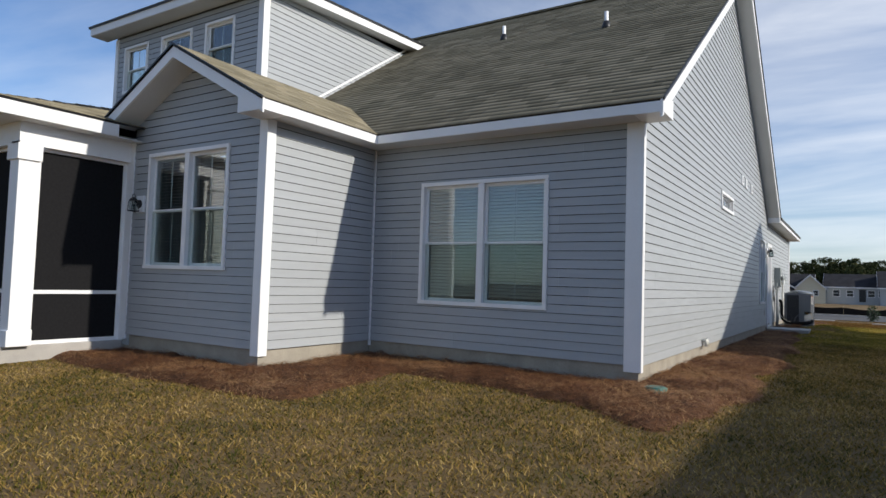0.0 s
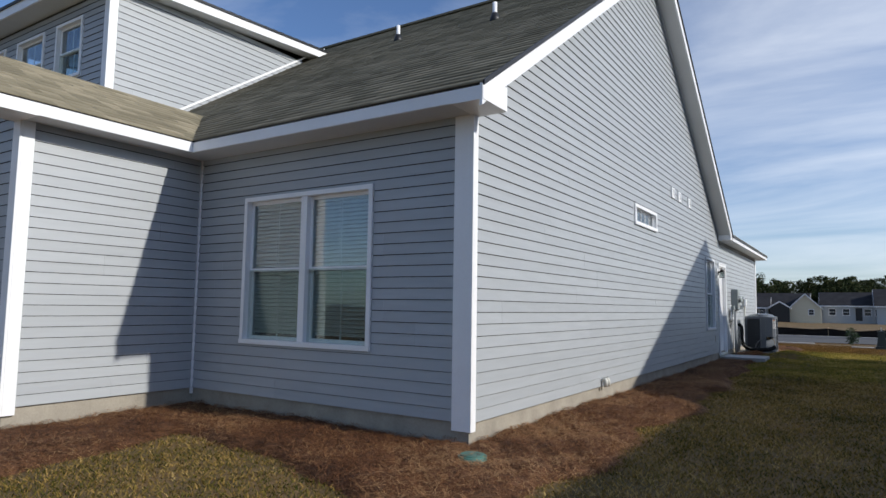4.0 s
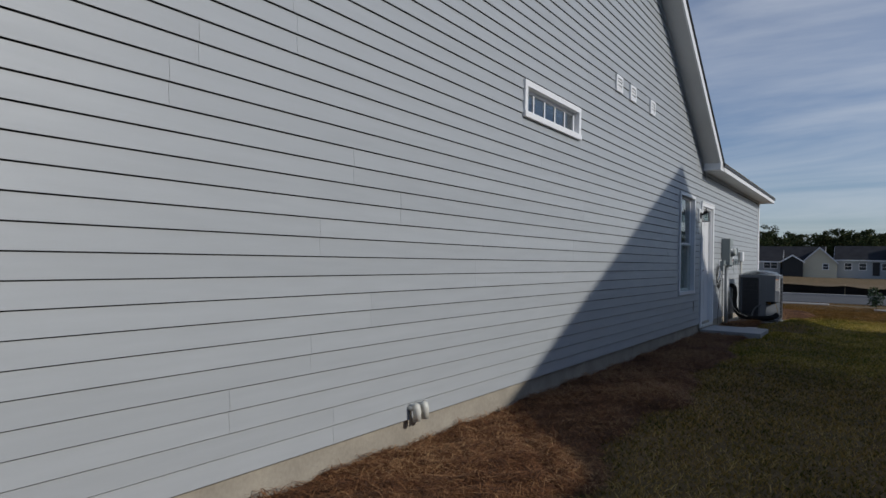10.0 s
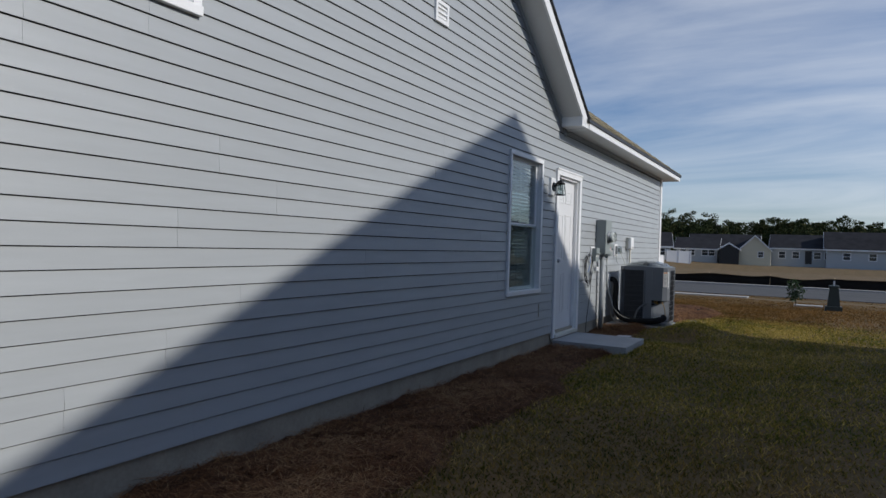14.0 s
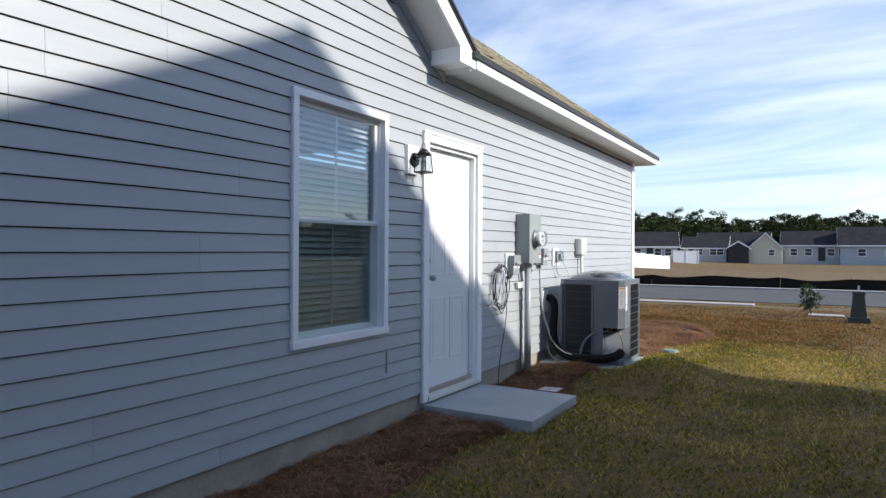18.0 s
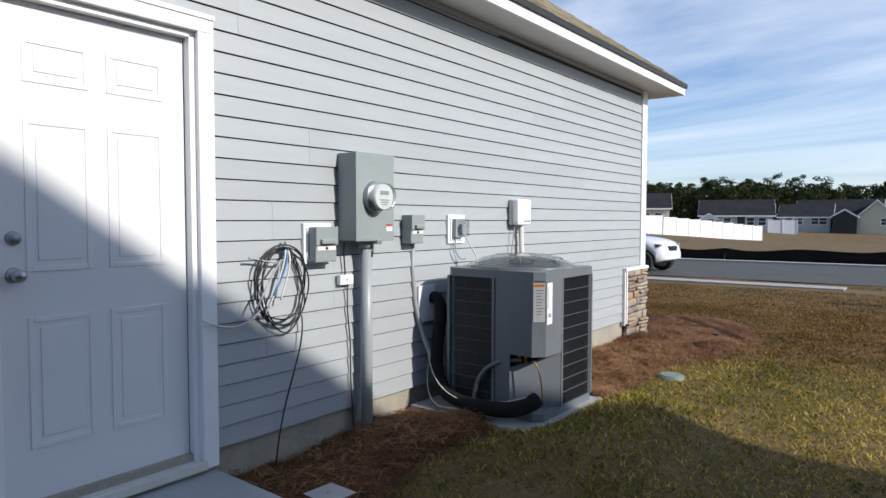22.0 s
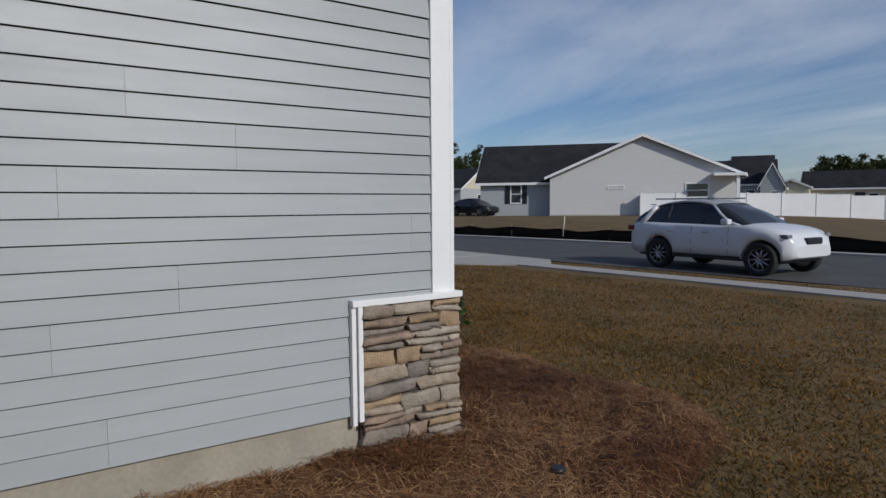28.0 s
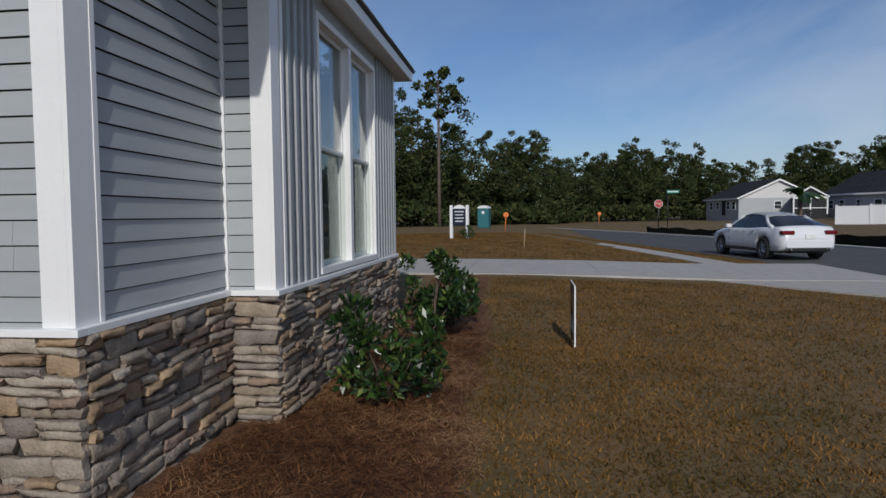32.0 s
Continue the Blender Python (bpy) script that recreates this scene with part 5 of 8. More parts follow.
    f = part("plastic_film", bm, M_CLEAR, u, "wrinkled clear plastic film")
    f.visible_shadow = False
    return u


cooling_unit()
tagged(part("unit_pad", boxed(0.035, AY - 0.56, 0.05, AX + 0.43, AY + 0.44, AZ - 0.002, bevel=0.01), M_PADC), "grey concrete pad under the cooling unit", "concrete pad")
ls = tagged(new("refrigerant_lines"), "thick black insulated refrigerant lines running to the cooling unit", "pipe")
ls.location = (-0.03, 0.065, -0.03)
part("insulated_line", tube(bmesh.new(), bez((0.02, 14.62, 0.99), (0.16, 14.60, 1.03), (0.19, 14.56, 0.94), (0.17, 14.53, 0.70), 10) + bez((0.17, 14.53, 0.70), (0.16, 14.50, 0.40), (0.30, 14.44, 0.335), (0.55, 14.42, 0.345), 12)[1:] + bez((0.55, 14.42, 0.345), (0.80, 14.40, 0.35), (0.92, 14.42, 0.36), (0.97, 14.54, 0.43), 10)[1:], [0.044] * 11 + [0.045] * 12 + [0.05] * 10, 12), M_RUBBER, ls, "black foam-insulated line")
part("bare_line", tube(bmesh.new(), bez((0.02, 14.66, 0.93), (0.12, 14.68, 0.93), (0.15, 14.62, 0.75), (0.14, 14.56, 0.50), 10) + bez((0.14, 14.56, 0.50), (0.16, 14.50, 0.36), (0.40, 14.46, 0.33), (0.85, 14.46, 0.40), 10)[1:], 0.011, 8), M_METAL, ls, "thin bare liquid line")
part("wire", tube(bmesh.new(), bez((0.09, 14.52, 0.70), (0.20, 14.38, 0.30), (0.6, 14.36, 0.32), (0.93, 14.47, 0.45), 16), 0.004, 6), M_CREAMPVC, ls)
wh = tagged(new("power_whip"), "flexible conduit from the disconnect switch to the cooling unit", "conduit")
wh.location = (-0.04, 0.09, -0.045)
part("conduit", tube(bmesh.new(), [(0.055, 14.38, 1.41), (0.055, 14.38, 1.20), (0.06, 14.40, 1.0)] + bez((0.06, 14.40, 1.0), (0.08, 14.44, 0.75), (0.18, 14.52, 0.45), (0.33, 14.50, 0.36), 12)[1:], 0.016, 10), M_PVCGREY, wh)
part("conduit", tube(bmesh.new(), bez((0.50, 14.50, 0.34), (0.54, 14.46, 0.56), (0.62, 14.48, 0.66), (0.82, 14.58, 0.66), 14), 0.015, 10), M_ACBODY, wh)
part("bond_wire", tube(bmesh.new(), bez((0.10, 14.50, 0.55), (0.14, 14.40, 0.28), (0.3, 14.36, 0.30), (0.42, 14.37, 0.32), 12), 0.004, 6), M_CREAMPVC, wh)
part("valve_wire", tube(bmesh.new(), bez((0.93, 14.545, 0.68), (0.99, 14.56, 0.60), (0.97, 14.57, 0.52), (1.0, 14.56, 0.40), 10), 0.005, 6), M_BRASS, wh)

# ---- small wall fixtures and covers ----
for y in (7.39, 7.915, 8.775):
    v = tagged(new("wall_vent"), "small square white louvred vent high on the siding", "wall vent", "wall vents")
    bm = bmesh.new()
    sash(bm, side_wall, y - 0.115, y + 0.115, 0.004, 0.034, 3.445, 3.64, 0.034)
    part("frame", bm, M_WHITE, v)
    part("hood", side_wall.boxed(y - 0.08, y + 0.08, 0.004, 0.02, 3.475, 3.61), M_SOFFIT, v)
    for k in range(3):
        part("louvre", side_wall.boxed(y - 0.078, y + 0.078, 0.02, 0.032, 3.485 + 0.042 * k, 3.503 + 0.042 * k, bevel=0.004), M_WHITE, v)
ov = tagged(new("drain_stub"), "short white plastic overflow stubs low on the siding", "pipe")
for y in (3.365, 3.455):
    part("pipe", cyl(bmesh.new(), (0.0, y, 0.425), (0.06, y, 0.425), 0.022, None, 14), M_CREAMPVC, ov)
    part("elbow", tube(bmesh.new(), [(0.05, y, 0.44), (0.066, y, 0.435), (0.072, y, 0.41), (0.072, y, 0.345)], [0.026, 0.028, 0.028, 0.027], 14), M_CREAMPVC, ov)
part("stain", side_wall.boxed(3.35, 3.37, 0.019, 0.022, 0.30, 0.40), M_FOUND, ov)
for x, y, m, lab in ((0.30, -0.46, M_GREEN, "round green irrigation valve cover in the straw"), (1.03, 16.85, M_GREYCOVER, "round faded drain cover at the lawn's edge")):
    z = float(ground_z(x, y)) + (0.085 if y < 0 else 0.015)
    c = tagged(new("valve_cover"), lab, "valve cover")
    part("rim", cyl(bmesh.new(), (x, y, z - 0.1), (x, y, z + 0.015), 0.115, 0.112, 28), m, c)
    part("lid", cyl(bmesh.new(), (x, y, z + 0.013), (x, y, z + 0.024), 0.098, 0.094, 28), m, c)
    part("finger_hole", cyl(bmesh.new(), (x + 0.05, y, z + 0.022), (x + 0.05, y, z + 0.0255), 0.012, None, 10), M_BLACK, c)
c = tagged(new("sprinkler_head"), "small black sprinkler head in the straw", "sprinkler")
part("body", cyl(bmesh.new(), (0.88, 18.84, 0.05), (0.88, 18.84, 0.20), 0.035, 0.03, 14), M_BLACK, c)
part("cap", cyl(bmesh.new(), (0.88, 18.84, 0.197), (0.88, 18.84, 0.215), 0.04, 0.03, 14), M_BLACK, c)
bm = bmesh.new()
v = [bm.verts.new((0.67 + 1.5 * a, 13.12 + 1.5 * b, 0.228 + c_)) for a, b, c_ in ((-0.07, -0.05, 0), (0.06, -0.06, 0.006), (0.07, 0.05, 0.012), (-0.06, 0.06, 0.003))]
bm.faces.new(v)
bmesh.ops.solidify(bm, geom=bm.faces[:], thickness=0.002)
tagged(part("paper_scrap", bm, M_PAPER), "crumpled white paper scrap on the straw", "litter")
tagged(part("siding_nick", side_wall.boxed(11.395, 11.40, 0.012, 0.021, 0.60, 0.76), M_FOUND), "dark chipped joint in the siding", kind="structure")

# ---- screened porch ----
tagged(part("porch_floor", boxed(-16.8, -3.62, 0.0, -6.66, 0.0, 0.26, bevel=0.01), M_CONC), "concrete porch slab", kind="structure")
PX, PY = -6.72, -3.50
for i, (x, y) in enumerate(((PX, PY), (PX - 4.0, PY), (PX - 8.0, PY))):
    p = tagged(new("porch_post"), "square white porch post with base and capital", "post", "porch posts")
    part("shaft", boxed(x - 0.115, y - 0.0, 0.26, x + 0.115, y + 0.23, 2.80, bevel=0.006), M_WHITE, p)
    part("base", boxed(x - 0.145, y - 0.03, 0.26, x + 0.145, y + 0.26, 0.46, bevel=0.01), M_WHITE, p)
    part("capital", boxed(x - 0.145, y - 0.03, 2.56, x + 0.145, y + 0.26, 2.76, bevel=0.01), M_WHITE, p)
trim("porch_beam", boxed(PX - 0.10, PY + 0.0, 2.76, PX + 0.10, -2.03, 3.04), "white porch beam")
trim("porch_jamb", boxed(PX - 0.10, -2.06, 0.26, -6.64, -1.95, 3.04), "white porch jamb")
trim("porch_beam", boxed(-16.8, PY, 2.76, PX - 0.10, PY + 0.2, 3.04), "white porch beam")


def screen_bay(w, s0, s1, label):
    b = tagged(new("screen_panel"), label, "screen panel", "porch screens")
    m = part("mesh", w.boxed(s0 + 0.03, s1 - 0.03, -0.02, -0.012, 0.30, 2.76), M_SCREEN, b, "black insect mesh")
    for n, a, c, z0, z1 in (("stile", s0, s0 + 0.045, 0.26, 2.76), ("stile", s1 - 0.045, s1, 0.26, 2.76), ("bottom_rail", s0 + 0.045, s1 - 0.045, 0.26, 0.31), ("chair_rail", s0 + 0.045, s1 - 0.045, 0.90, 0.95), ("top_rail", s0 + 0.045, s1 - 0.045, 2.72, 2.76)):
        part(n, w.boxed(a, c, -0.03, 0.012, z0, z1, bevel=0.003), M_WHITE, b)
    return b


screen_bay(Wall("x", PX, 1), PY + 0.26, -2.06, "black screened porch panel in white rails")
for k in range(2):
    screen_bay(Wall("y", PY + 0.1, -1), PX - 3.85 - 4 * k, PX - 0.145 - 4 * k, "black screened porch panel in white rails")
proof = tagged(new("roof_porch"), "low shingled porch roof with white fascia", "roof", kind="structure")
part("fascia", boxed(-6.40, -3.85, 3.04, -6.375, -2.40, 3.22, bevel=0.003), M_WHITE, proof)
part("fascia", boxed(-16.8, -3.875, 3.04, -6.375, -3.85, 3.22, bevel=0.003), M_WHITE, proof)
part("eave_soffit", boxed(-16.8, -3.85, 3.035, -6.40, -2.03, 3.05), M_SOFFIT, proof)
roof_slope(proof, (-6.36, -3.89, 3.235), (0, 1, 0), (-1, 0, 0.30), 3.9, 3.2, left=lambda v: v * 0.9, right=lambda v: 3.9, seed=31, tab=0.4, row=0.2)
roof_slope(proof, (-6.36, -3.89, 3.235), (-1, 0, 0), (0, 1, 0.30), 10.4, 4.0, left=lambda v: v * 0.9, seed=32, tab=0.5, row=0.2)

# ---- board and batten front bay ----
bb = tagged(new("wall_board_and_batten"), "grey board-and-batten panels on the front bay", kind="structure")
h0, h1 = CAP, EAVE
W0, W1, _, WT = BAY_HOLES[0]
part("panel", bay_wall.boxed(W1, BAYX - 0.175, 0.0, 0.012, h0, h1), M_SIDING, bb)
part("panel", bay_wall.boxed(BAYW, W0, 0.0, 0.012, h0, h1), M_SIDING, bb)
part("panel", bay_wall.boxed(W0, W1, 0.0, 0.012, WT, h1), M_SIDING, bb)
for s in (*(BAYX - 0.26 - 0.135 * k for k in range(5)), *(W0 - 0.10 - 0.135 * k for k in range(7))):
    part("batten", bay_wall.boxed(s - 0.02, s + 0.02, 0.012, 0.036, h0, h1, bevel=0.003), M_SIDING, bb)
trim("trim_corner", bay_wall.boxed(BAYW, BAYW + 0.09, 0.0, 0.03, CAP, EAVE), "white corner board")


# ---- stone base ----
M_STONES = []
for k, (a, b) in enumerate((((0.42, 0.34, 0.26), (0.25, 0.20, 0.15)), ((0.31, 0.265, 0.225), (0.18, 0.155, 0.132)), ((0.43, 0.30, 0.185), (0.27, 0.19, 0.12)), ((0.45, 0.385, 0.31), (0.30, 0.25, 0.20)), ((0.34, 0.24, 0.175), (0.18, 0.13, 0.10)), ((0.37, 0.31, 0.25), (0.20, 0.165, 0.135)))):
    M_STONES.append(surf("ledge_stone_%s" % "abcdef"[k], a, b, 13, 75, 0.85, 0.9, vary=0.24, dist=0.010))
M_MORTAR = surf("dark_mortar", (0.07, 0.06, 0.05), (0.045, 0.04, 0.035), 10, 80, 0.95, 0.4)


def stone_meshes():
    rg, made = random.Random(12), []
    for k in range(24):
        bm = bmesh.new()
        nx, nz = 5, 3
        ph = [rg.uniform(0, 6) for _ in range(4)]
        grid = []
        for j in range(nz + 1):
            row = []
            for i in range(nx + 1):
                u, v = i / nx, j / nz
                edge = min(u, 1 - u) * 4, min(v, 1 - v) * 3
                rim = min(1, min(edge) + 0.25)
                d = 0.74 + 0.22 * rim ** 0.5 + 0.10 * math.sin(5 * u + ph[0]) * math.cos(4 * v + ph[1]) + rg.uniform(-0.12, 0.12)
                x = u - 0.5 + rg.uniform(-0.025, 0.025) + (0.5 - v) * 0.10 * math.sin(ph[2])
                z = v - 0.5 + rg.uniform(-0.07, 0.07) + 0.07 * math.sin(3 * u + ph[3])
                row.append(bm.verts.new((x * 0.97, max(0.3, d), z * 0.94)))
            grid.append(row)
        for j in range(nz):
            for i in range(nx):
                bm.faces.new((grid[j][i], grid[j][i + 1], grid[j + 1][i + 1], grid[j + 1][i])).smooth = True
        rim = grid[0] + [r[-1] for r in grid[1:]] + grid[-1][-2::-1] + [r[0] for r in grid[-2:0:-1]]
        back_ = [bm.verts.new((p.co.x, 0, p.co.z)) for p in rim]
        for i in range(len(rim)):
            j = (i + 1) % len(rim)
            bm.faces.new((rim[j], rim[i], back_[i], back_[j]))
        bmesh.ops.recalc_face_normals(bm, faces=bm.faces[:])
        me = bpy.data.meshes.new("stone")
        bm.to_mesh(me)
        bm.free()
        me.materials.append(M_STONES[k % 6])
        made.append(me)
    return made


STONES = stone_meshes()


def stone_face(parent, wall, s0, s1, z0, z1, seed, wrap0=0.0, wrap1=0.0):
    """Ledge stones in uneven courses; wrap: how far the ends stand past the corner."""
    rg = random.Random(seed)
    out = Vector((wall.sign, 0, 0)) if wall.axis == "x" else Vector((0, wall.sign, 0))
    base = Matrix((out.cross(Vector((0, 0, 1))), out, Vector((0, 0, 1)))).transposed().to_4x4()
    z = z1
    while z > z0 + 0.02:
        h = min(rg.choice((0.038, 0.048, 0.06, 0.072, 0.092)), z - z0)
        s = s0 - wrap0
        while s < s1 + wrap1 - 0.01:
            w = min(rg.uniform(0.11, 0.36), s1 + wrap1 - s)
            if s1 + wrap1 - s - w < 0.06:
                w = s1 + wrap1 - s
            two = h > 0.07 and rg.random() < 0.45
            for k in range(2 if two else 1):
                hh = h / (2 if two else 1)
                ob = new("stone", STONES[rg.randrange(24)])
                ob.parent = parent
                flip = rg.choice((-1, 1))
                ob.matrix_basis = Matrix.Translation(wall.p(s + w / 2, 0.0, z - hh * (k + 0.5) + rg.uniform(-0.004, 0.004))) @ base @ Matrix.Rotation(radians(rg.uniform(-3, 3)), 4, "Y") @ Matrix.Diagonal((w * 0.985, rg.uniform(0.038, 0.085), hh * 0.985, 1))
            s += w
        z -= h


for nm, w, a, b, sd, w0, w1 in (("stone_base_side", side_wall, 18.235, FRONT, 41, 0.0, 0.05), ("stone_base_front", front_wall, BAYX, 0.0, 42, 0.0, 0.0), ("stone_base_pier", bay_side, FRONT + 0.05, BAY, 43, 0.0, 0.05), ("stone_base_bay", bay_wall, BAYW, BAYX, 44, 0.0, 0.0)):
    st = tagged(part(nm, w.boxed(a, b, -0.004, 0.016, 0.05, CAP - 0.03), M_MORTAR), "stacked brown and grey ledge stone base", kind="structure")
    stone_face(st, w, a, b, 0.07, CAP - 0.035, sd, w0, w1)
bm = bmesh.new()
side_wall.box(bm, 18.18, FRONT + 0.06, 0.0, 0.06, CAP - 0.034, CAP, 0.004)
front_wall.box(bm, BAYX, 0.0, 0.0, 0.06, CAP - 0.034, CAP, 0.004)
trim("trim_stone_cap", bm, "white cap ledge over the stone base")
bm = bmesh.new()
bay_side.box(bm, FRONT + 0.06, BAY + 0.06, 0.0, 0.06, CAP - 0.034, CAP, 0.004)
bay_wall.box(bm, BAYW, BAYX, 0.0, 0.06, CAP - 0.034, CAP, 0.004)
trim("trim_stone_cap", bm, "white cap ledge over the stone base")
bm = bmesh.new()
side_wall.box(bm, 18.18, 18.205, 0.0, 0.045, ZB - 0.05, CAP - 0.034, 0.003)
side_wall.box(bm, 18.213, 18.24, 0.0, 0.055, ZB - 0.03, CAP - 0.034, 0.003)
trim("trim_stone_edge", bm, "white edge strip beside the stone base")


# ---- straw beds and lawn ----
def in_house(x, y):
    a = (x < 0.02) & (x > -17) & (y > -0.02) & (y < FRONT + 0.07)
    b = (x < -3.83) & (x > -6.6) & (y > -2.06) & (y < 0.5)
    c = (x < BAYX + 0.02) & (x > BAYW - 0.02) & (y > 18) & (y < BAY + 0.03)
    d = (x < -6.55) & (x > -17) & (y > -3.65) & (y < 0.5)
    return a | b | c | d


def paved(x, y):
    a = (x > 0) & (x < 1.0) & (y > 11.92) & (y < 12.94)
    b = (x > 0.14) & (x < 1.01) & (y > 14.49) & (y < 15.43)
    c = (x > -16.22) & (x < -11.58) & (y > 16.5) & (y < 29)
    o = y - street(x)
    return a | b | c | (o > -0.02) | ((o > -2.07) & (o < -1.08))


def bed_mask(x, y):
    wob = 0.10 * np.sin(2.1 * y + 0.7) + 0.06 * np.sin(5.3 * y + x) + 0.05 * np.sin(4.7 * x + 1.0)
    edge = np.interp(y, [-3.4, -2.2, -1.0, 1, 5, 9, 11.5, 12.9, 13.6, 14.6, 15.4, 17, 18.3, 19.6, 20.1, 20.7], [0.2, 0.75, 1.05, 1.06, 1.08, 0.9, 0.76, 0.82, 0.80, 0.80, 0.9, 1.0, 1.12, 1.25, 1.05, 0.0])
    side_ = (x < edge + wob) & (y > np.interp(x, [-4, -3, -2, -1, 0, 0.6, 1.2], [-1.2, -0.8, -0.95, -1.1, -1.5, -2.1, -2.1]) + 0.6 * wob) & (y < 20.85 + wob)
    bump = (x < -2.55 + wob) & (y > -3.05 + 0.5 * wob) & (y < 1)
    front_ = (y < 20.42 + wob - 0.05 * np.clip(-x - 3, 0, 9)) & (x > -10.9)
    return ((side_ & (y < 18)) | (side_ & front_ & (y >= 18)) | bump) & ~((y > 18) & ~front_)


STEP = 0.06
bxs, bys = np.arange(-13, 2.2, STEP), np.arange(-4.2, 21.8, STEP)
bgx, bgy = np.meshgrid(bxs, bys)
soft = bed_mask(bgx, bgy).astype(float)
for _ in range(12):
    soft = (soft + np.roll(soft, 1, 0) + np.roll(soft, -1, 0) + np.roll(soft, 1, 1) + np.roll(soft, -1, 1)) / 5
lump = sum(a * np.sin(f * bgx * 1.3 + p) * np.cos(f * bgy + 2 * p) for f, a, p in ((2.1, 0.014, 0.3), (5.7, 0.012, 1.1), (13.0, 0.012, 2.0), (23.0, 0.010, 0.9), (41.0, 0.006, 0.4)))
bed_h = ground_z(bgx, bgy) - 0.03 + (0.092 - 0.035 * smooth(bgy, 14.8, 16.5) * smooth(0.9 - bgx, 0.0, 0.6)) * smooth(soft, 0.2, 0.95) + lump * smooth(soft, 0.4, 0.9)


def bed_z(x, y):
    i = np.clip(((np.asarray(y) + 4.2) / STEP).round().astype(int), 0, len(bys) - 1)
    j = np.clip(((np.asarray(x) + 13) / STEP).round().astype(int), 0, len(bxs) - 1)
    return bed_h[i, j], soft[i, j]


bid = np.arange(bgx.size).reshape(bgx.shape)
bq = np.stack([bid[:-1, :-1], bid[:-1, 1:], bid[1:, 1:], bid[1:, :-1]], -1).reshape(-1, 4)
keep = (soft.ravel()[bq].max(1) > 0.12) & ~in_house(bgx.ravel()[bq].mean(1) + 0.12, bgy.ravel()[bq].mean(1)) & ~paved(bgx.ravel()[bq].mean(1), bgy.ravel()[bq].mean(1))
straw_bed = tagged(soup("straw_bed", np.stack([bgx, bgy, bed_h], -1).reshape(-1, 3), bq[keep], M_STRAWBED, smooth=True), "reddish pine straw mulch bed round the house", kind="structure")

M_NEEDLE = island("pine_needles", [(0.0, (0.050, 0.020, 0.009)), (0.35, (0.15, 0.060, 0.024)), (0.7, (0.27, 0.118, 0.046)), (1.0, (0.50, 0.30, 0.14))], 0.7, 0.25)
M_BLADE = island("grass_blades", [(0.0, (0.051, 0.059, 0.009)), (0.3, (0.145, 0.119, 0.022)), (0.5, (0.259, 0.174, 0.042)), (0.8, (0.383, 0.244, 0.072)), (1.0, (0.518, 0.371, 0.141))], 0.8, 0.2, trans=0.25)
M_SIDEBLADE = island("side_grass_blades", [(0.0, (0.067, 0.094, 0.009)), (0.35, (0.190, 0.187, 0.022)), (0.6, (0.351, 0.265, 0.047)), (0.85, (0.519, 0.369, 0.080)), (1.0, (0.674, 0.509, 0.150))], 0.8, 0.2, trans=0.25)
M_BROWNBLADE = island("dormant_grass_blades", [(0.0, (0.067, 0.052, 0.009)), (0.3, (0.132, 0.076, 0.016)), (0.65, (0.218, 0.108, 0.027)), (1.0, (0.358, 0.189, 0.057))], 0.8, 0.2, trans=0.25)


def needles(n_per, x0, x1, y0, y1, seed, tall=0.026):
    rg = np.random.RandomState(seed)
    n = int(n_per * (x1 - x0) * (y1 - y0))
    x, y = rg.uniform(x0, x1, n), rg.uniform(y0, y1, n)
    z, s = bed_z(x, y)
    ok = (s > 0.42 + 0.2 * rg.uniform(-1, 1, n)) & ~in_house(x, y) & ~paved(x, y)
    x, y, z = x[ok], y[ok], z[ok]
    n = len(x)
    a, t, ln = rg.uniform(0, 2 * np.pi, n), rg.normal(0, 0.17, n), rg.uniform(0.06, 0.17, n)
    dx, dy, dz = np.cos(a) * np.cos(t), np.sin(a) * np.cos(t), np.sin(t)
    wd = rg.uniform(0.0009, 0.0020, n)
    zz = z + rg.uniform(0.002, tall, n) * (0.5 + np.sin(9 * x + 2 * np.sin(5 * y)) ** 2)
    c = np.stack([x, y, zz], -1)
    d = np.stack([dx, dy, dz], -1) * (ln / 2)[:, None]
    s_ = np.stack([-np.sin(a), np.cos(a), np.zeros(n)], -1) * wd[:, None]
    sag = np.stack([np.zeros(n), np.zeros(n), rg.uniform(0.0, 0.018, n)], -1)
    v = np.stack([c - d - s_, c - d + s_, c + sag - s_, c + sag + s_, c + d - s_, c + d + s_], 1).reshape(-1, 3)
    b = (np.arange(n) * 6)[:, None]
    return v, np.concatenate([b + np.array([[0, 1, 3, 2]]), b + np.array([[2, 3, 5, 4]])])


nv, nf, off = [], [], 0
for k, r in enumerate(((2800, -7.5, 1.3, -3.4, 0.0), (5200, 0.0, 1.35, 0.0, 20.9), (4600, -4.6, 1.3, 19.0, 21.0), (900, -11, -4.6, 18.4, 20.9))):
    v, f = needles(*r, 60 + k)
    nv.append(v)
    nf.append(f + off)
    off += len(v)
tagged(soup("pine_straw", np.concatenate(nv), np.concatenate(nf), M_NEEDLE), "loose reddish-brown pine needles on the beds", kind="stuff")


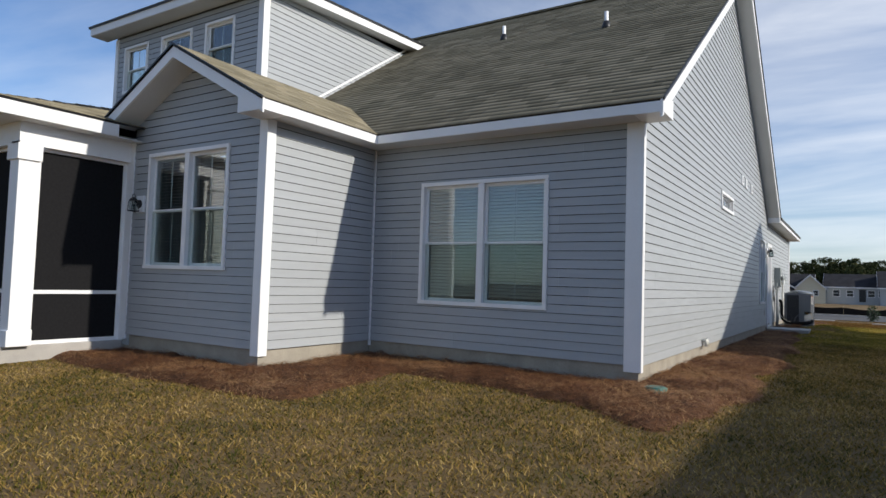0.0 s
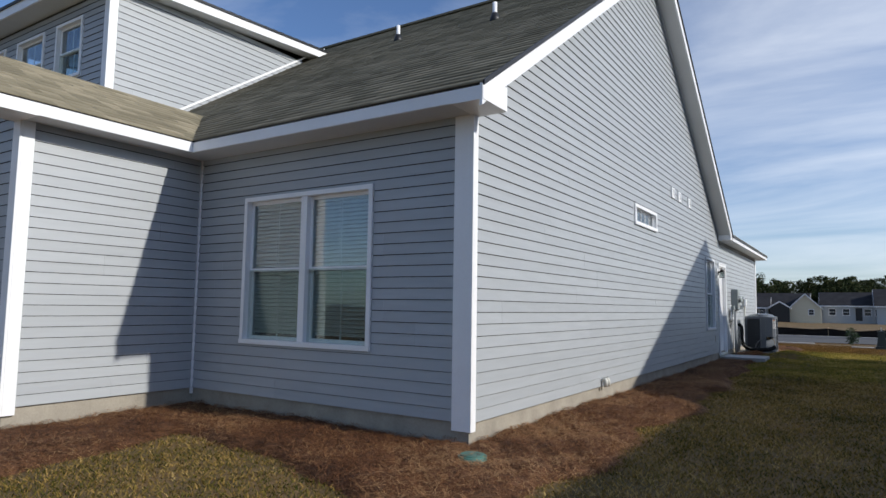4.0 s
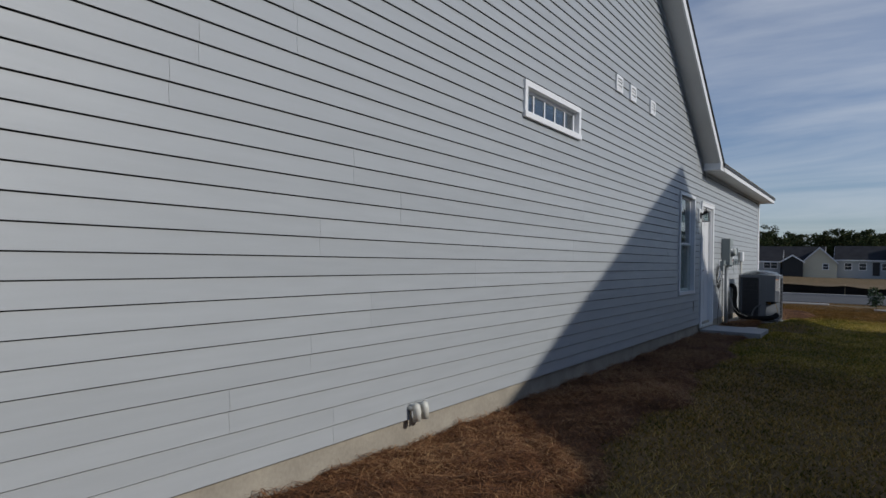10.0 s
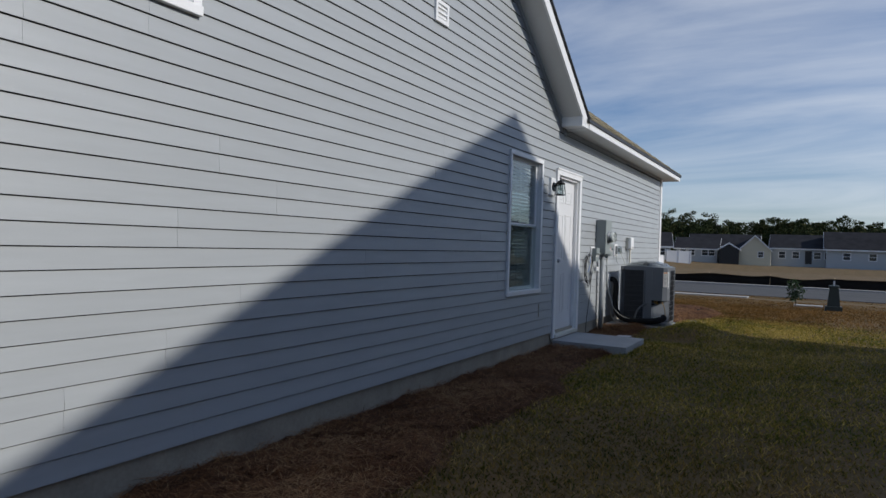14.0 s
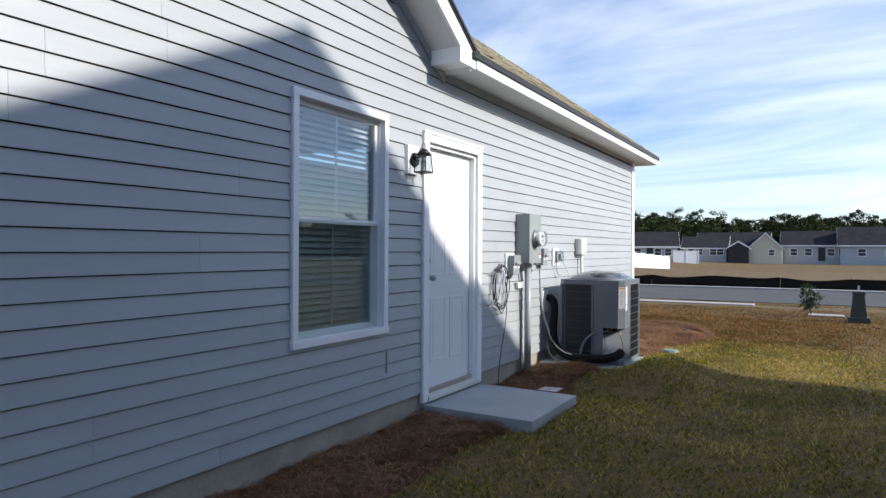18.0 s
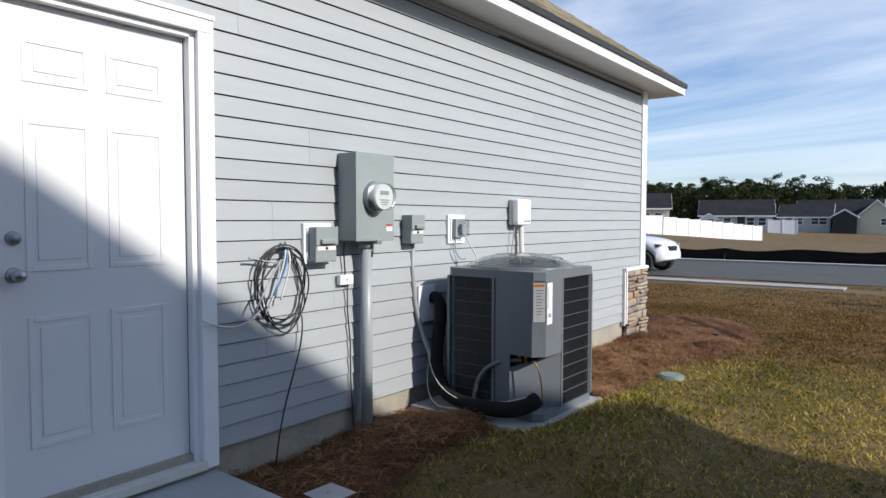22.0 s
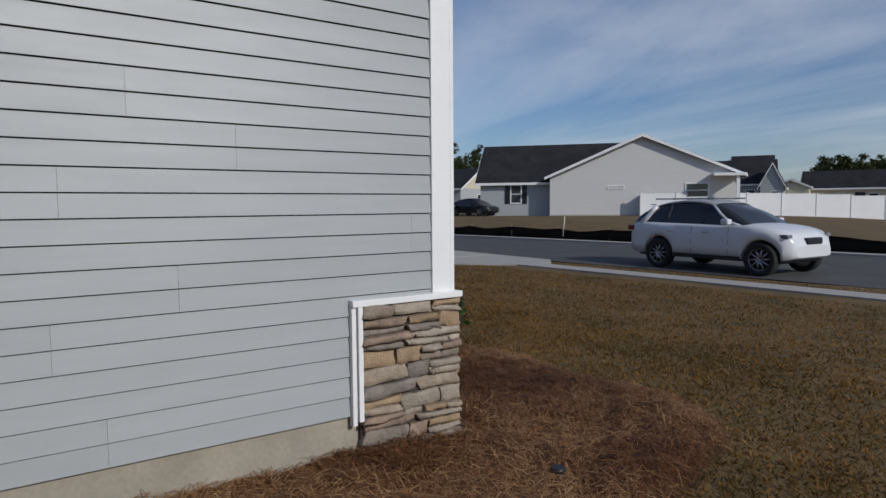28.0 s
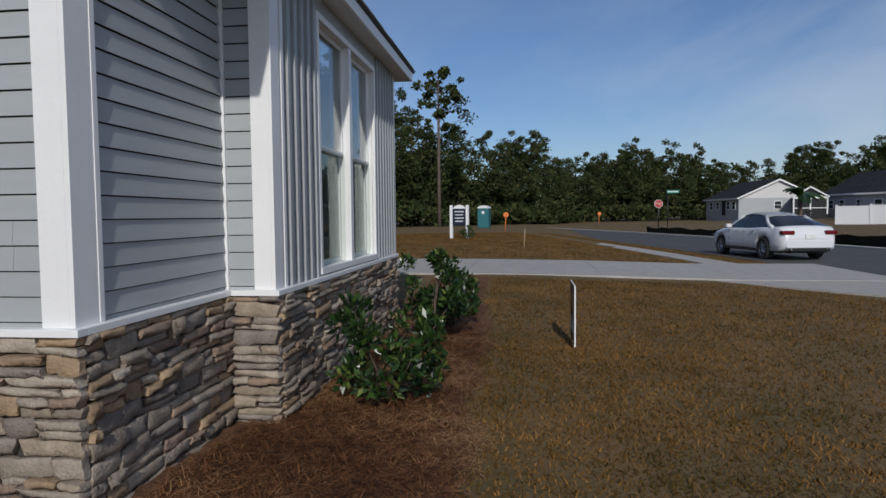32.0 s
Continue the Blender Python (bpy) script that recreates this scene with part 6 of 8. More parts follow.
def blades(n_per, x0, x1, y0, y1, seed, tall=(0.018, 0.05), wide=0.0032):
    rg = np.random.RandomState(seed)
    n = int(n_per * (x1 - x0) * (y1 - y0))
    x, y = rg.uniform(x0, x1, n) + rg.normal(0, 0.15, n), rg.uniform(y0, y1, n) + rg.normal(0, 0.55, n)
    _, s = bed_z(x, y)
    inb = (x < 2.1) & (y < 21.7) & (y > -4.1) & (x > -12.9)
    ok = (np.where(inb, s, 0) < 0.5 + 0.22 * rg.uniform(-1, 1, n)) & ~in_house(x, y) & ~paved(x, y)
    x, y = x[ok], y[ok]
    n = len(x)
    clump = 0.55 + 0.45 * np.sin(7.3 * x + 3 * np.sin(2.9 * y)) * np.sin(6.1 * y + 2 * np.sin(3.7 * x))
    h = rg.uniform(*tall, n) * (0.7 + 0.6 * clump)
    a, b = rg.uniform(0, 2 * np.pi, n), rg.uniform(0, 2 * np.pi, n)
    lean = rg.uniform(0.5, 2.1, n) * h
    z = ground_z(x, y) - 0.004
    w = wide * rg.uniform(0.6, 1.5, n)
    p = np.stack([x, y, z], -1)
    s_ = np.stack([np.cos(a), np.sin(a), np.zeros(n)], -1) * w[:, None]
    m = np.stack([np.cos(b) * lean * 0.4, np.sin(b) * lean * 0.4, h * 0.65], -1)
    t = np.stack([np.cos(b) * lean, np.sin(b) * lean, h], -1)
    v = np.stack([p - s_, p + s_, p + m + s_ * 0.7, p + m - s_ * 0.7, p + t], 1).reshape(-1, 3)
    i = (np.arange(n) * 5)[:, None]
    return v, np.concatenate([i + np.array([[0, 1, 2]]), i + np.array([[0, 2, 3]]), i + np.array([[3, 2, 4]])])


for nm, mat, lab, seed, fields in (
        ("lawn_grass", M_BLADE, "short dormant lawn grass, brown with green patches", 80,
         ((2300, -8, 2.6, -7.0, -0.5), (2400, 0.6, 3.2, -0.5, 9.0), (420, 2.6, 7.0, -6.0, 0.0), (420, 3.2, 7.0, 0.0, 9.0))),
        ("side_lawn_grass", M_SIDEBLADE, "short lawn grass beside the house, greener with straw-brown tips", 86,
         ((2400, 0.6, 3.2, 9.0, 16.0), (1500, 3.2, 4.2, 9.0, 18.0), (700, 4.2, 7.0, 9.0, 18.0), (2600, 0.2, 3.2, 16.0, 18.0))),
        ("front_lawn_grass", M_BROWNBLADE, "short dry brown lawn grass before the house", 90,
         ((2600, 0.2, 3.2, 18.0, 20.4), (900, 3.2, 7.0, 18.0, 26.0), (1600, 0.2, 3.2, 20.4, 23.0), (2200, -4.6, 0.2, 19.5, 22.6), (1200, -10.98, -4.6, 19.4, 23.0), (850, -10.98, 0.2, 22.6, 28.5), (800, 0.2, 3.2, 23.0, 29.0), (500, 3.2, 7.0, 26.0, 29.0), (300, -45, -15.8, 12, 28)))):
    gv, gf, off = [], [], 0
    for k, r in enumerate(fields):
        v, f = blades(*r, seed + k, wide=0.0042 if r[0] > 2000 else 0.0052, tall=(0.014, 0.036) if r[0] > 400 else (0.03, 0.07))
        gv.append(v)
        gf.append(f + off)
        off += len(v)
    tagged(soup(nm, np.concatenate(gv), np.concatenate(gf), mat), lab, kind="stuff")


# ---- shrubs and saplings ----
M_LEAF = island("shrub_leaves", [(0.0, (0.012, 0.030, 0.008)), (0.55, (0.025, 0.060, 0.014)), (0.85, (0.06, 0.115, 0.024)), (1.0, (0.19, 0.24, 0.06))], 0.30, 0.55, trans=0.25)
M_BARK = surf("grey_bark", (0.16, 0.12, 0.085), (0.09, 0.07, 0.05), 12, 70, 0.9, 0.6, dist=0.004)


def leaf_cloud(centres, per, size, seed, up=0.25):
    """Pointed leaves round a list of clump centres (x, y, z, radius)."""
    rg = np.random.RandomState(seed)
    cs = np.array(centres)
    k = np.repeat(np.arange(len(cs)), per)
    n = len(k)
    d = rg.normal(0, 1, (n, 3))
    d /= np.linalg.norm(d, axis=1)[:, None]
    r = cs[k, 3] * rg.uniform(0.35, 1.08, n) ** 0.6
    p = cs[k, :3] + d * r[:, None]
    ax = d * 0.6 + rg.normal(0, 0.6, (n, 3)) + np.array([0, 0, up])
    ax /= np.linalg.norm(ax, axis=1)[:, None]
    sd = np.cross(ax, rg.normal(0, 1, (n, 3)))
    sd /= np.linalg.norm(sd, axis=1)[:, None]
    nrm = np.cross(ax, sd)
    L = size * rg.uniform(0.6, 1.25, n)[:, None]
    w = L * 0.23
    v = np.stack([p, p + ax * L * 0.45 + sd * w + nrm * L * 0.04, p + ax * L, p + ax * L * 0.45 - sd * w + nrm * L * 0.04], 1).reshape(-1, 3)
    i = (np.arange(n) * 4)[:, None]
    return v, i + np.array([[0, 1, 2, 3]])


def shrub(x, y, h, r, seed, label, leaf=0.075):
    z0 = float(bed_z(np.array([x]), np.array([y]))[0][0]) if y < 21.5 and x < 2 else float(ground_z(x, y))
    rg = random.Random(seed)
    b = tagged(new("shrub"), label, "shrub", "front shrubs")
    b.location = (x, y, z0)
    cl = []
    for k in range(24):
        a, e = rg.uniform(0, 6.28), rg.uniform(0, 1)
        rr = r * (rg.uniform(0.1, 1) ** 0.55) * (0.70 + 0.50 * math.sin(math.pi * min(1, 0.30 + e * 0.7)))
        c = (rr * math.cos(a), rr * math.sin(a), h * (0.22 + 0.78 * e) * rg.uniform(0.85, 1.06))
        cl.append((*c, r * rg.uniform(0.15, 0.27)))
        if k % 2 == 0:
            bend = 0.35 + 0.2 * rg.random()
            part("stem", tube(bmesh.new(), [(0.03 * math.cos(a), 0.03 * math.sin(a), -0.03), (c[0] * bend, c[1] * bend, c[2] * 0.5), c, (c[0] * 1.12, c[1] * 1.12, c[2] + 0.06)], [0.009, 0.007, 0.004, 0.002], 5), M_BARK, b)
    v, f = leaf_cloud(cl, 62, leaf, seed, 0.45)
    soup("leaves", v, f, M_LEAF, b, "glossy dark green leaves")
    return b


shrub(-1.85, 19.72, 0.72, 0.40, 7, "glossy green shrub with open twigs by the stone base")
shrub(-3.85, 19.75, 0.86, 0.36, 8, "taller leafy green shrub by the front bay")
shrub(-4.9, 19.8, 0.66, 0.32, 10, "leafy green shrub by the front bay")


def sapling(x, y, h, seed, label, stake=False):
    z0 = float(ground_z(x, y))
    rg = random.Random(seed)
    b = tagged(new("sapling"), label, "tree")
    b.location = (x, y, z0)
    bm = tube(bmesh.new(), [(0, 0, -0.05), (0.01, 0.0, h * 0.3), (0.0, 0.02, h * 0.65), (0.01, 0.01, h)], [0.016, 0.013, 0.009, 0.004], 7)
    cl = []
    for k in range(12):
        a, e = rg.uniform(0, 6.28), rg.uniform(0.35, 1)
        c = (0.2 * math.cos(a) * rg.uniform(0.4, 1), 0.2 * math.sin(a) * rg.uniform(0.4, 1), h * e)
        cl.append((*c, 0.11))
        tube(bm, [(0, 0, h * e * 0.8), c], [0.006, 0.002], 5)
    part("trunk", bm, M_BARK, b)
    v, f = leaf_cloud(cl, 45, 0.085, seed)
    soup("leaves", v, f, M_LEAF, b)
    return b


sapling(2.66, 25.2, 0.72, 3, "young leafy sapling in the front lawn")
stk = tagged(new("lawn_stake"), "thin leaning wooden stake in the brown lawn", "stake")
part("post", tube(bmesh.new(), [(-22.7, 20.7, -0.05), (-22.66, 20.75, 0.88)], 0.018, 6), M_WOOD, stk)
shrub(-32.6, 17.6, 0.75, 0.35, 11, "small dark shrub beside the white post sign")

M_PED = surf("dark_green_pedestal", (0.035, 0.05, 0.048), (0.05, 0.066, 0.062), 6, 60, 0.5, 0.1)
px, py = 3.56, 23.6
pz = float(ground_z(px, py))
pd = tagged(new("utility_pedestal"), "dark utility pedestal with a wide foot on the lawn", "utility box")
part("foot", prism(bmesh.new(), [(px - 0.21, pz - 0.05), (px + 0.21, pz - 0.05), (px + 0.19, pz + 0.13), (px - 0.19, pz + 0.13)], 1, py - 0.2, py + 0.2), M_PED, pd)
part("post", prism(bmesh.new(), [(px - 0.15, pz + 0.12), (px + 0.15, pz + 0.12), (px + 0.10, pz + 0.62), (px - 0.10, pz + 0.62)], 1, py - 0.12, py + 0.12), M_PED, pd)
part("cap", boxed(px - 0.12, py - 0.14, pz + 0.60, px + 0.12, py + 0.14, pz + 0.68, bevel=0.02), M_PED, pd)
part("marker_tag", boxed(px - 0.02, py - 0.012, pz + 0.66, px + 0.02, py + 0.0, pz + 0.80), M_PAPER, pd, "pale marker tag")
tagged(part("lid_slab", boxed(px - 0.95, py + 1.5, -0.2, px - 0.2, py + 1.95, float(ground_z(px, py + 1.7)) + 0.05, bevel=0.01), M_CONC), "small pale concrete utility lid in the lawn", "utility lid")

# ---- SOLD sign ----
M_SIGNBLUE = surf("dark_navy_sign", (0.012, 0.018, 0.04), (0.02, 0.026, 0.05), 5, 60, 0.4, 0.0)
sg = tagged(new("yard_sign"), "small dark yard sign reading SOLD on thin wire stakes", "sign")
sg.matrix_basis = pose(-4.2, 21.18, float(ground_z(-4.2, 21.18)), 0, 0, -0.5)
part("panel", boxed(-0.305, -0.005, 0.04, 0.305, 0.005, 0.63, bevel=0.002), M_SIGNBLUE, sg)
part("edge_strip", boxed(0.305, -0.007, 0.035, 0.313, 0.007, 0.635), M_WHITE, sg, "white sheet edge")
part("edge_strip", boxed(-0.305, -0.0055, 0.63, 0.305, 0.0055, 0.636), M_WHITE, sg, "white sheet edge")
for x in (-0.2, 0.2):
    part("stake", cyl(bmesh.new(), (x, 0, -0.15), (x, 0, 0.06), 0.004, None, 6), M_BLACKM, sg, "thin wire stake")


def letters(text, size, m, material, parent, name="lettering"):
    cu = bpy.data.curves.new(name, "FONT")
    cu.body, cu.size, cu.align_x, cu.align_y, cu.extrude = text, size, "CENTER", "CENTER", 0.0012
    tmp = new(name, cu)
    dg = bpy.context.evaluated_depsgraph_get()
    me = bpy.data.meshes.new_from_object(tmp.evaluated_get(dg))
    bpy.data.objects.remove(tmp)
    me.transform(m)
    return link(name, me, material, parent, "white lettering " + text)


letters("SOLD", 0.20, pose(0, -0.0075, 0.20, 90, 0, 0), M_PAPER, sg)
part("printed_disc", cyl(bmesh.new(), (0, -0.007, 0.46), (0, -0.0055, 0.46), 0.085, None, 24), M_BRASS, sg, "gold printed disc")

# ---- silt fence ----
M_SILT = surf("black_silt_fabric", (0.012, 0.012, 0.012), (0.028, 0.027, 0.026), 3, 60, 0.85, 0.5, dist=0.01)
sf = tagged(new("silt_fence"), "sagging black silt fence on wooden stakes along the lot", "fence")
rg = random.Random(17)
bm, prev = bmesh.new(), None
for k in range(190):
    x = -48 + k * 0.36
    y = float(street(x, 8.4)) + 0.05 * math.sin(1.3 * k)
    z = float(ground_z(x, y))
    sag = 0.14 * abs(math.sin(math.pi * (x + 48) / 2.6)) * (0.6 + 0.4 * math.sin(0.37 * k))
    row = [bm.verts.new((x, y + o, z + q)) for o, q in ((0.10, -0.05), (0.02, 0.14), (-0.04 * math.sin(k), 0.30 - sag * 0.5), (0.0, 0.50 - sag))]
    if prev:
        for i in range(3):
            bm.faces.new((prev[i], row[i], row[i + 1], prev[i + 1])).smooth = True
    prev = row
bmesh.ops.solidify(bm, geom=bm.faces[:], thickness=0.006)
part("fabric", bm, M_SILT, sf, "black sagging fabric")
for k in range(27):
    x = -48 + 2.6 * k
    y = float(street(x, 8.42))
    z = float(ground_z(x, y))
    t = rg.uniform(-0.05, 0.05)
    part("stake", tube(bmesh.new(), [(x, y + 0.03, z - 0.2), (x + t, y + 0.03, z + 0.56)], 0.016, 4), M_WOOD, sf, "wooden stake")
st = tagged(new("survey_stake"), "leaning pale survey stake by the silt fence", "stake")
part("stake", tube(bmesh.new(), [(-16.2, float(street(-16.2, 8.1)), 0.1), (-16.1, float(street(-16.2, 8.1)), 0.95)], 0.025, 4), M_CREAMPVC, st)


# ---- neighbouring house on the sunny side: it throws the long shadow ----
def neighbour():
    D, ze = 7.0, 3.42
    apex_y, apex_z, y1, y3 = 11.5, 6.90, 4.33, 16.2
    nbh = tagged(new("neighbour_house"), "grey sided one-storey house next door with a dark gable roof", "house")
    part("wall", boxed(D + 0.3, -8.0, -0.2, 17.0, y3 - 0.3, ze), M_SIDING, nbh, "grey sided walls")
    part("gable_wall", prism(bmesh.new(), [(y1 + 0.5, ze - 0.1), (y3 - 0.5, ze - 0.1), (apex_y, apex_z - 0.35)], 0, D + 0.3, D + 0.5), M_SIDING, nbh)
    part("cross_roof", prism(bmesh.new(), [(y1, ze), (apex_y, apex_z), (y3, ze), (y3, ze - 0.15), (apex_y, apex_z - 0.2), (y1, ze - 0.15)], 0, D, 12.0), M_DARKSHINGLE, nbh, "dark shingled cross gable")
    part("main_roof", prism(bmesh.new(), [(D, ze), (12.0, ze + 2.4), (17.3, ze), (17.3, ze - 0.15), (D, ze - 0.15)], 1, -8.3, y3), M_DARKSHINGLE, nbh, "dark shingled roof")
    part("fascia", boxed(D - 0.02, -8.3, ze - 0.2, D, y1, ze - 0.01), M_WHITE, nbh)
    w = Wall("x", D + 0.3, -1)
    for s in (-4.0, 1.5, 8.0, 13.5):
        fr = bmesh.new()
        sash(fr, w, s - 0.5, s + 0.5, 0.0, 0.03, 1.0, 2.6, 0.06)
        wn_ = part("window", fr, M_WHITE, nbh, "white framed window")
        part("pane", w.boxed(s - 0.45, s + 0.45, 0.004, 0.008, 1.05, 2.55), M_GLASS, wn_)
    return nbh


neighbour()

# ---- houses across the street ----
M_BEIGE = surf("beige_siding", (0.68, 0.665, 0.65), (0.63, 0.615, 0.60), 1.0, 40, 0.6, 0.1, stretch=(1, 1, 12))
M_CREAM = surf("cream_siding", (0.66, 0.60, 0.44), (0.62, 0.56, 0.41), 1.0, 40, 0.6, 0.1, stretch=(1, 1, 12))
M_PALEBLUE = surf("pale_grey_siding", (0.44, 0.46, 0.47), (0.40, 0.42, 0.43), 1.0, 40, 0.6, 0.1, stretch=(1, 1, 12))
M_VINYL = surf("white_vinyl", (0.78, 0.78, 0.78), (0.74, 0.74, 0.75), 1.0, 30, 0.4, 0.05)
M_PANE = surf("dark_window_pane", (0.03, 0.035, 0.04), (0.05, 0.055, 0.06), 2, 10, 0.08, 0.0, spec=0.8)


def far_window(house, w, s, z0, wide, high, shutters=False):
    fr = bmesh.new()
    sash(fr, w, s - wide / 2, s + wide / 2, 0.0, 0.05, z0, z0 + high, 0.09)
    w.box(fr, s - wide / 2 + 0.09, s + wide / 2 - 0.09, 0.0, 0.04, z0 + high / 2 - 0.03, z0 + high / 2 + 0.03)
    win = part("window", fr, M_WHITE, house, "white framed window")
    part("pane", w.boxed(s - wide / 2 + 0.05, s + wide / 2 - 0.05, 0.005, 0.02, z0 + 0.05, z0 + high - 0.05), M_PANE, win)
    if shutters:
        for sg_ in (-1, 1):
            part("shutter", w.boxed(s + sg_ * (wide / 2 + 0.24) - 0.2, s + sg_ * (wide / 2 + 0.24) + 0.2, 0.0, 0.05, z0, z0 + high), M_BLACK, win, "black shutter")


def gable_block(house, x0, x1, y0, y1, eave, ridge, wall_m, roof_m, gable_m=None, over=0.4, along="x"):
    """Walls and a gable roof; the ridge runs along x or y, in the house's own axes."""
    part("wall", boxed(x0, y0, -1.4, x1, y1, eave), wall_m, house)
    mx, my = (x0 + x1) / 2, (y0 + y1) / 2
    if along == "x":
        k = (ridge - eave) / ((y1 - y0) / 2)
        tri = [(y0, eave), (y1, eave), (my, ridge)]
        roofp = [(y0 - over, eave - over * k), (my, ridge), (y1 + over, eave - over * k), (y1 + over, eave - over * k + 0.22), (my, ridge + 0.25), (y0 - over, eave - over * k + 0.22)]
        axis, a, b = 0, x0, x1
    else:
        k = (ridge - eave) / ((x1 - x0) / 2)
        tri = [(x0, eave), (x1, eave), (mx, ridge)]
        roofp = [(x0 - over, eave - over * k), (mx, ridge), (x1 + over, eave - over * k), (x1 + over, eave - over * k + 0.22), (mx, ridge + 0.25), (x0 - over, eave - over * k + 0.22)]
        axis, a, b = 1, y0, y1
    part("gable", prism(bmesh.new(), tri, axis, a + 0.01, b - 0.01), gable_m or wall_m, house)
    rf = part("roof", prism(bmesh.new(), roofp, axis, a - over, b + over), roof_m, house, "dark shingled roof")
    for e in (a - over - 0.03, b + over):
        bm = bmesh.new()
        lo = roofp[:3]
        prism(bm, [lo[0], lo[1], (lo[1][0], lo[1][1] + 0.24), (lo[0][0], lo[0][1] + 0.2)], axis, e, e + 0.03)
        prism(bm, [lo[1], lo[2], (lo[2][0], lo[2][1] + 0.2), (lo[1][0], lo[1][1] + 0.24)], axis, e, e + 0.03)
        part("rake_trim", bm, M_WHITE, rf, "white rake trim")
    for p in (roofp[0], roofp[2]):
        bm = bmesh.new()
        if axis == 0:
            box(bm, a - over, p[0] - 0.03, p[1], b + over, p[0] + 0.03, p[1] + 0.2)
        else:
            box(bm, p[0] - 0.03, a - over, p[1], p[0] + 0.03, b + over, p[1] + 0.2)
        part("eave_trim", bm, M_WHITE, rf, "white eave trim")


def far_house(label, x, y, z, yaw):
    h = tagged(new("house"), label, "house", "houses across the street")
    h.matrix_basis = pose(x, y, z, 0, 0, yaw)
    return h


# the wide beige gable: front faces the walk
h = far_house("beige sided house with a broad gable and a black-shuttered wing", -29.1, 57.1, 0.62, math.degrees(math.atan2(9.18, 10.64)))
gable_block(h, -7.0, 7.0, 0.0, 15.0, 2.95, 5.95, M_BEIGE, M_DARKSHINGLE, along="y")
gable_block(h, -12.9, -1.5, 1.2, 8.6, 2.75, 5.75, M_PALEBLUE, M_DARKSHINGLE, along="x")
f = Wall("y", 0.0, -1)
far_window(h, f, -1.9, 1.95, 1.3, 0.32)
far_window(h, f, 4.0, 1.25, 1.7, 1.15)
far_window(h, Wall("y", 1.2, -1), -9.9, 0.9, 0.95, 1.6, True)
part("porch_post", boxed(6.55, -1.2, -0.3, 6.75, -1.0, 2.9), M_WHITE, h, "white porch post")
part("porch_roof", boxed(5.0, -1.4, 2.85, 7.2, 0.0, 3.05), M_WHITE, h)
part("foundation", boxed(-7.02, -0.03, -0.6, 7.02, 0.0, 0.0), M_CONC, h)
# houses behind the white fence
for lab, x, y, z, yaw, w_, d_, ev, rd, wm, gm in (
        ("grey house with a dark roof behind the white fence", -41.6, 90.5, 1.1, 30, 8.2, 8.0, 2.6, 5.3, M_PALEBLUE, M_PALEBLUE),
        ("grey house with a tall dark roof", -46.0, 101.8, 1.1, 30, 4.6, 9.0, 4.0, 6.6, M_PALEBLUE, M_PALEBLUE),
        ("cream house with a low dark roof", -35.8, 108.0, 0.7, 22, 11, 7, 2.6, 4.7, M_CREAM, M_CREAM),
        ("pale house with a dark roof and small porch", -21.6, 113.0, 0.0, 14, 9.4, 7.4, 2.2, 4.3, M_PALEBLUE, M_CREAM),
        ("pale house with a low dark roof", -13.6, 122.0, 0.1, 4, 6.5, 7, 1.9, 3.6, M_PALEBLUE, M_PALEBLUE),
        ("pale house with a dark roof and a cream gable end", -9.6, 124.0, 0.1, 2, 10.5, 8, 2.1, 4.3, M_PALEBLUE, M_CREAM),
        ("pale house with a long dark roof", 2.4, 127.0, 0.1, 0, 9.5, 8, 2.4, 4.5, M_PALEBLUE, M_PALEBLUE),
        ("pale house with a dark roof and dark porch", 13.5, 125.0, 0.1, 0, 16, 9, 2.4, 5.0, M_PALEBLUE, M_CREAM),
        ("pale house with a dark roof", 36.0, 118.0, 0.1, -4, 16, 10, 2.4, 5.0, M_PALEBLUE, M_CREAM),
        ("beige house with a sunlit gable end", -96.8, 55.2, 1.15, 8, 10.5, 11, 2.3, 4.7, M_PALEBLUE, M_BEIGE),
        ("white gabled house with a dark roof", -90.0, 69.4, 1.15, 8, 11, 11, 2.7, 5.6, M_PALEBLUE, M_BEIGE),
        ("pale house with a dark roof and a cream gable", -68.6, 64.2, 0.9, 20, 14, 8.5, 2.6, 5.0, M_PALEBLUE, M_CREAM)):
    h = far_house(lab, x, y, z, yaw)
    gable_block(h, -w_ / 2, w_ / 2, -d_ / 2, d_ / 2, ev, rd, wm, M_DARKSHINGLE, gm)
    fw = Wall("y", -d_ / 2, -1)
    for s in (-0.33, -0.12, 0.2, 0.36):
        far_window(h, fw, s * w_, 0.7, 1.1, 1.2)
    far_window(h, Wall("x", w_ / 2, 1), 0.0, 0.7, 1.1, 1.2)
    if ev < 2.65 and w_ > 9:
        part("porch_recess", boxed(0.02 * w_, -d_ / 2 - 0.06, -0.1, 0.12 * w_, -d_ / 2 + 0.02, 2.0), M_BLACK, h, "dark screened porch")
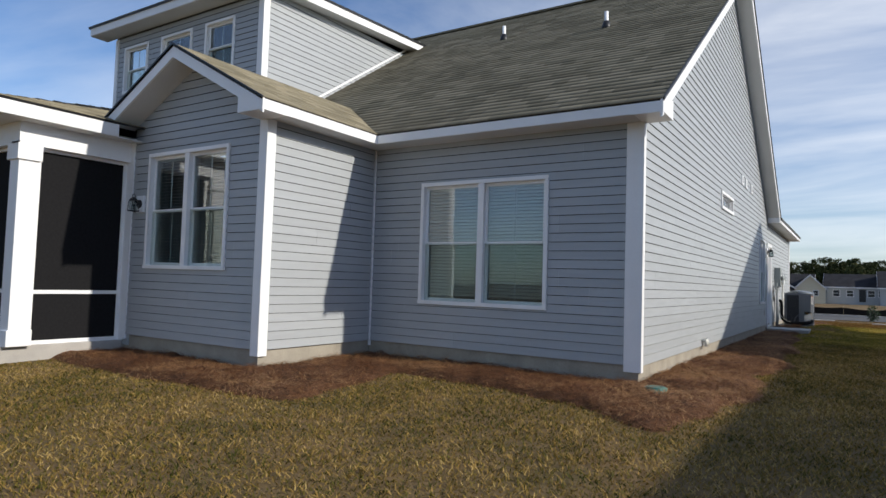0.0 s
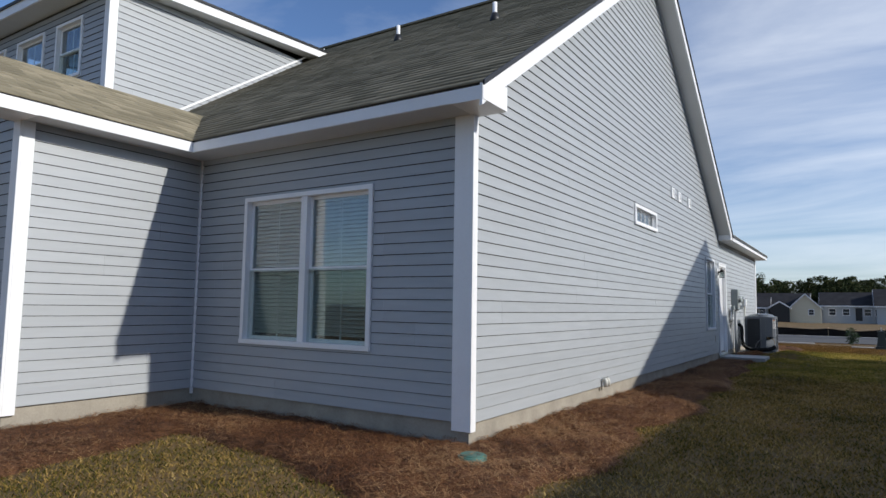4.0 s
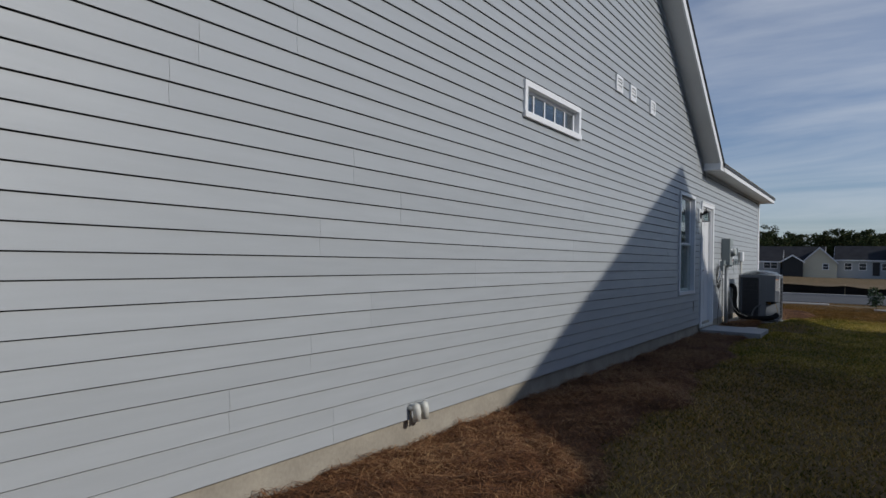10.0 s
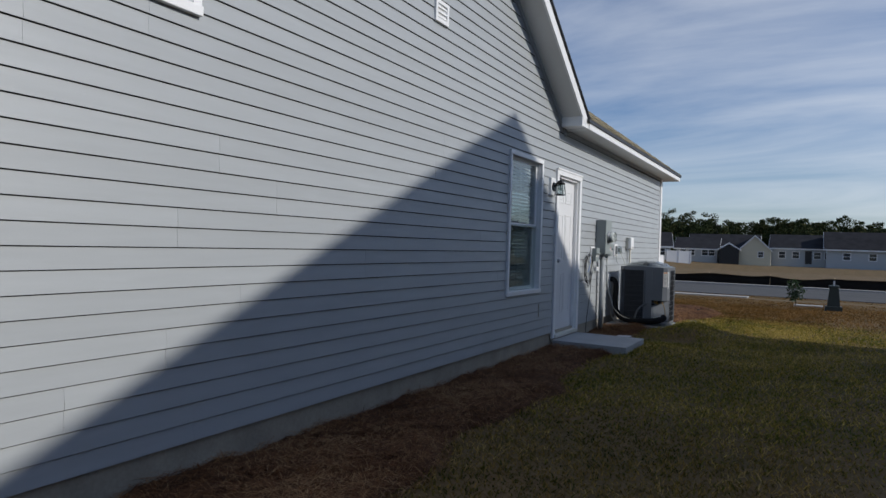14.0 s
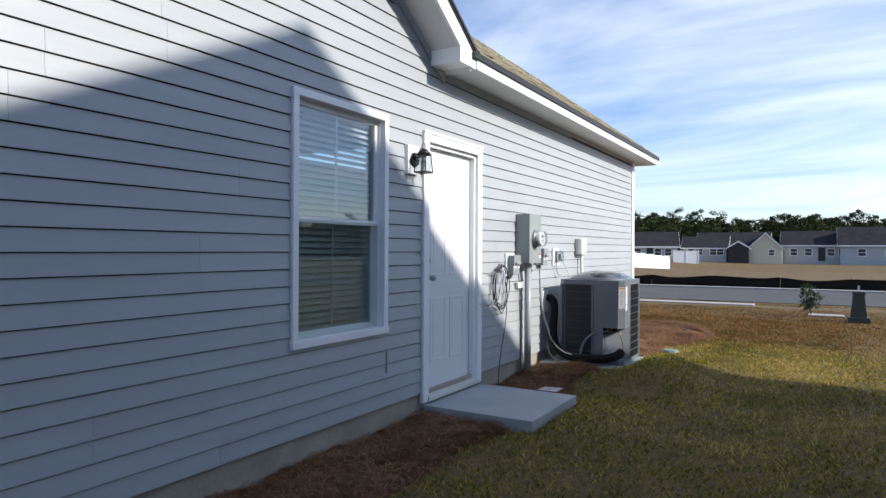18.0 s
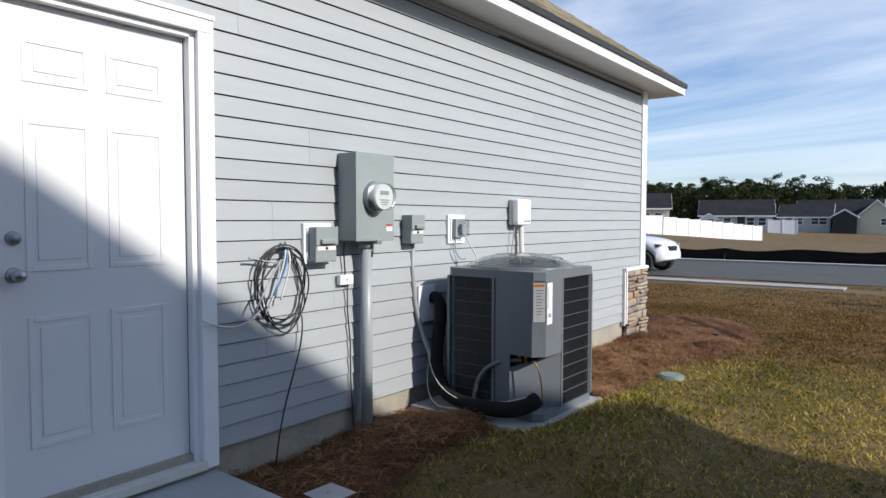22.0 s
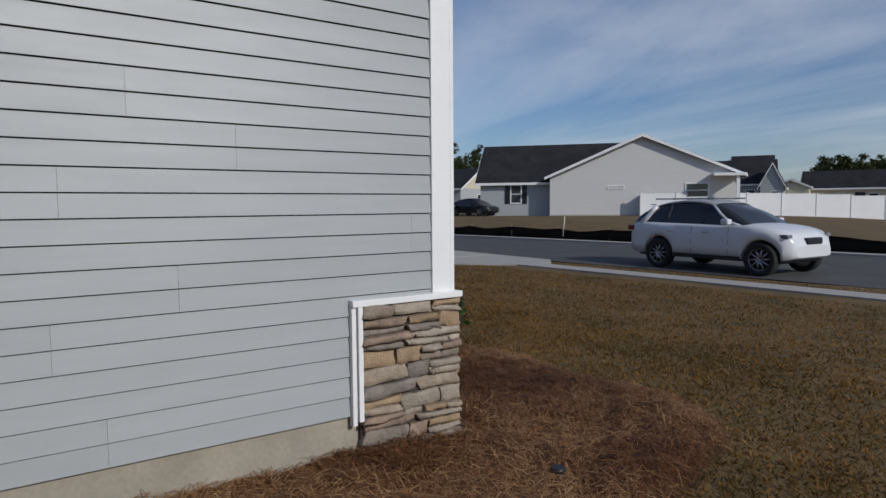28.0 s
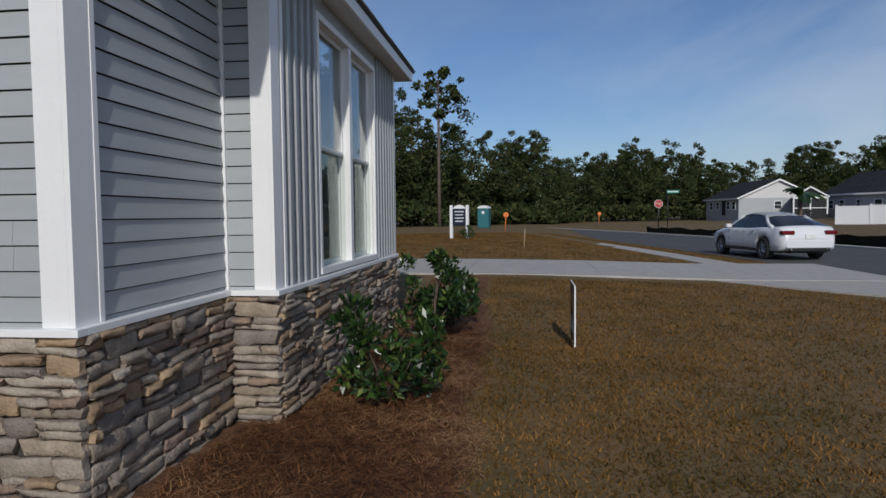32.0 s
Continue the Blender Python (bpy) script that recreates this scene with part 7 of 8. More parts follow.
# small gables and porches facing the walk
for lab, x, y, z, w_, d_, ev, rd, yaw, m in (
        ("cream front gable with a window", -4.5, 119.0, 0.1, 4.6, 4.0, 1.9, 4.1, 2, M_CREAM),
        ("dark screened porch with a small gable", -8.2, 117.6, 0.1, 2.9, 4.0, 1.9, 2.8, 2, M_BLACK),
        ("grey front gable with white trim", -35.4, 87.5, 1.1, 2.4, 3.0, 2.3, 4.6, 25, M_PALEBLUE),
        ("cream wing with a white eave", -40.0, 100.4, 0.9, 4.2, 4.0, 2.5, 3.4, 22, M_CREAM),
        ("small white porch gable", -24.2, 108.6, 0.0, 2.0, 1.2, 1.7, 2.3, 14, M_WHITE)):
    h = far_house(lab, x, y, z, yaw)
    gable_block(h, -w_ / 2, w_ / 2, -0.6, d_ - 0.6, ev, rd, m, M_DARKSHINGLE, along="y", over=0.25)
    if m is not M_BLACK:
        far_window(h, Wall("y", -0.6, -1), 0.25 * w_ - 0.3, 0.7, 0.9, 1.0)
h = far_house("dark screened porch with white posts on a far house", -88.6, 58.9, 1.15, 70)
gable_block(h, -1.9, 1.9, -0.6, 4.0, 2.3, 3.5, M_BLACK, M_DARKSHINGLE, along="y", over=0.25)
for px_ in (-1.95, 0.0, 1.95):
    part("porch_post", boxed(px_ - 0.09, -0.75, 0.0, px_ + 0.09, -0.6, 2.3), M_WHITE, h, "white porch post")
part("porch_rail", boxed(-1.95, -0.72, 0.75, 1.95, -0.62, 0.87), M_WHITE, h)
part("porch_rail", boxed(-1.95, -0.72, 2.05, 1.95, -0.62, 2.3), M_WHITE, h)


# ---- white vinyl fence ----
def vinyl_fence(pts, high, label, z=None):
    fn = tagged(new("vinyl_fence"), label, "fence")
    for (xa, ya), (xb, yb) in zip(pts, pts[1:]):
        L = math.hypot(xb - xa, yb - ya)
        n = max(1, round(L / 2.4))
        a = math.atan2(yb - ya, xb - xa)
        for k in range(n + 1):
            x, y = xa + (xb - xa) * k / n, ya + (yb - ya) * k / n
            base = float(ground_z(x, y)) if z is None else z
            m = pose(x, y, base, 0, 0, math.degrees(a))
            pst = part("post", box(bmesh.new(), -0.065, -0.065, -0.4, 0.065, 0.065, high + 0.08, m=m), M_VINYL, fn)
            part("post_cap", prism(bmesh.new(), [(x - 0.08, y - 0.08), (x + 0.08, y - 0.08), (x + 0.08, y + 0.08), (x - 0.08, y + 0.08)], 2, base + high + 0.08, base + high + 0.12), M_VINYL, pst)
            if k < n:
                part("panel", box(bmesh.new(), 0.065, -0.02, -0.5, L / n - 0.065, 0.02, high - 0.05, m=m), M_VINYL, fn)
                part("top_rail", box(bmesh.new(), 0.065, -0.035, high - 0.06, L / n - 0.065, 0.035, high + 0.03, m=m), M_VINYL, fn)
    return fn


vinyl_fence([(-28.6, 56.4), (-24.0, 63.0), (-18.2, 72.0), (-16.2, 81.0), (-13.7, 92.0)], 1.65, "white vinyl privacy fence beside the beige house")
vinyl_fence([(-30.6, 58.2), (-28.6, 56.4)], 1.6, "white vinyl privacy fence beside the beige house", 0.45)
vinyl_fence([(-51.8, 45.4), (-49.6, 49.4)], 1.5, "white vinyl privacy fence behind the parked cars")
vinyl_fence([(-16.4, 109.0), (-13.0, 110.2)], 1.5, "white vinyl fence panel in the far yards", 0.0)


# ---- cars ----
M_CARWHITE = surf("pearl_white_paint", (0.74, 0.745, 0.76), (0.72, 0.725, 0.74), 1.0, 20, 0.2, 0.0, spec=0.6)
M_CARDARK = surf("black_car_paint", (0.015, 0.017, 0.02), (0.02, 0.022, 0.026), 1.0, 20, 0.18, 0.0, spec=0.6)
M_CARGLASS = surf("tinted_car_glass", (0.012, 0.014, 0.016), (0.018, 0.02, 0.022), 2, 20, 0.06, 0.0, spec=0.8)
M_TYRE = surf("tyre_rubber", (0.018, 0.018, 0.018), (0.028, 0.028, 0.028), 12, 90, 0.85, 0.3)
M_RIM = surf("alloy_rim", (0.55, 0.56, 0.58), (0.48, 0.49, 0.51), 8, 60, 0.28, 0.0, metal=0.9)
M_TAIL = surf("red_tail_lamp", (0.16, 0.008, 0.012), (0.11, 0.006, 0.01), 12, 60, 0.15, 0.0, spec=0.8)
M_HEADLAMP = surf("head_lamp", (0.30, 0.31, 0.33), (0.10, 0.105, 0.11), 14, 60, 0.1, 0.0, spec=0.9)


def car(label, x, y, z, yaw, paint, spec):
    """A car lofted along its length, rear at 0 and nose at L; wheels, glass, lamps and trim as parts."""
    c = tagged(new("car"), label, "car", "parked cars")
    L, wr = spec["length"], spec["wheel_r"]
    wx = (spec["rear_axle"], spec["rear_axle"] + spec["base"])
    c.matrix_basis = pose(x, y, z, 0, 0, yaw) @ Matrix.Diagonal((spec["stretch"], 1, spec["squat"], 1)) @ Matrix.Translation((-(wx[0] + wx[1]) / 2, 0, 0))
    top, wid, roofl = spec["top"], spec["wide"], spec["roof"]
    sx = sorted({*np.linspace(0, L, 44), *(w + wr * 1.16 * math.cos(a) for w in wx for a in np.linspace(0, math.pi, 13))})

    def low(u):
        v = spec["sill"] + 0.16 * (max(0, 0.35 - u) / 0.35) ** 2 + 0.10 * (max(0, u - L + 0.4) / 0.4) ** 2
        for w in wx:
            d = (wr * 1.16) ** 2 - (u - w) ** 2
            if d > 0:
                v = max(v, wr + math.sqrt(d))
        return v

    body, rows = bmesh.new(), []
    for u in sx:
        t, w, b = float(np.interp(u, *top)), float(np.interp(u, *wid)), low(u)
        b = min(b, t - 0.06)
        prof = [(0.0, b + 0.0), (w * 0.80, b), (w * 0.975, b + 0.015), (w, b + (t - b) * 0.32), (w * 1.0, b + (t - b) * 0.62), (w * 0.965, t - 0.07), (w * 0.93, t - 0.01), (w * 0.5, t + 0.022), (0.0, t + 0.03)]
        ring = [body.verts.new((u, -p, q)) for p, q in prof] + [body.verts.new((u, p, q)) for p, q in prof[-2:0:-1]]
        rows.append(ring)
    n = len(rows[0])
    for p, q in zip(rows, rows[1:]):
        for i in range(n):
            body.faces.new((p[i], q[i], q[(i + 1) % n], p[(i + 1) % n])).smooth = True
    body.faces.new(rows[0])
    body.faces.new(rows[-1][::-1])
    bmesh.ops.recalc_face_normals(body, faces=body.faces[:])
    shell = part("body", body, paint, c)
    # greenhouse: dark glass with painted roof and pillars over it
    gu = np.linspace(roofl[0][0], roofl[0][-1], 26)

    def house(bm, us, a, b, grow=0.0):
        rr = []
        for u in us:
            r, t = float(np.interp(u, *roofl)) + grow, float(np.interp(u, *top))
            wb, wt = float(np.interp(u, *wid)) * 0.90 + grow, spec["roof_half"] + grow
            k = min(1, max(0.0, (r - t) / (spec["height"] - t - 0.02)))
            pr = [(wb, t - 0.04), (wb + (wt - wb) * 0.55 * k, t + (r - t) * 0.55), (wb + (wt - wb) * k, max(t - 0.03, r - 0.07 * k)), (wt * 0.75, r - 0.01), (0.0, r)]
            pr = pr[a:b]
            full = [(-p, q) for p, q in pr] + ([(p, q) for p, q in pr[::-1]] if b < 5 else [(p, q) for p, q in pr[-2::-1]])
            rr.append([bm.verts.new((u, p, q)) for p, q in full])
        return rr

    bm = bmesh.new()
    rr = house(bm, gu, 0, 5)
    for p, q in zip(rr, rr[1:]):
        for i in range(len(p) - 1):
            bm.faces.new((p[i], q[i], q[i + 1], p[i + 1])).smooth = True
    bmesh.ops.recalc_face_normals(bm, faces=bm.faces[:])
    part("glass", bm, M_CARGLASS, c, "dark tinted windows")
    bm = bmesh.new()
    us = np.linspace(*spec["roof_span"], 16)
    rr = house(bm, us, 2, 5, 0.012)
    for p, q in zip(rr, rr[1:]):
        for i in range(len(p) - 1):
            bm.faces.new((p[i], q[i], q[i + 1], p[i + 1])).smooth = True
    bmesh.ops.solidify(bm, geom=bm.faces[:], thickness=-0.015)
    part("roof", bm, paint, c)
    for u0, lean, th in spec["pillars"]:
        for s in (-1, 1):
            bm, pts = bmesh.new(), []
            for f in (0.0, 0.35, 0.7, 1.0):
                u = u0 + lean * f
                r, t = float(np.interp(u, *roofl)), float(np.interp(u, *top))
                wb, wt = float(np.interp(u, *wid)) * 0.90, spec["roof_half"]
                k = min(1, max(0.0, (r - t) / (spec["height"] - t - 0.02)))
                pts.append((u, s * (wb + (wt - wb) * k * f + 0.006), t - 0.03 + (r - 0.05 * k - t + 0.03) * f))
            tube(bm, pts, th, 6)
            part("pillar", bm, paint if th > 0.025 else M_BLACK, c)
    for w in wx:
        for s in (-1, 1):
            hw = float(np.interp(w, *wid))
            wl_ = new("wheel")
            wl_.parent = c
            wl_.location = (w, s * (hw - 0.11), wr)
            ty = bmesh.new()
            prof = [(wr * 0.68, -0.10), (wr * 0.95, -0.115), (wr, -0.085), (wr, 0.085), (wr * 0.95, 0.115), (wr * 0.68, 0.10)]
            rings = [[ty.verts.new((r * math.cos(a), o, r * math.sin(a))) for r, o in prof] for a in (k * math.pi / 16 for k in range(32))]
            for k in range(32):
                p, q = rings[k], rings[(k + 1) % 32]
                for i in range(6):
                    ty.faces.new((p[i], p[(i + 1) % 6], q[(i + 1) % 6], q[i])).smooth = True
            bmesh.ops.recalc_face_normals(ty, faces=ty.faces[:])
            part("tyre", ty, M_TYRE, wl_)
            rm = bmesh.new()
            o = s * 0.075
            cyl(rm, (0, o - s * 0.13, 0), (0, o - s * 0.12, 0), wr * 0.68, None, 28)
            for k in range(10):
                a = k * math.pi / 5
                cyl(rm, (wr * 0.1 * math.cos(a), o, wr * 0.1 * math.sin(a)), (wr * 0.68 * math.cos(a + 0.1), o - s * 0.01, wr * 0.68 * math.sin(a + 0.1)), 0.022, 0.016, 6)
            tube(rm, [(wr * 0.68 * math.cos(a), o, wr * 0.68 * math.sin(a)) for a in (k * math.pi / 14 for k in range(28))], 0.014, 6, closed=True)
            cyl(rm, (0, o - s * 0.02, 0), (0, o + s * 0.012, 0), wr * 0.16, wr * 0.13, 14)
            part("rim", rm, M_RIM, wl_, "spoked alloy rim")
            # black disc paints in the shade seen between the spokes
            part("brake_shadow", cyl(bmesh.new(), (0, o - s * 0.118, 0), (0, o - s * 0.10, 0), wr * 0.62, None, 24), M_BLACK, wl_)
    hw = spec["wide"][1]
    for nm, u, yy, zz, dx, dy, dz, m in spec["bits"]:
        for s in ((-1, 1) if yy else (0,)):
            part(nm, boxed(u - dx, s * yy - dy, zz - dz, u + dx, s * yy + dy, zz + dz, bevel=min(dx, dy, dz) * 0.5), m or paint, c)
    part("sill_trim", boxed(wx[0] + wr * 1.2, -hw[3] - 0.004, spec["sill"] - 0.02, wx[1] - wr * 1.2, hw[3] + 0.004, spec["sill"] + 0.07, bevel=0.01), M_BLACK, c)
    part("underbody", boxed(0.25, -0.7, spec["sill"] - 0.05, L - 0.3, 0.7, spec["sill"] + 0.12), M_BLACK, c)
    for u in spec["seams"]:
        t = float(np.interp(u, *top))
        w = float(np.interp(u, *wid))
        for s in (-1, 1):
            part("door_seam", tube(bmesh.new(), [(u, s * (w * 0.97), t - 0.06), (u, s * (w + 0.001), spec["sill"] + (t - spec["sill"]) * 0.5), (u, s * (w * 0.985), spec["sill"] + 0.06)], 0.005, 4), M_BLACK, c)
    return c


SUV = dict(stretch=0.96, squat=0.93, length=4.24, wheel_r=0.365, rear_axle=0.98, base=2.60, sill=0.33, height=1.69, roof_half=0.60,
           top=([0, 0.07, 0.25, 1.0, 2.7, 3.05, 3.35, 3.65, 3.92, 4.10, 4.20, 4.24], [0.74, 1.02, 1.14, 1.13, 1.10, 1.12, 1.10, 1.06, 0.99, 0.90, 0.78, 0.66]),
           wide=([0, 0.07, 0.3, 1.0, 3.4, 3.8, 4.02, 4.16, 4.24], [0.74, 0.84, 0.90, 0.925, 0.92, 0.89, 0.83, 0.74, 0.62]),
           roof=([0.14, 0.36, 0.66, 1.0, 1.5, 1.95, 2.35, 2.72, 3.2], [1.15, 1.38, 1.57, 1.64, 1.69, 1.67, 1.60, 1.43, 1.12]),
           roof_span=(0.50, 2.36), pillars=((3.10, -0.80, 0.032), (2.15, 0.03, 0.018), (1.18, 0.0, 0.018), (0.42, 0.30, 0.07)), seams=(0.92, 1.92, 2.86),
           bits=(("head_lamp", 3.98, 0.73, 0.88, 0.16, 0.085, 0.04, M_HEADLAMP), ("grille", 4.20, 0.0, 0.77, 0.055, 0.28, 0.075, M_BLACK), ("lower_intake", 4.17, 0.0, 0.48, 0.05, 0.46, 0.05, M_BLACK), ("fog_lamp", 4.12, 0.62, 0.52, 0.05, 0.05, 0.035, M_HEADLAMP), ("tail_lamp", 0.09, 0.80, 0.98, 0.10, 0.07, 0.07, M_TAIL), ("mirror", 2.86, 0.98, 1.18, 0.09, 0.08, 0.065, None), ("door_handle", 1.35, 0.925, 0.93, 0.09, 0.012, 0.014, M_RIM), ("door_handle", 2.30, 0.925, 0.92, 0.09, 0.012, 0.014, M_RIM), ("roof_rail", 1.45, 0.55, 1.715, 0.85, 0.016, 0.018, M_RIM), ("rear_bumper", 0.06, 0.0, 0.55, 0.06, 0.70, 0.10, None), ("plate", 0.0, 0.0, 0.80, 0.02, 0.16, 0.07, M_PAPER), ("spoiler", 0.50, 0.0, 1.58, 0.09, 0.52, 0.012, None)))
SEDAN = dict(stretch=0.92, squat=1.0, length=4.90, wheel_r=0.34, rear_axle=1.05, base=2.85, sill=0.27, height=1.45, roof_half=0.55,
             top=([0, 0.06, 0.25, 1.0, 2.0, 3.4, 3.8, 4.5, 4.8, 4.9], [0.66, 0.92, 1.02, 1.00, 0.96, 0.95, 0.92, 0.79, 0.68, 0.52]),
             wide=([0, 0.06, 0.35, 1.1, 3.7, 4.4, 4.75, 4.9], [0.72, 0.82, 0.885, 0.915, 0.905, 0.85, 0.74, 0.56]),
             roof=([0.42, 0.85, 1.3, 1.8, 2.3, 2.8, 3.2, 3.72], [1.03, 1.20, 1.35, 1.43, 1.45, 1.41, 1.27, 0.95]),
             roof_span=(1.25, 2.86), pillars=((3.62, -0.80, 0.03), (2.40, 0.02, 0.016), (0.60, 0.75, 0.06)), seams=(1.25, 2.25, 3.25),
             bits=(("tail_lamp", 0.10, 0.66, 0.84, 0.10, 0.19, 0.06, M_TAIL), ("plate", -0.005, 0.0, 0.72, 0.02, 0.16, 0.07, M_PAPER), ("head_lamp", 4.58, 0.66, 0.66, 0.20, 0.10, 0.05, M_HEADLAMP), ("grille", 4.86, 0.0, 0.55, 0.05, 0.30, 0.10, M_BLACK), ("mirror", 3.18, 0.96, 1.02, 0.09, 0.09, 0.06, None), ("door_handle", 1.65, 0.91, 0.86, 0.09, 0.012, 0.014, M_RIM), ("door_handle", 2.65, 0.91, 0.85, 0.09, 0.012, 0.014, M_RIM), ("rear_bumper", 0.05, 0.0, 0.50, 0.06, 0.72, 0.12, None), ("rear_diffuser", 0.02, 0.0, 0.33, 0.06, 0.60, 0.05, M_BLACK), ("exhaust", 0.0, 0.55, 0.34, 0.04, 0.06, 0.03, M_RIM)))
car("pearl white sport utility car parked at the street's edge", -5.24, 30.2, -0.03, -2.0, M_CARWHITE, SUV)
car("white sedan parked at the street's edge", -19.83, 28.67, -0.03, 191.0, M_CARWHITE, SEDAN)
car("black sport utility car parked in a far drive", -42.0, 46.4, float(ground_z(-42.0, 46.4)) + 0.02, 12.0, M_CARDARK, SUV)
car("dark sedan parked in a far drive", -39.8, 49.0, float(ground_z(-39.8, 49.0)) + 0.02, 12.0, M_CARDARK, SEDAN)

# ---- woods ----
M_PINE = island("pine_foliage", [(0.0, (0.018, 0.029, 0.010)), (0.45, (0.034, 0.050, 0.016)), (0.8, (0.058, 0.070, 0.022)), (1.0, (0.095, 0.085, 0.032))], 0.8, 0.15)
M_PINEBARK = surf("pine_bark", (0.16, 0.125, 0.10), (0.09, 0.07, 0.055), 3, 30, 0.95, 0.5, dist=0.02)


def tufts(cs, per, size, rg):
    """Ragged needle tufts: three-cornered blades round clump centres (x, y, z, radius)."""
    cs = np.array(cs)
    k = np.repeat(np.arange(len(cs)), per)
    n = len(k)
    d = rg.normal(0, 1, (n, 3))
    d /= np.linalg.norm(d, axis=1)[:, None]
    p = cs[k, :3] + d * (cs[k, 3] * rg.uniform(0.3, 1.0, n))[:, None] * np.array([1, 1, 0.62])
    a, b = rg.normal(0, 1, (n, 3)), rg.normal(0, 1, (n, 3))
    s = size * rg.uniform(0.5, 1.4, n)[:, None]
    a, b = a / np.linalg.norm(a, axis=1)[:, None] * s, b / np.linalg.norm(b, axis=1)[:, None] * s * 0.7
    return np.stack([p - a * 0.5, p + a * 0.5, p + b], 1).reshape(-1, 3)


wv, tv, tf, toff = [], [], [], 0
rg = np.random.RandomState(77)
line = np.array([(-60, -42), (-68, 2), (-80, 16), (-102, 30), (-114, 62), (-96, 104), (-62, 142), (-8, 152), (55, 148), (110, 118), (150, 60)], float)
seg = np.linalg.norm(np.diff(line, axis=0), axis=1)
for k in range(1100):
    s = rg.uniform(0, seg.sum())
    i = int(np.searchsorted(np.cumsum(seg), s))
    f = 1 - (np.cumsum(seg)[i] - s) / seg[i]
    p = line[i] + (line[i + 1] - line[i]) * f
    nrm = np.array([line[i + 1][1] - line[i][1], -(line[i + 1][0] - line[i][0])])
    nrm = -nrm / np.linalg.norm(nrm)
    dep = rg.uniform(0, 1) ** 1.3 * 24
    x, y = p + nrm * dep
    low_ = k % 3 == 0 and dep < 10
    near = (1.75, 1.45, 1.10, 1.02, 1.02)[i] if i < 5 else 0.74
    h = (rg.uniform(4, 7.5) if low_ else rg.uniform(8.5, 12.8)) * near * (1.0 if rg.rand() > 0.12 else 1.14)
    z0 = float(ground_z(x, y))
    crown = 0.1 if low_ else rg.uniform(0.22, 0.5)
    cs = []
    for j in range(12 if not low_ else 8):
        e = crown + (1 - crown) * (j + rg.uniform(0, 1)) / (12 if not low_ else 8)
        rad = (2.3 if not low_ else 2.2) * (0.35 + 0.9 * (1 - e) ** 0.6) * rg.uniform(0.6, 1.15)
        a = rg.uniform(0, 6.28)
        cs.append((x + rad * 0.8 * math.cos(a), y + rad * 0.8 * math.sin(a), z0 + h * min(0.97, e), rad * 0.85))
    wv.append(tufts(cs, 84, 0.40, rg))
    if not low_ and k % 3 == 0:
        ang = np.arange(5) * 2 * np.pi / 5
        r0, r1 = 0.15, 0.05
        ring = np.concatenate([np.stack([x + r * np.cos(ang), y + r * np.sin(ang), np.full(5, z)], -1) for r, z in ((r0, z0 - 0.3), (r1, z0 + h * 0.95))])
        tv.append(ring)
        tf += [(toff + q, toff + (q + 1) % 5, toff + 5 + (q + 1) % 5, toff + 5 + q) for q in range(5)]
        toff += 10
wv = np.concatenate(wv)
woods = tagged(soup("woods", wv, np.arange(len(wv)).reshape(-1, 3), M_PINE), "dark ragged pine woods behind the houses", kind="stuff")
tagged(soup("woods_trunks", np.concatenate(tv), tf, M_PINEBARK), "thin pine trunks in the woods", kind="stuff")
# dense undergrowth that closes the foot of the woods
us = np.linspace(0, seg.sum() - 0.1, 1700)
cs = []
for s in us:
    i = int(np.searchsorted(np.cumsum(seg), s))
    f = 1 - (np.cumsum(seg)[i] - s) / seg[i]
    p = line[i] + (line[i + 1] - line[i]) * f
    nrm = np.array([line[i + 1][1] - line[i][1], -(line[i + 1][0] - line[i][0])])
    nrm = -nrm / np.linalg.norm(nrm)
    for dd, hh in ((2.0, rg.uniform(0.6, 2.2)), (9.0, rg.uniform(2.0, 5.0)), (15.0, rg.uniform(3.5, 7.5)), (20.0, rg.uniform(1.0, 8.0))):
        q = p + nrm * (dd + rg.uniform(-2, 2))
        cs.append((q[0], q[1], hh + float(ground_z(q[0], q[1])), 1.5))
uv = tufts(cs, 36, 0.75, rg)
tagged(soup("undergrowth", uv, np.arange(len(uv)).reshape(-1, 3), M_PINE), "dense dark undergrowth at the edge of the woods", kind="stuff")


def lone_pine(x, y, h, seed):
    rg_ = np.random.RandomState(seed)
    t = tagged(new("pine_tree"), "tall lone pine with a bare trunk and a ragged crown", "tree")
    z0 = float(ground_z(x, y))
    bm = tube(bmesh.new(), [(x, y, z0 - 0.3), (x + 0.1, y, z0 + h * 0.4), (x - 0.05, y, z0 + h * 0.75), (x, y, z0 + h * 0.97)], [0.24, 0.18, 0.13, 0.05], 9)
    cs = []
    for j in range(22):
        e = rg_.uniform(0.72, 1.0)
        a = rg_.uniform(0, 6.28)
        r = 2.7 * math.sin(math.pi * min(0.95, 0.18 + (1 - e) / 0.28 * 0.75)) * rg_.uniform(0.35, 1)
        c = (x + r * math.cos(a), y + r * math.sin(a), z0 + h * e)
        cs.append((*c, rg_.uniform(0.5, 0.95)))
        tube(bm, [(x, y, z0 + h * (e - 0.04)), ((x + c[0]) / 2, (y + c[1]) / 2, z0 + h * e - 0.2), c], [0.05, 0.035, 0.015], 5)
    part("trunk", bm, M_PINEBARK, t)
    v = tufts(cs, 70, 0.5, rg_)
    soup("crown", v, np.arange(len(v)).reshape(-1, 3), M_PINE, t, "ragged needle clumps")


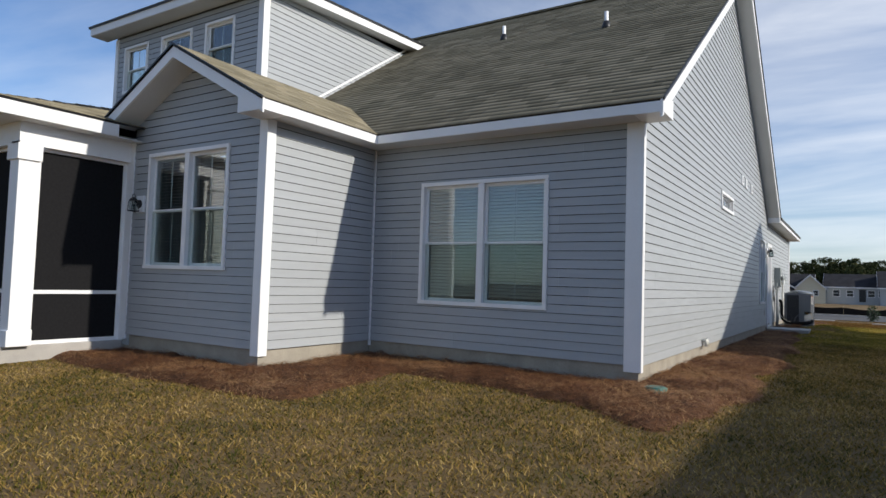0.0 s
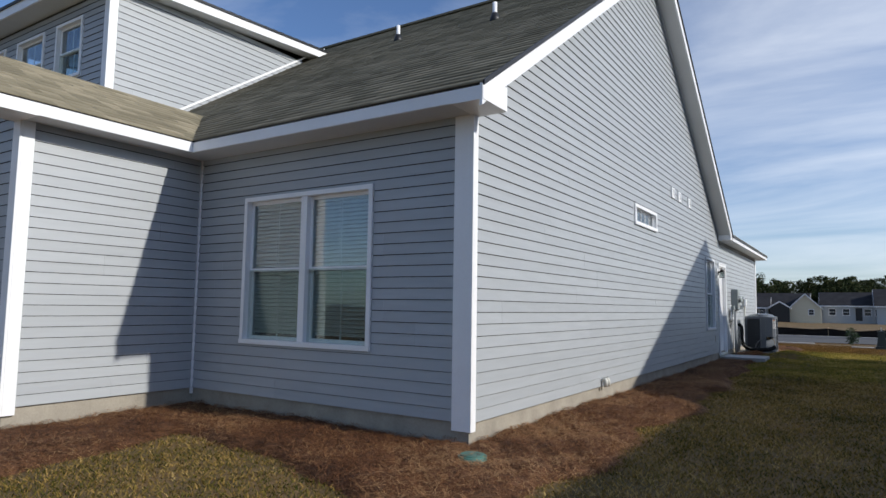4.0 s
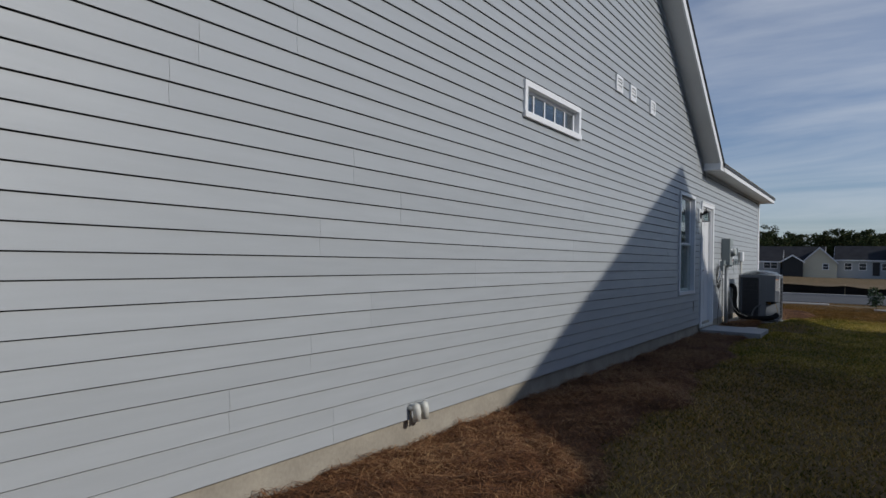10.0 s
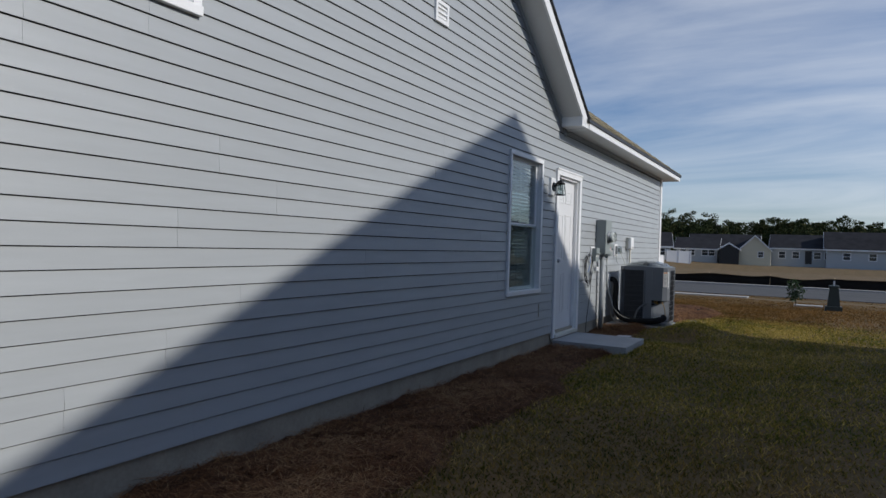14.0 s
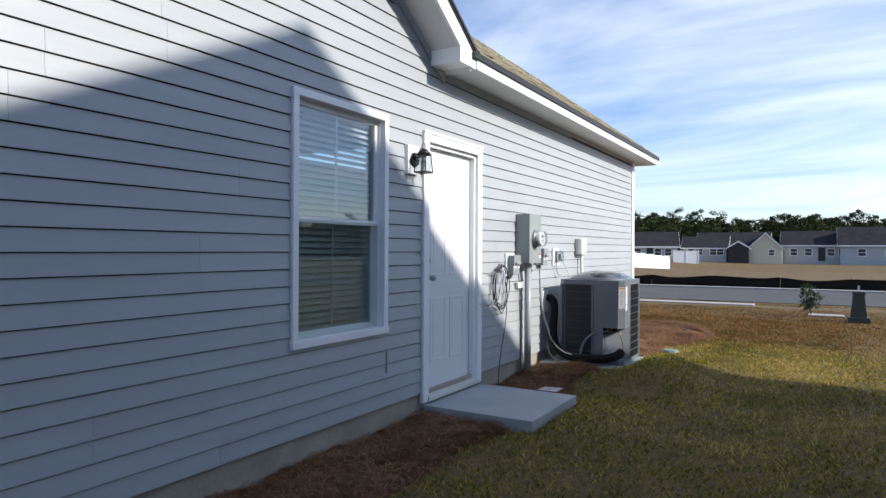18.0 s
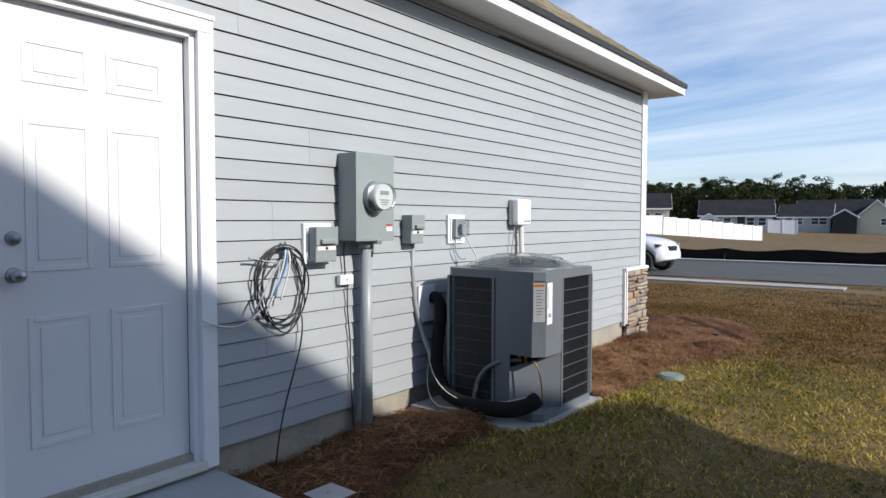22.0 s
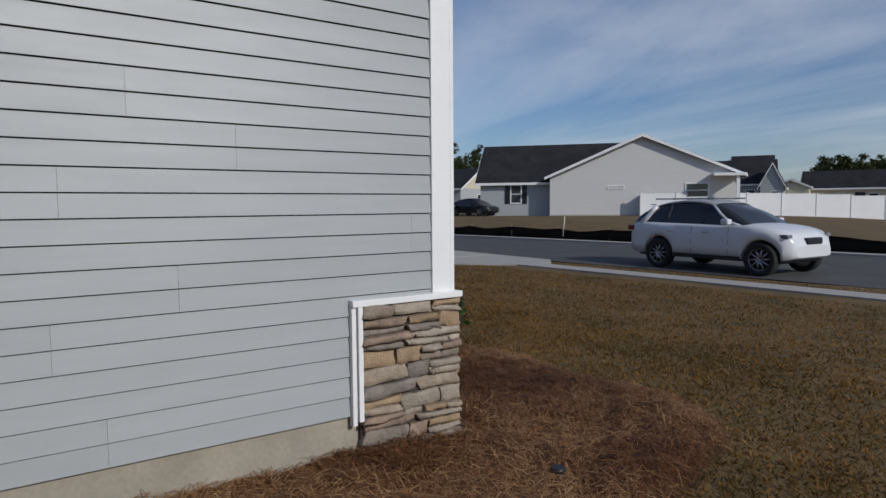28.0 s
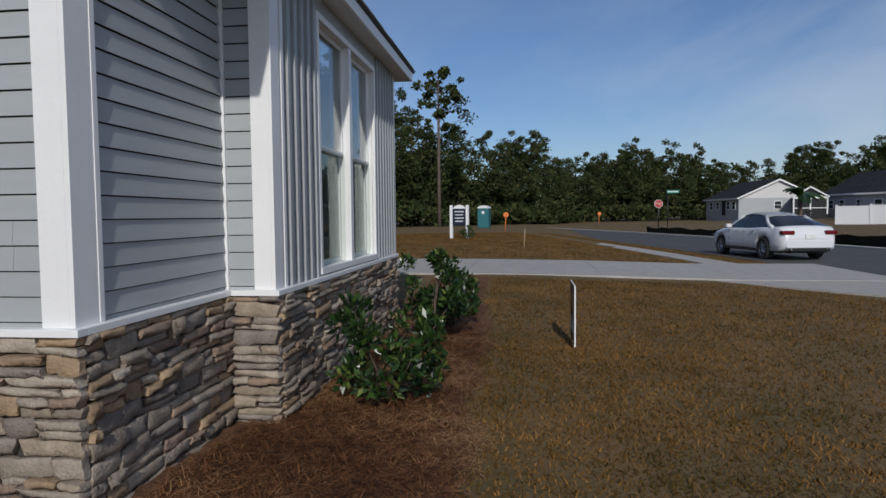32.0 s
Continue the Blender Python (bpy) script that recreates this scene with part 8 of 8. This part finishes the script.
lone_pine(-72.1, 10.9, 18.2, 5)
pt = tagged(new("palm_tree"), "small palm with drooping fronds by the far fence", "tree")
x, y = -51.6, 42.6
z0 = float(ground_z(x, y))
part("trunk", tube(bmesh.new(), [(x, y, z0 - 0.2), (x, y, z0 + 1.2), (x + 0.05, y, z0 + 2.4)], [0.22, 0.17, 0.18], 9), M_PINEBARK, pt)
bm = bmesh.new()
for k in range(18):
    a, e = k * 2.4, 0.2 + 0.9 * ((k * 7) % 18) / 18
    d = Vector((math.cos(a) * math.cos(e), math.sin(a) * math.cos(e), math.sin(e)))
    s = d.cross(Vector((0, 0, 1))).normalized()
    prev = None
    for j in range(6):
        f = j / 5
        p = Vector((x, y, z0 + 2.4)) + d * 1.9 * f + Vector((0, 0, -1.0 * f * f))
        w_ = 0.34 * math.sin(math.pi * (0.12 + 0.85 * f))
        row = (bm.verts.new(p - s * w_ + Vector((0, 0, -0.12))), bm.verts.new(p), bm.verts.new(p + s * w_ + Vector((0, 0, -0.12))))
        if prev:
            for i in range(2):
                bm.faces.new((prev[i], row[i], row[i + 1], prev[i + 1]))
        prev = row
part("fronds", bm, M_LEAF, pt, "drooping green fronds")

# ---- signs down the street ----
M_STOPRED = surf("stop_sign_red", (0.50, 0.05, 0.05), (0.44, 0.045, 0.045), 3, 40, 0.4, 0.0)
M_STREETGREEN = surf("street_sign_green", (0.02, 0.22, 0.17), (0.025, 0.25, 0.19), 3, 40, 0.4, 0.0)
M_TEAL = surf("teal_plastic", (0.02, 0.13, 0.15), (0.025, 0.15, 0.17), 3, 40, 0.45, 0.0)
M_ORANGEP = surf("orange_sign", (0.75, 0.20, 0.04), (0.68, 0.18, 0.04), 3, 40, 0.5, 0.0)
ssx, ssy = -59.5, 33.3
ssz = float(ground_z(ssx, ssy)) - 0.1
so = tagged(new("stop_sign"), "red octagonal STOP sign on a dark post at the corner", "sign")
so.matrix_basis = pose(ssx, ssy, ssz, 0, 0, 78)
part("post", cyl(bmesh.new(), (0, 0, -0.3), (0, 0, 2.6), 0.05), M_BLACKM, so)
oct_ = [(0.40 * math.cos(a), 2.30 + 0.40 * math.sin(a)) for a in (math.pi / 8 + k * math.pi / 4 for k in range(8))]
part("border", prism(bmesh.new(), oct_, 1, -0.075, -0.06), M_PAPER, so, "white border")
part("face", prism(bmesh.new(), [(p * 0.92, 2.30 + (q - 2.30) * 0.92) for p, q in oct_], 1, -0.085, -0.07), M_STOPRED, so, "red face")
letters("STOP", 0.26, pose(0, -0.088, 2.30, 90, 0, 0), M_PAPER, so)
sn = tagged(new("street_name_sign"), "green street name sign on a post", "sign")
sn.matrix_basis = pose(ssx + 0.6, ssy + 0.7, ssz, 0, 0, 78)
part("post", cyl(bmesh.new(), (0, 0, -0.3), (0, 0, 3.3), 0.045), M_BLACKM, sn)
part("blade", boxed(-0.10, -0.02, 3.25, 1.0, 0.02, 3.55), M_STREETGREEN, sn)
part("printed_bar", boxed(0.0, -0.024, 3.35, 0.9, -0.018, 3.45), M_PAPER, sn)
po = tagged(new("portable_toilet"), "teal portable toilet with a pale domed roof", "portable toilet")
po.matrix_basis = pose(-63.6, 16.7, float(ground_z(-63.6, 16.7)), 0, 0, 80)
part("cabin", boxed(-0.58, -0.58, 0.0, 0.58, 0.58, 2.05, bevel=0.04), M_TEAL, po)
part("door", boxed(-0.42, -0.62, 0.08, 0.42, -0.58, 1.95, bevel=0.01), M_TEAL, po)
part("roof", prism(bmesh.new(), [(-0.62, 2.03), (0.62, 2.03), (0.48, 2.22), (0.2, 2.32), (-0.2, 2.32), (-0.48, 2.22)], 1, -0.62, 0.62), M_PAPER, po, "pale domed roof")
part("mark", cyl(bmesh.new(), (0, -0.625, 1.6), (0, -0.618, 1.6), 0.16), M_PAPER, po)
cs_ = tagged(new("community_sign"), "white post sign with a dark board in the brown lawn", "sign")
cs_.matrix_basis = pose(-33.5, 17.1, float(ground_z(-33.5, 17.1)), 0, 0, 76)
for s in (-0.48, 0.48):
    part("post", boxed(s - 0.08, -0.08, -0.3, s + 0.08, 0.08, 1.9, bevel=0.01), M_WHITE, cs_, "white square post")
part("board", boxed(-0.40, -0.03, 0.75, 0.40, 0.03, 1.75), M_SIGNBLUE, cs_, "dark sign board")
part("arch", prism(bmesh.new(), [(-0.40, 1.70), (0.40, 1.70), (0.25, 1.86), (0.0, 1.92), (-0.25, 1.86)], 1, -0.04, 0.04), M_WHITE, cs_)
for k in range(4):
    part("printed_bar", boxed(-0.28 + 0.04 * (k % 2), -0.036, 1.50 - 0.18 * k, 0.28 - 0.05 * (k % 2), -0.03, 1.56 - 0.18 * k), M_PAPER, cs_)
for x, y in ((-49.7, 19.2), (-77.0, 29.8)):
    og = tagged(new("work_sign"), "small round orange work sign on a wooden stake", "sign", "orange work signs")
    z0 = float(ground_z(x, y))
    part("stake", tube(bmesh.new(), [(x, y, z0 - 0.2), (x + 0.05, y + 0.1, z0 + 1.3)], 0.045, 4), M_ORANGEP, og)
    part("face", cyl(bmesh.new(), (x + 0.08, y + 0.1, z0 + 1.35), (x + 0.11, y + 0.1, z0 + 1.35), 0.22, None, 16), M_ORANGEP, og)
for x, y, h in ((-52.0, 43.5, 1.0),):
    mb = tagged(new("mailbox"), "dark mailbox on a post across the street", "mailbox")
    z0 = float(ground_z(x, y))
    part("post", boxed(x - 0.05, y - 0.05, z0 - 0.2, x + 0.05, y + 0.05, z0 + h), M_BLACKM, mb)
    part("box", boxed(x - 0.12, y - 0.25, z0 + h, x + 0.12, y + 0.25, z0 + h + 0.25, bevel=0.05), M_BLACKM, mb)
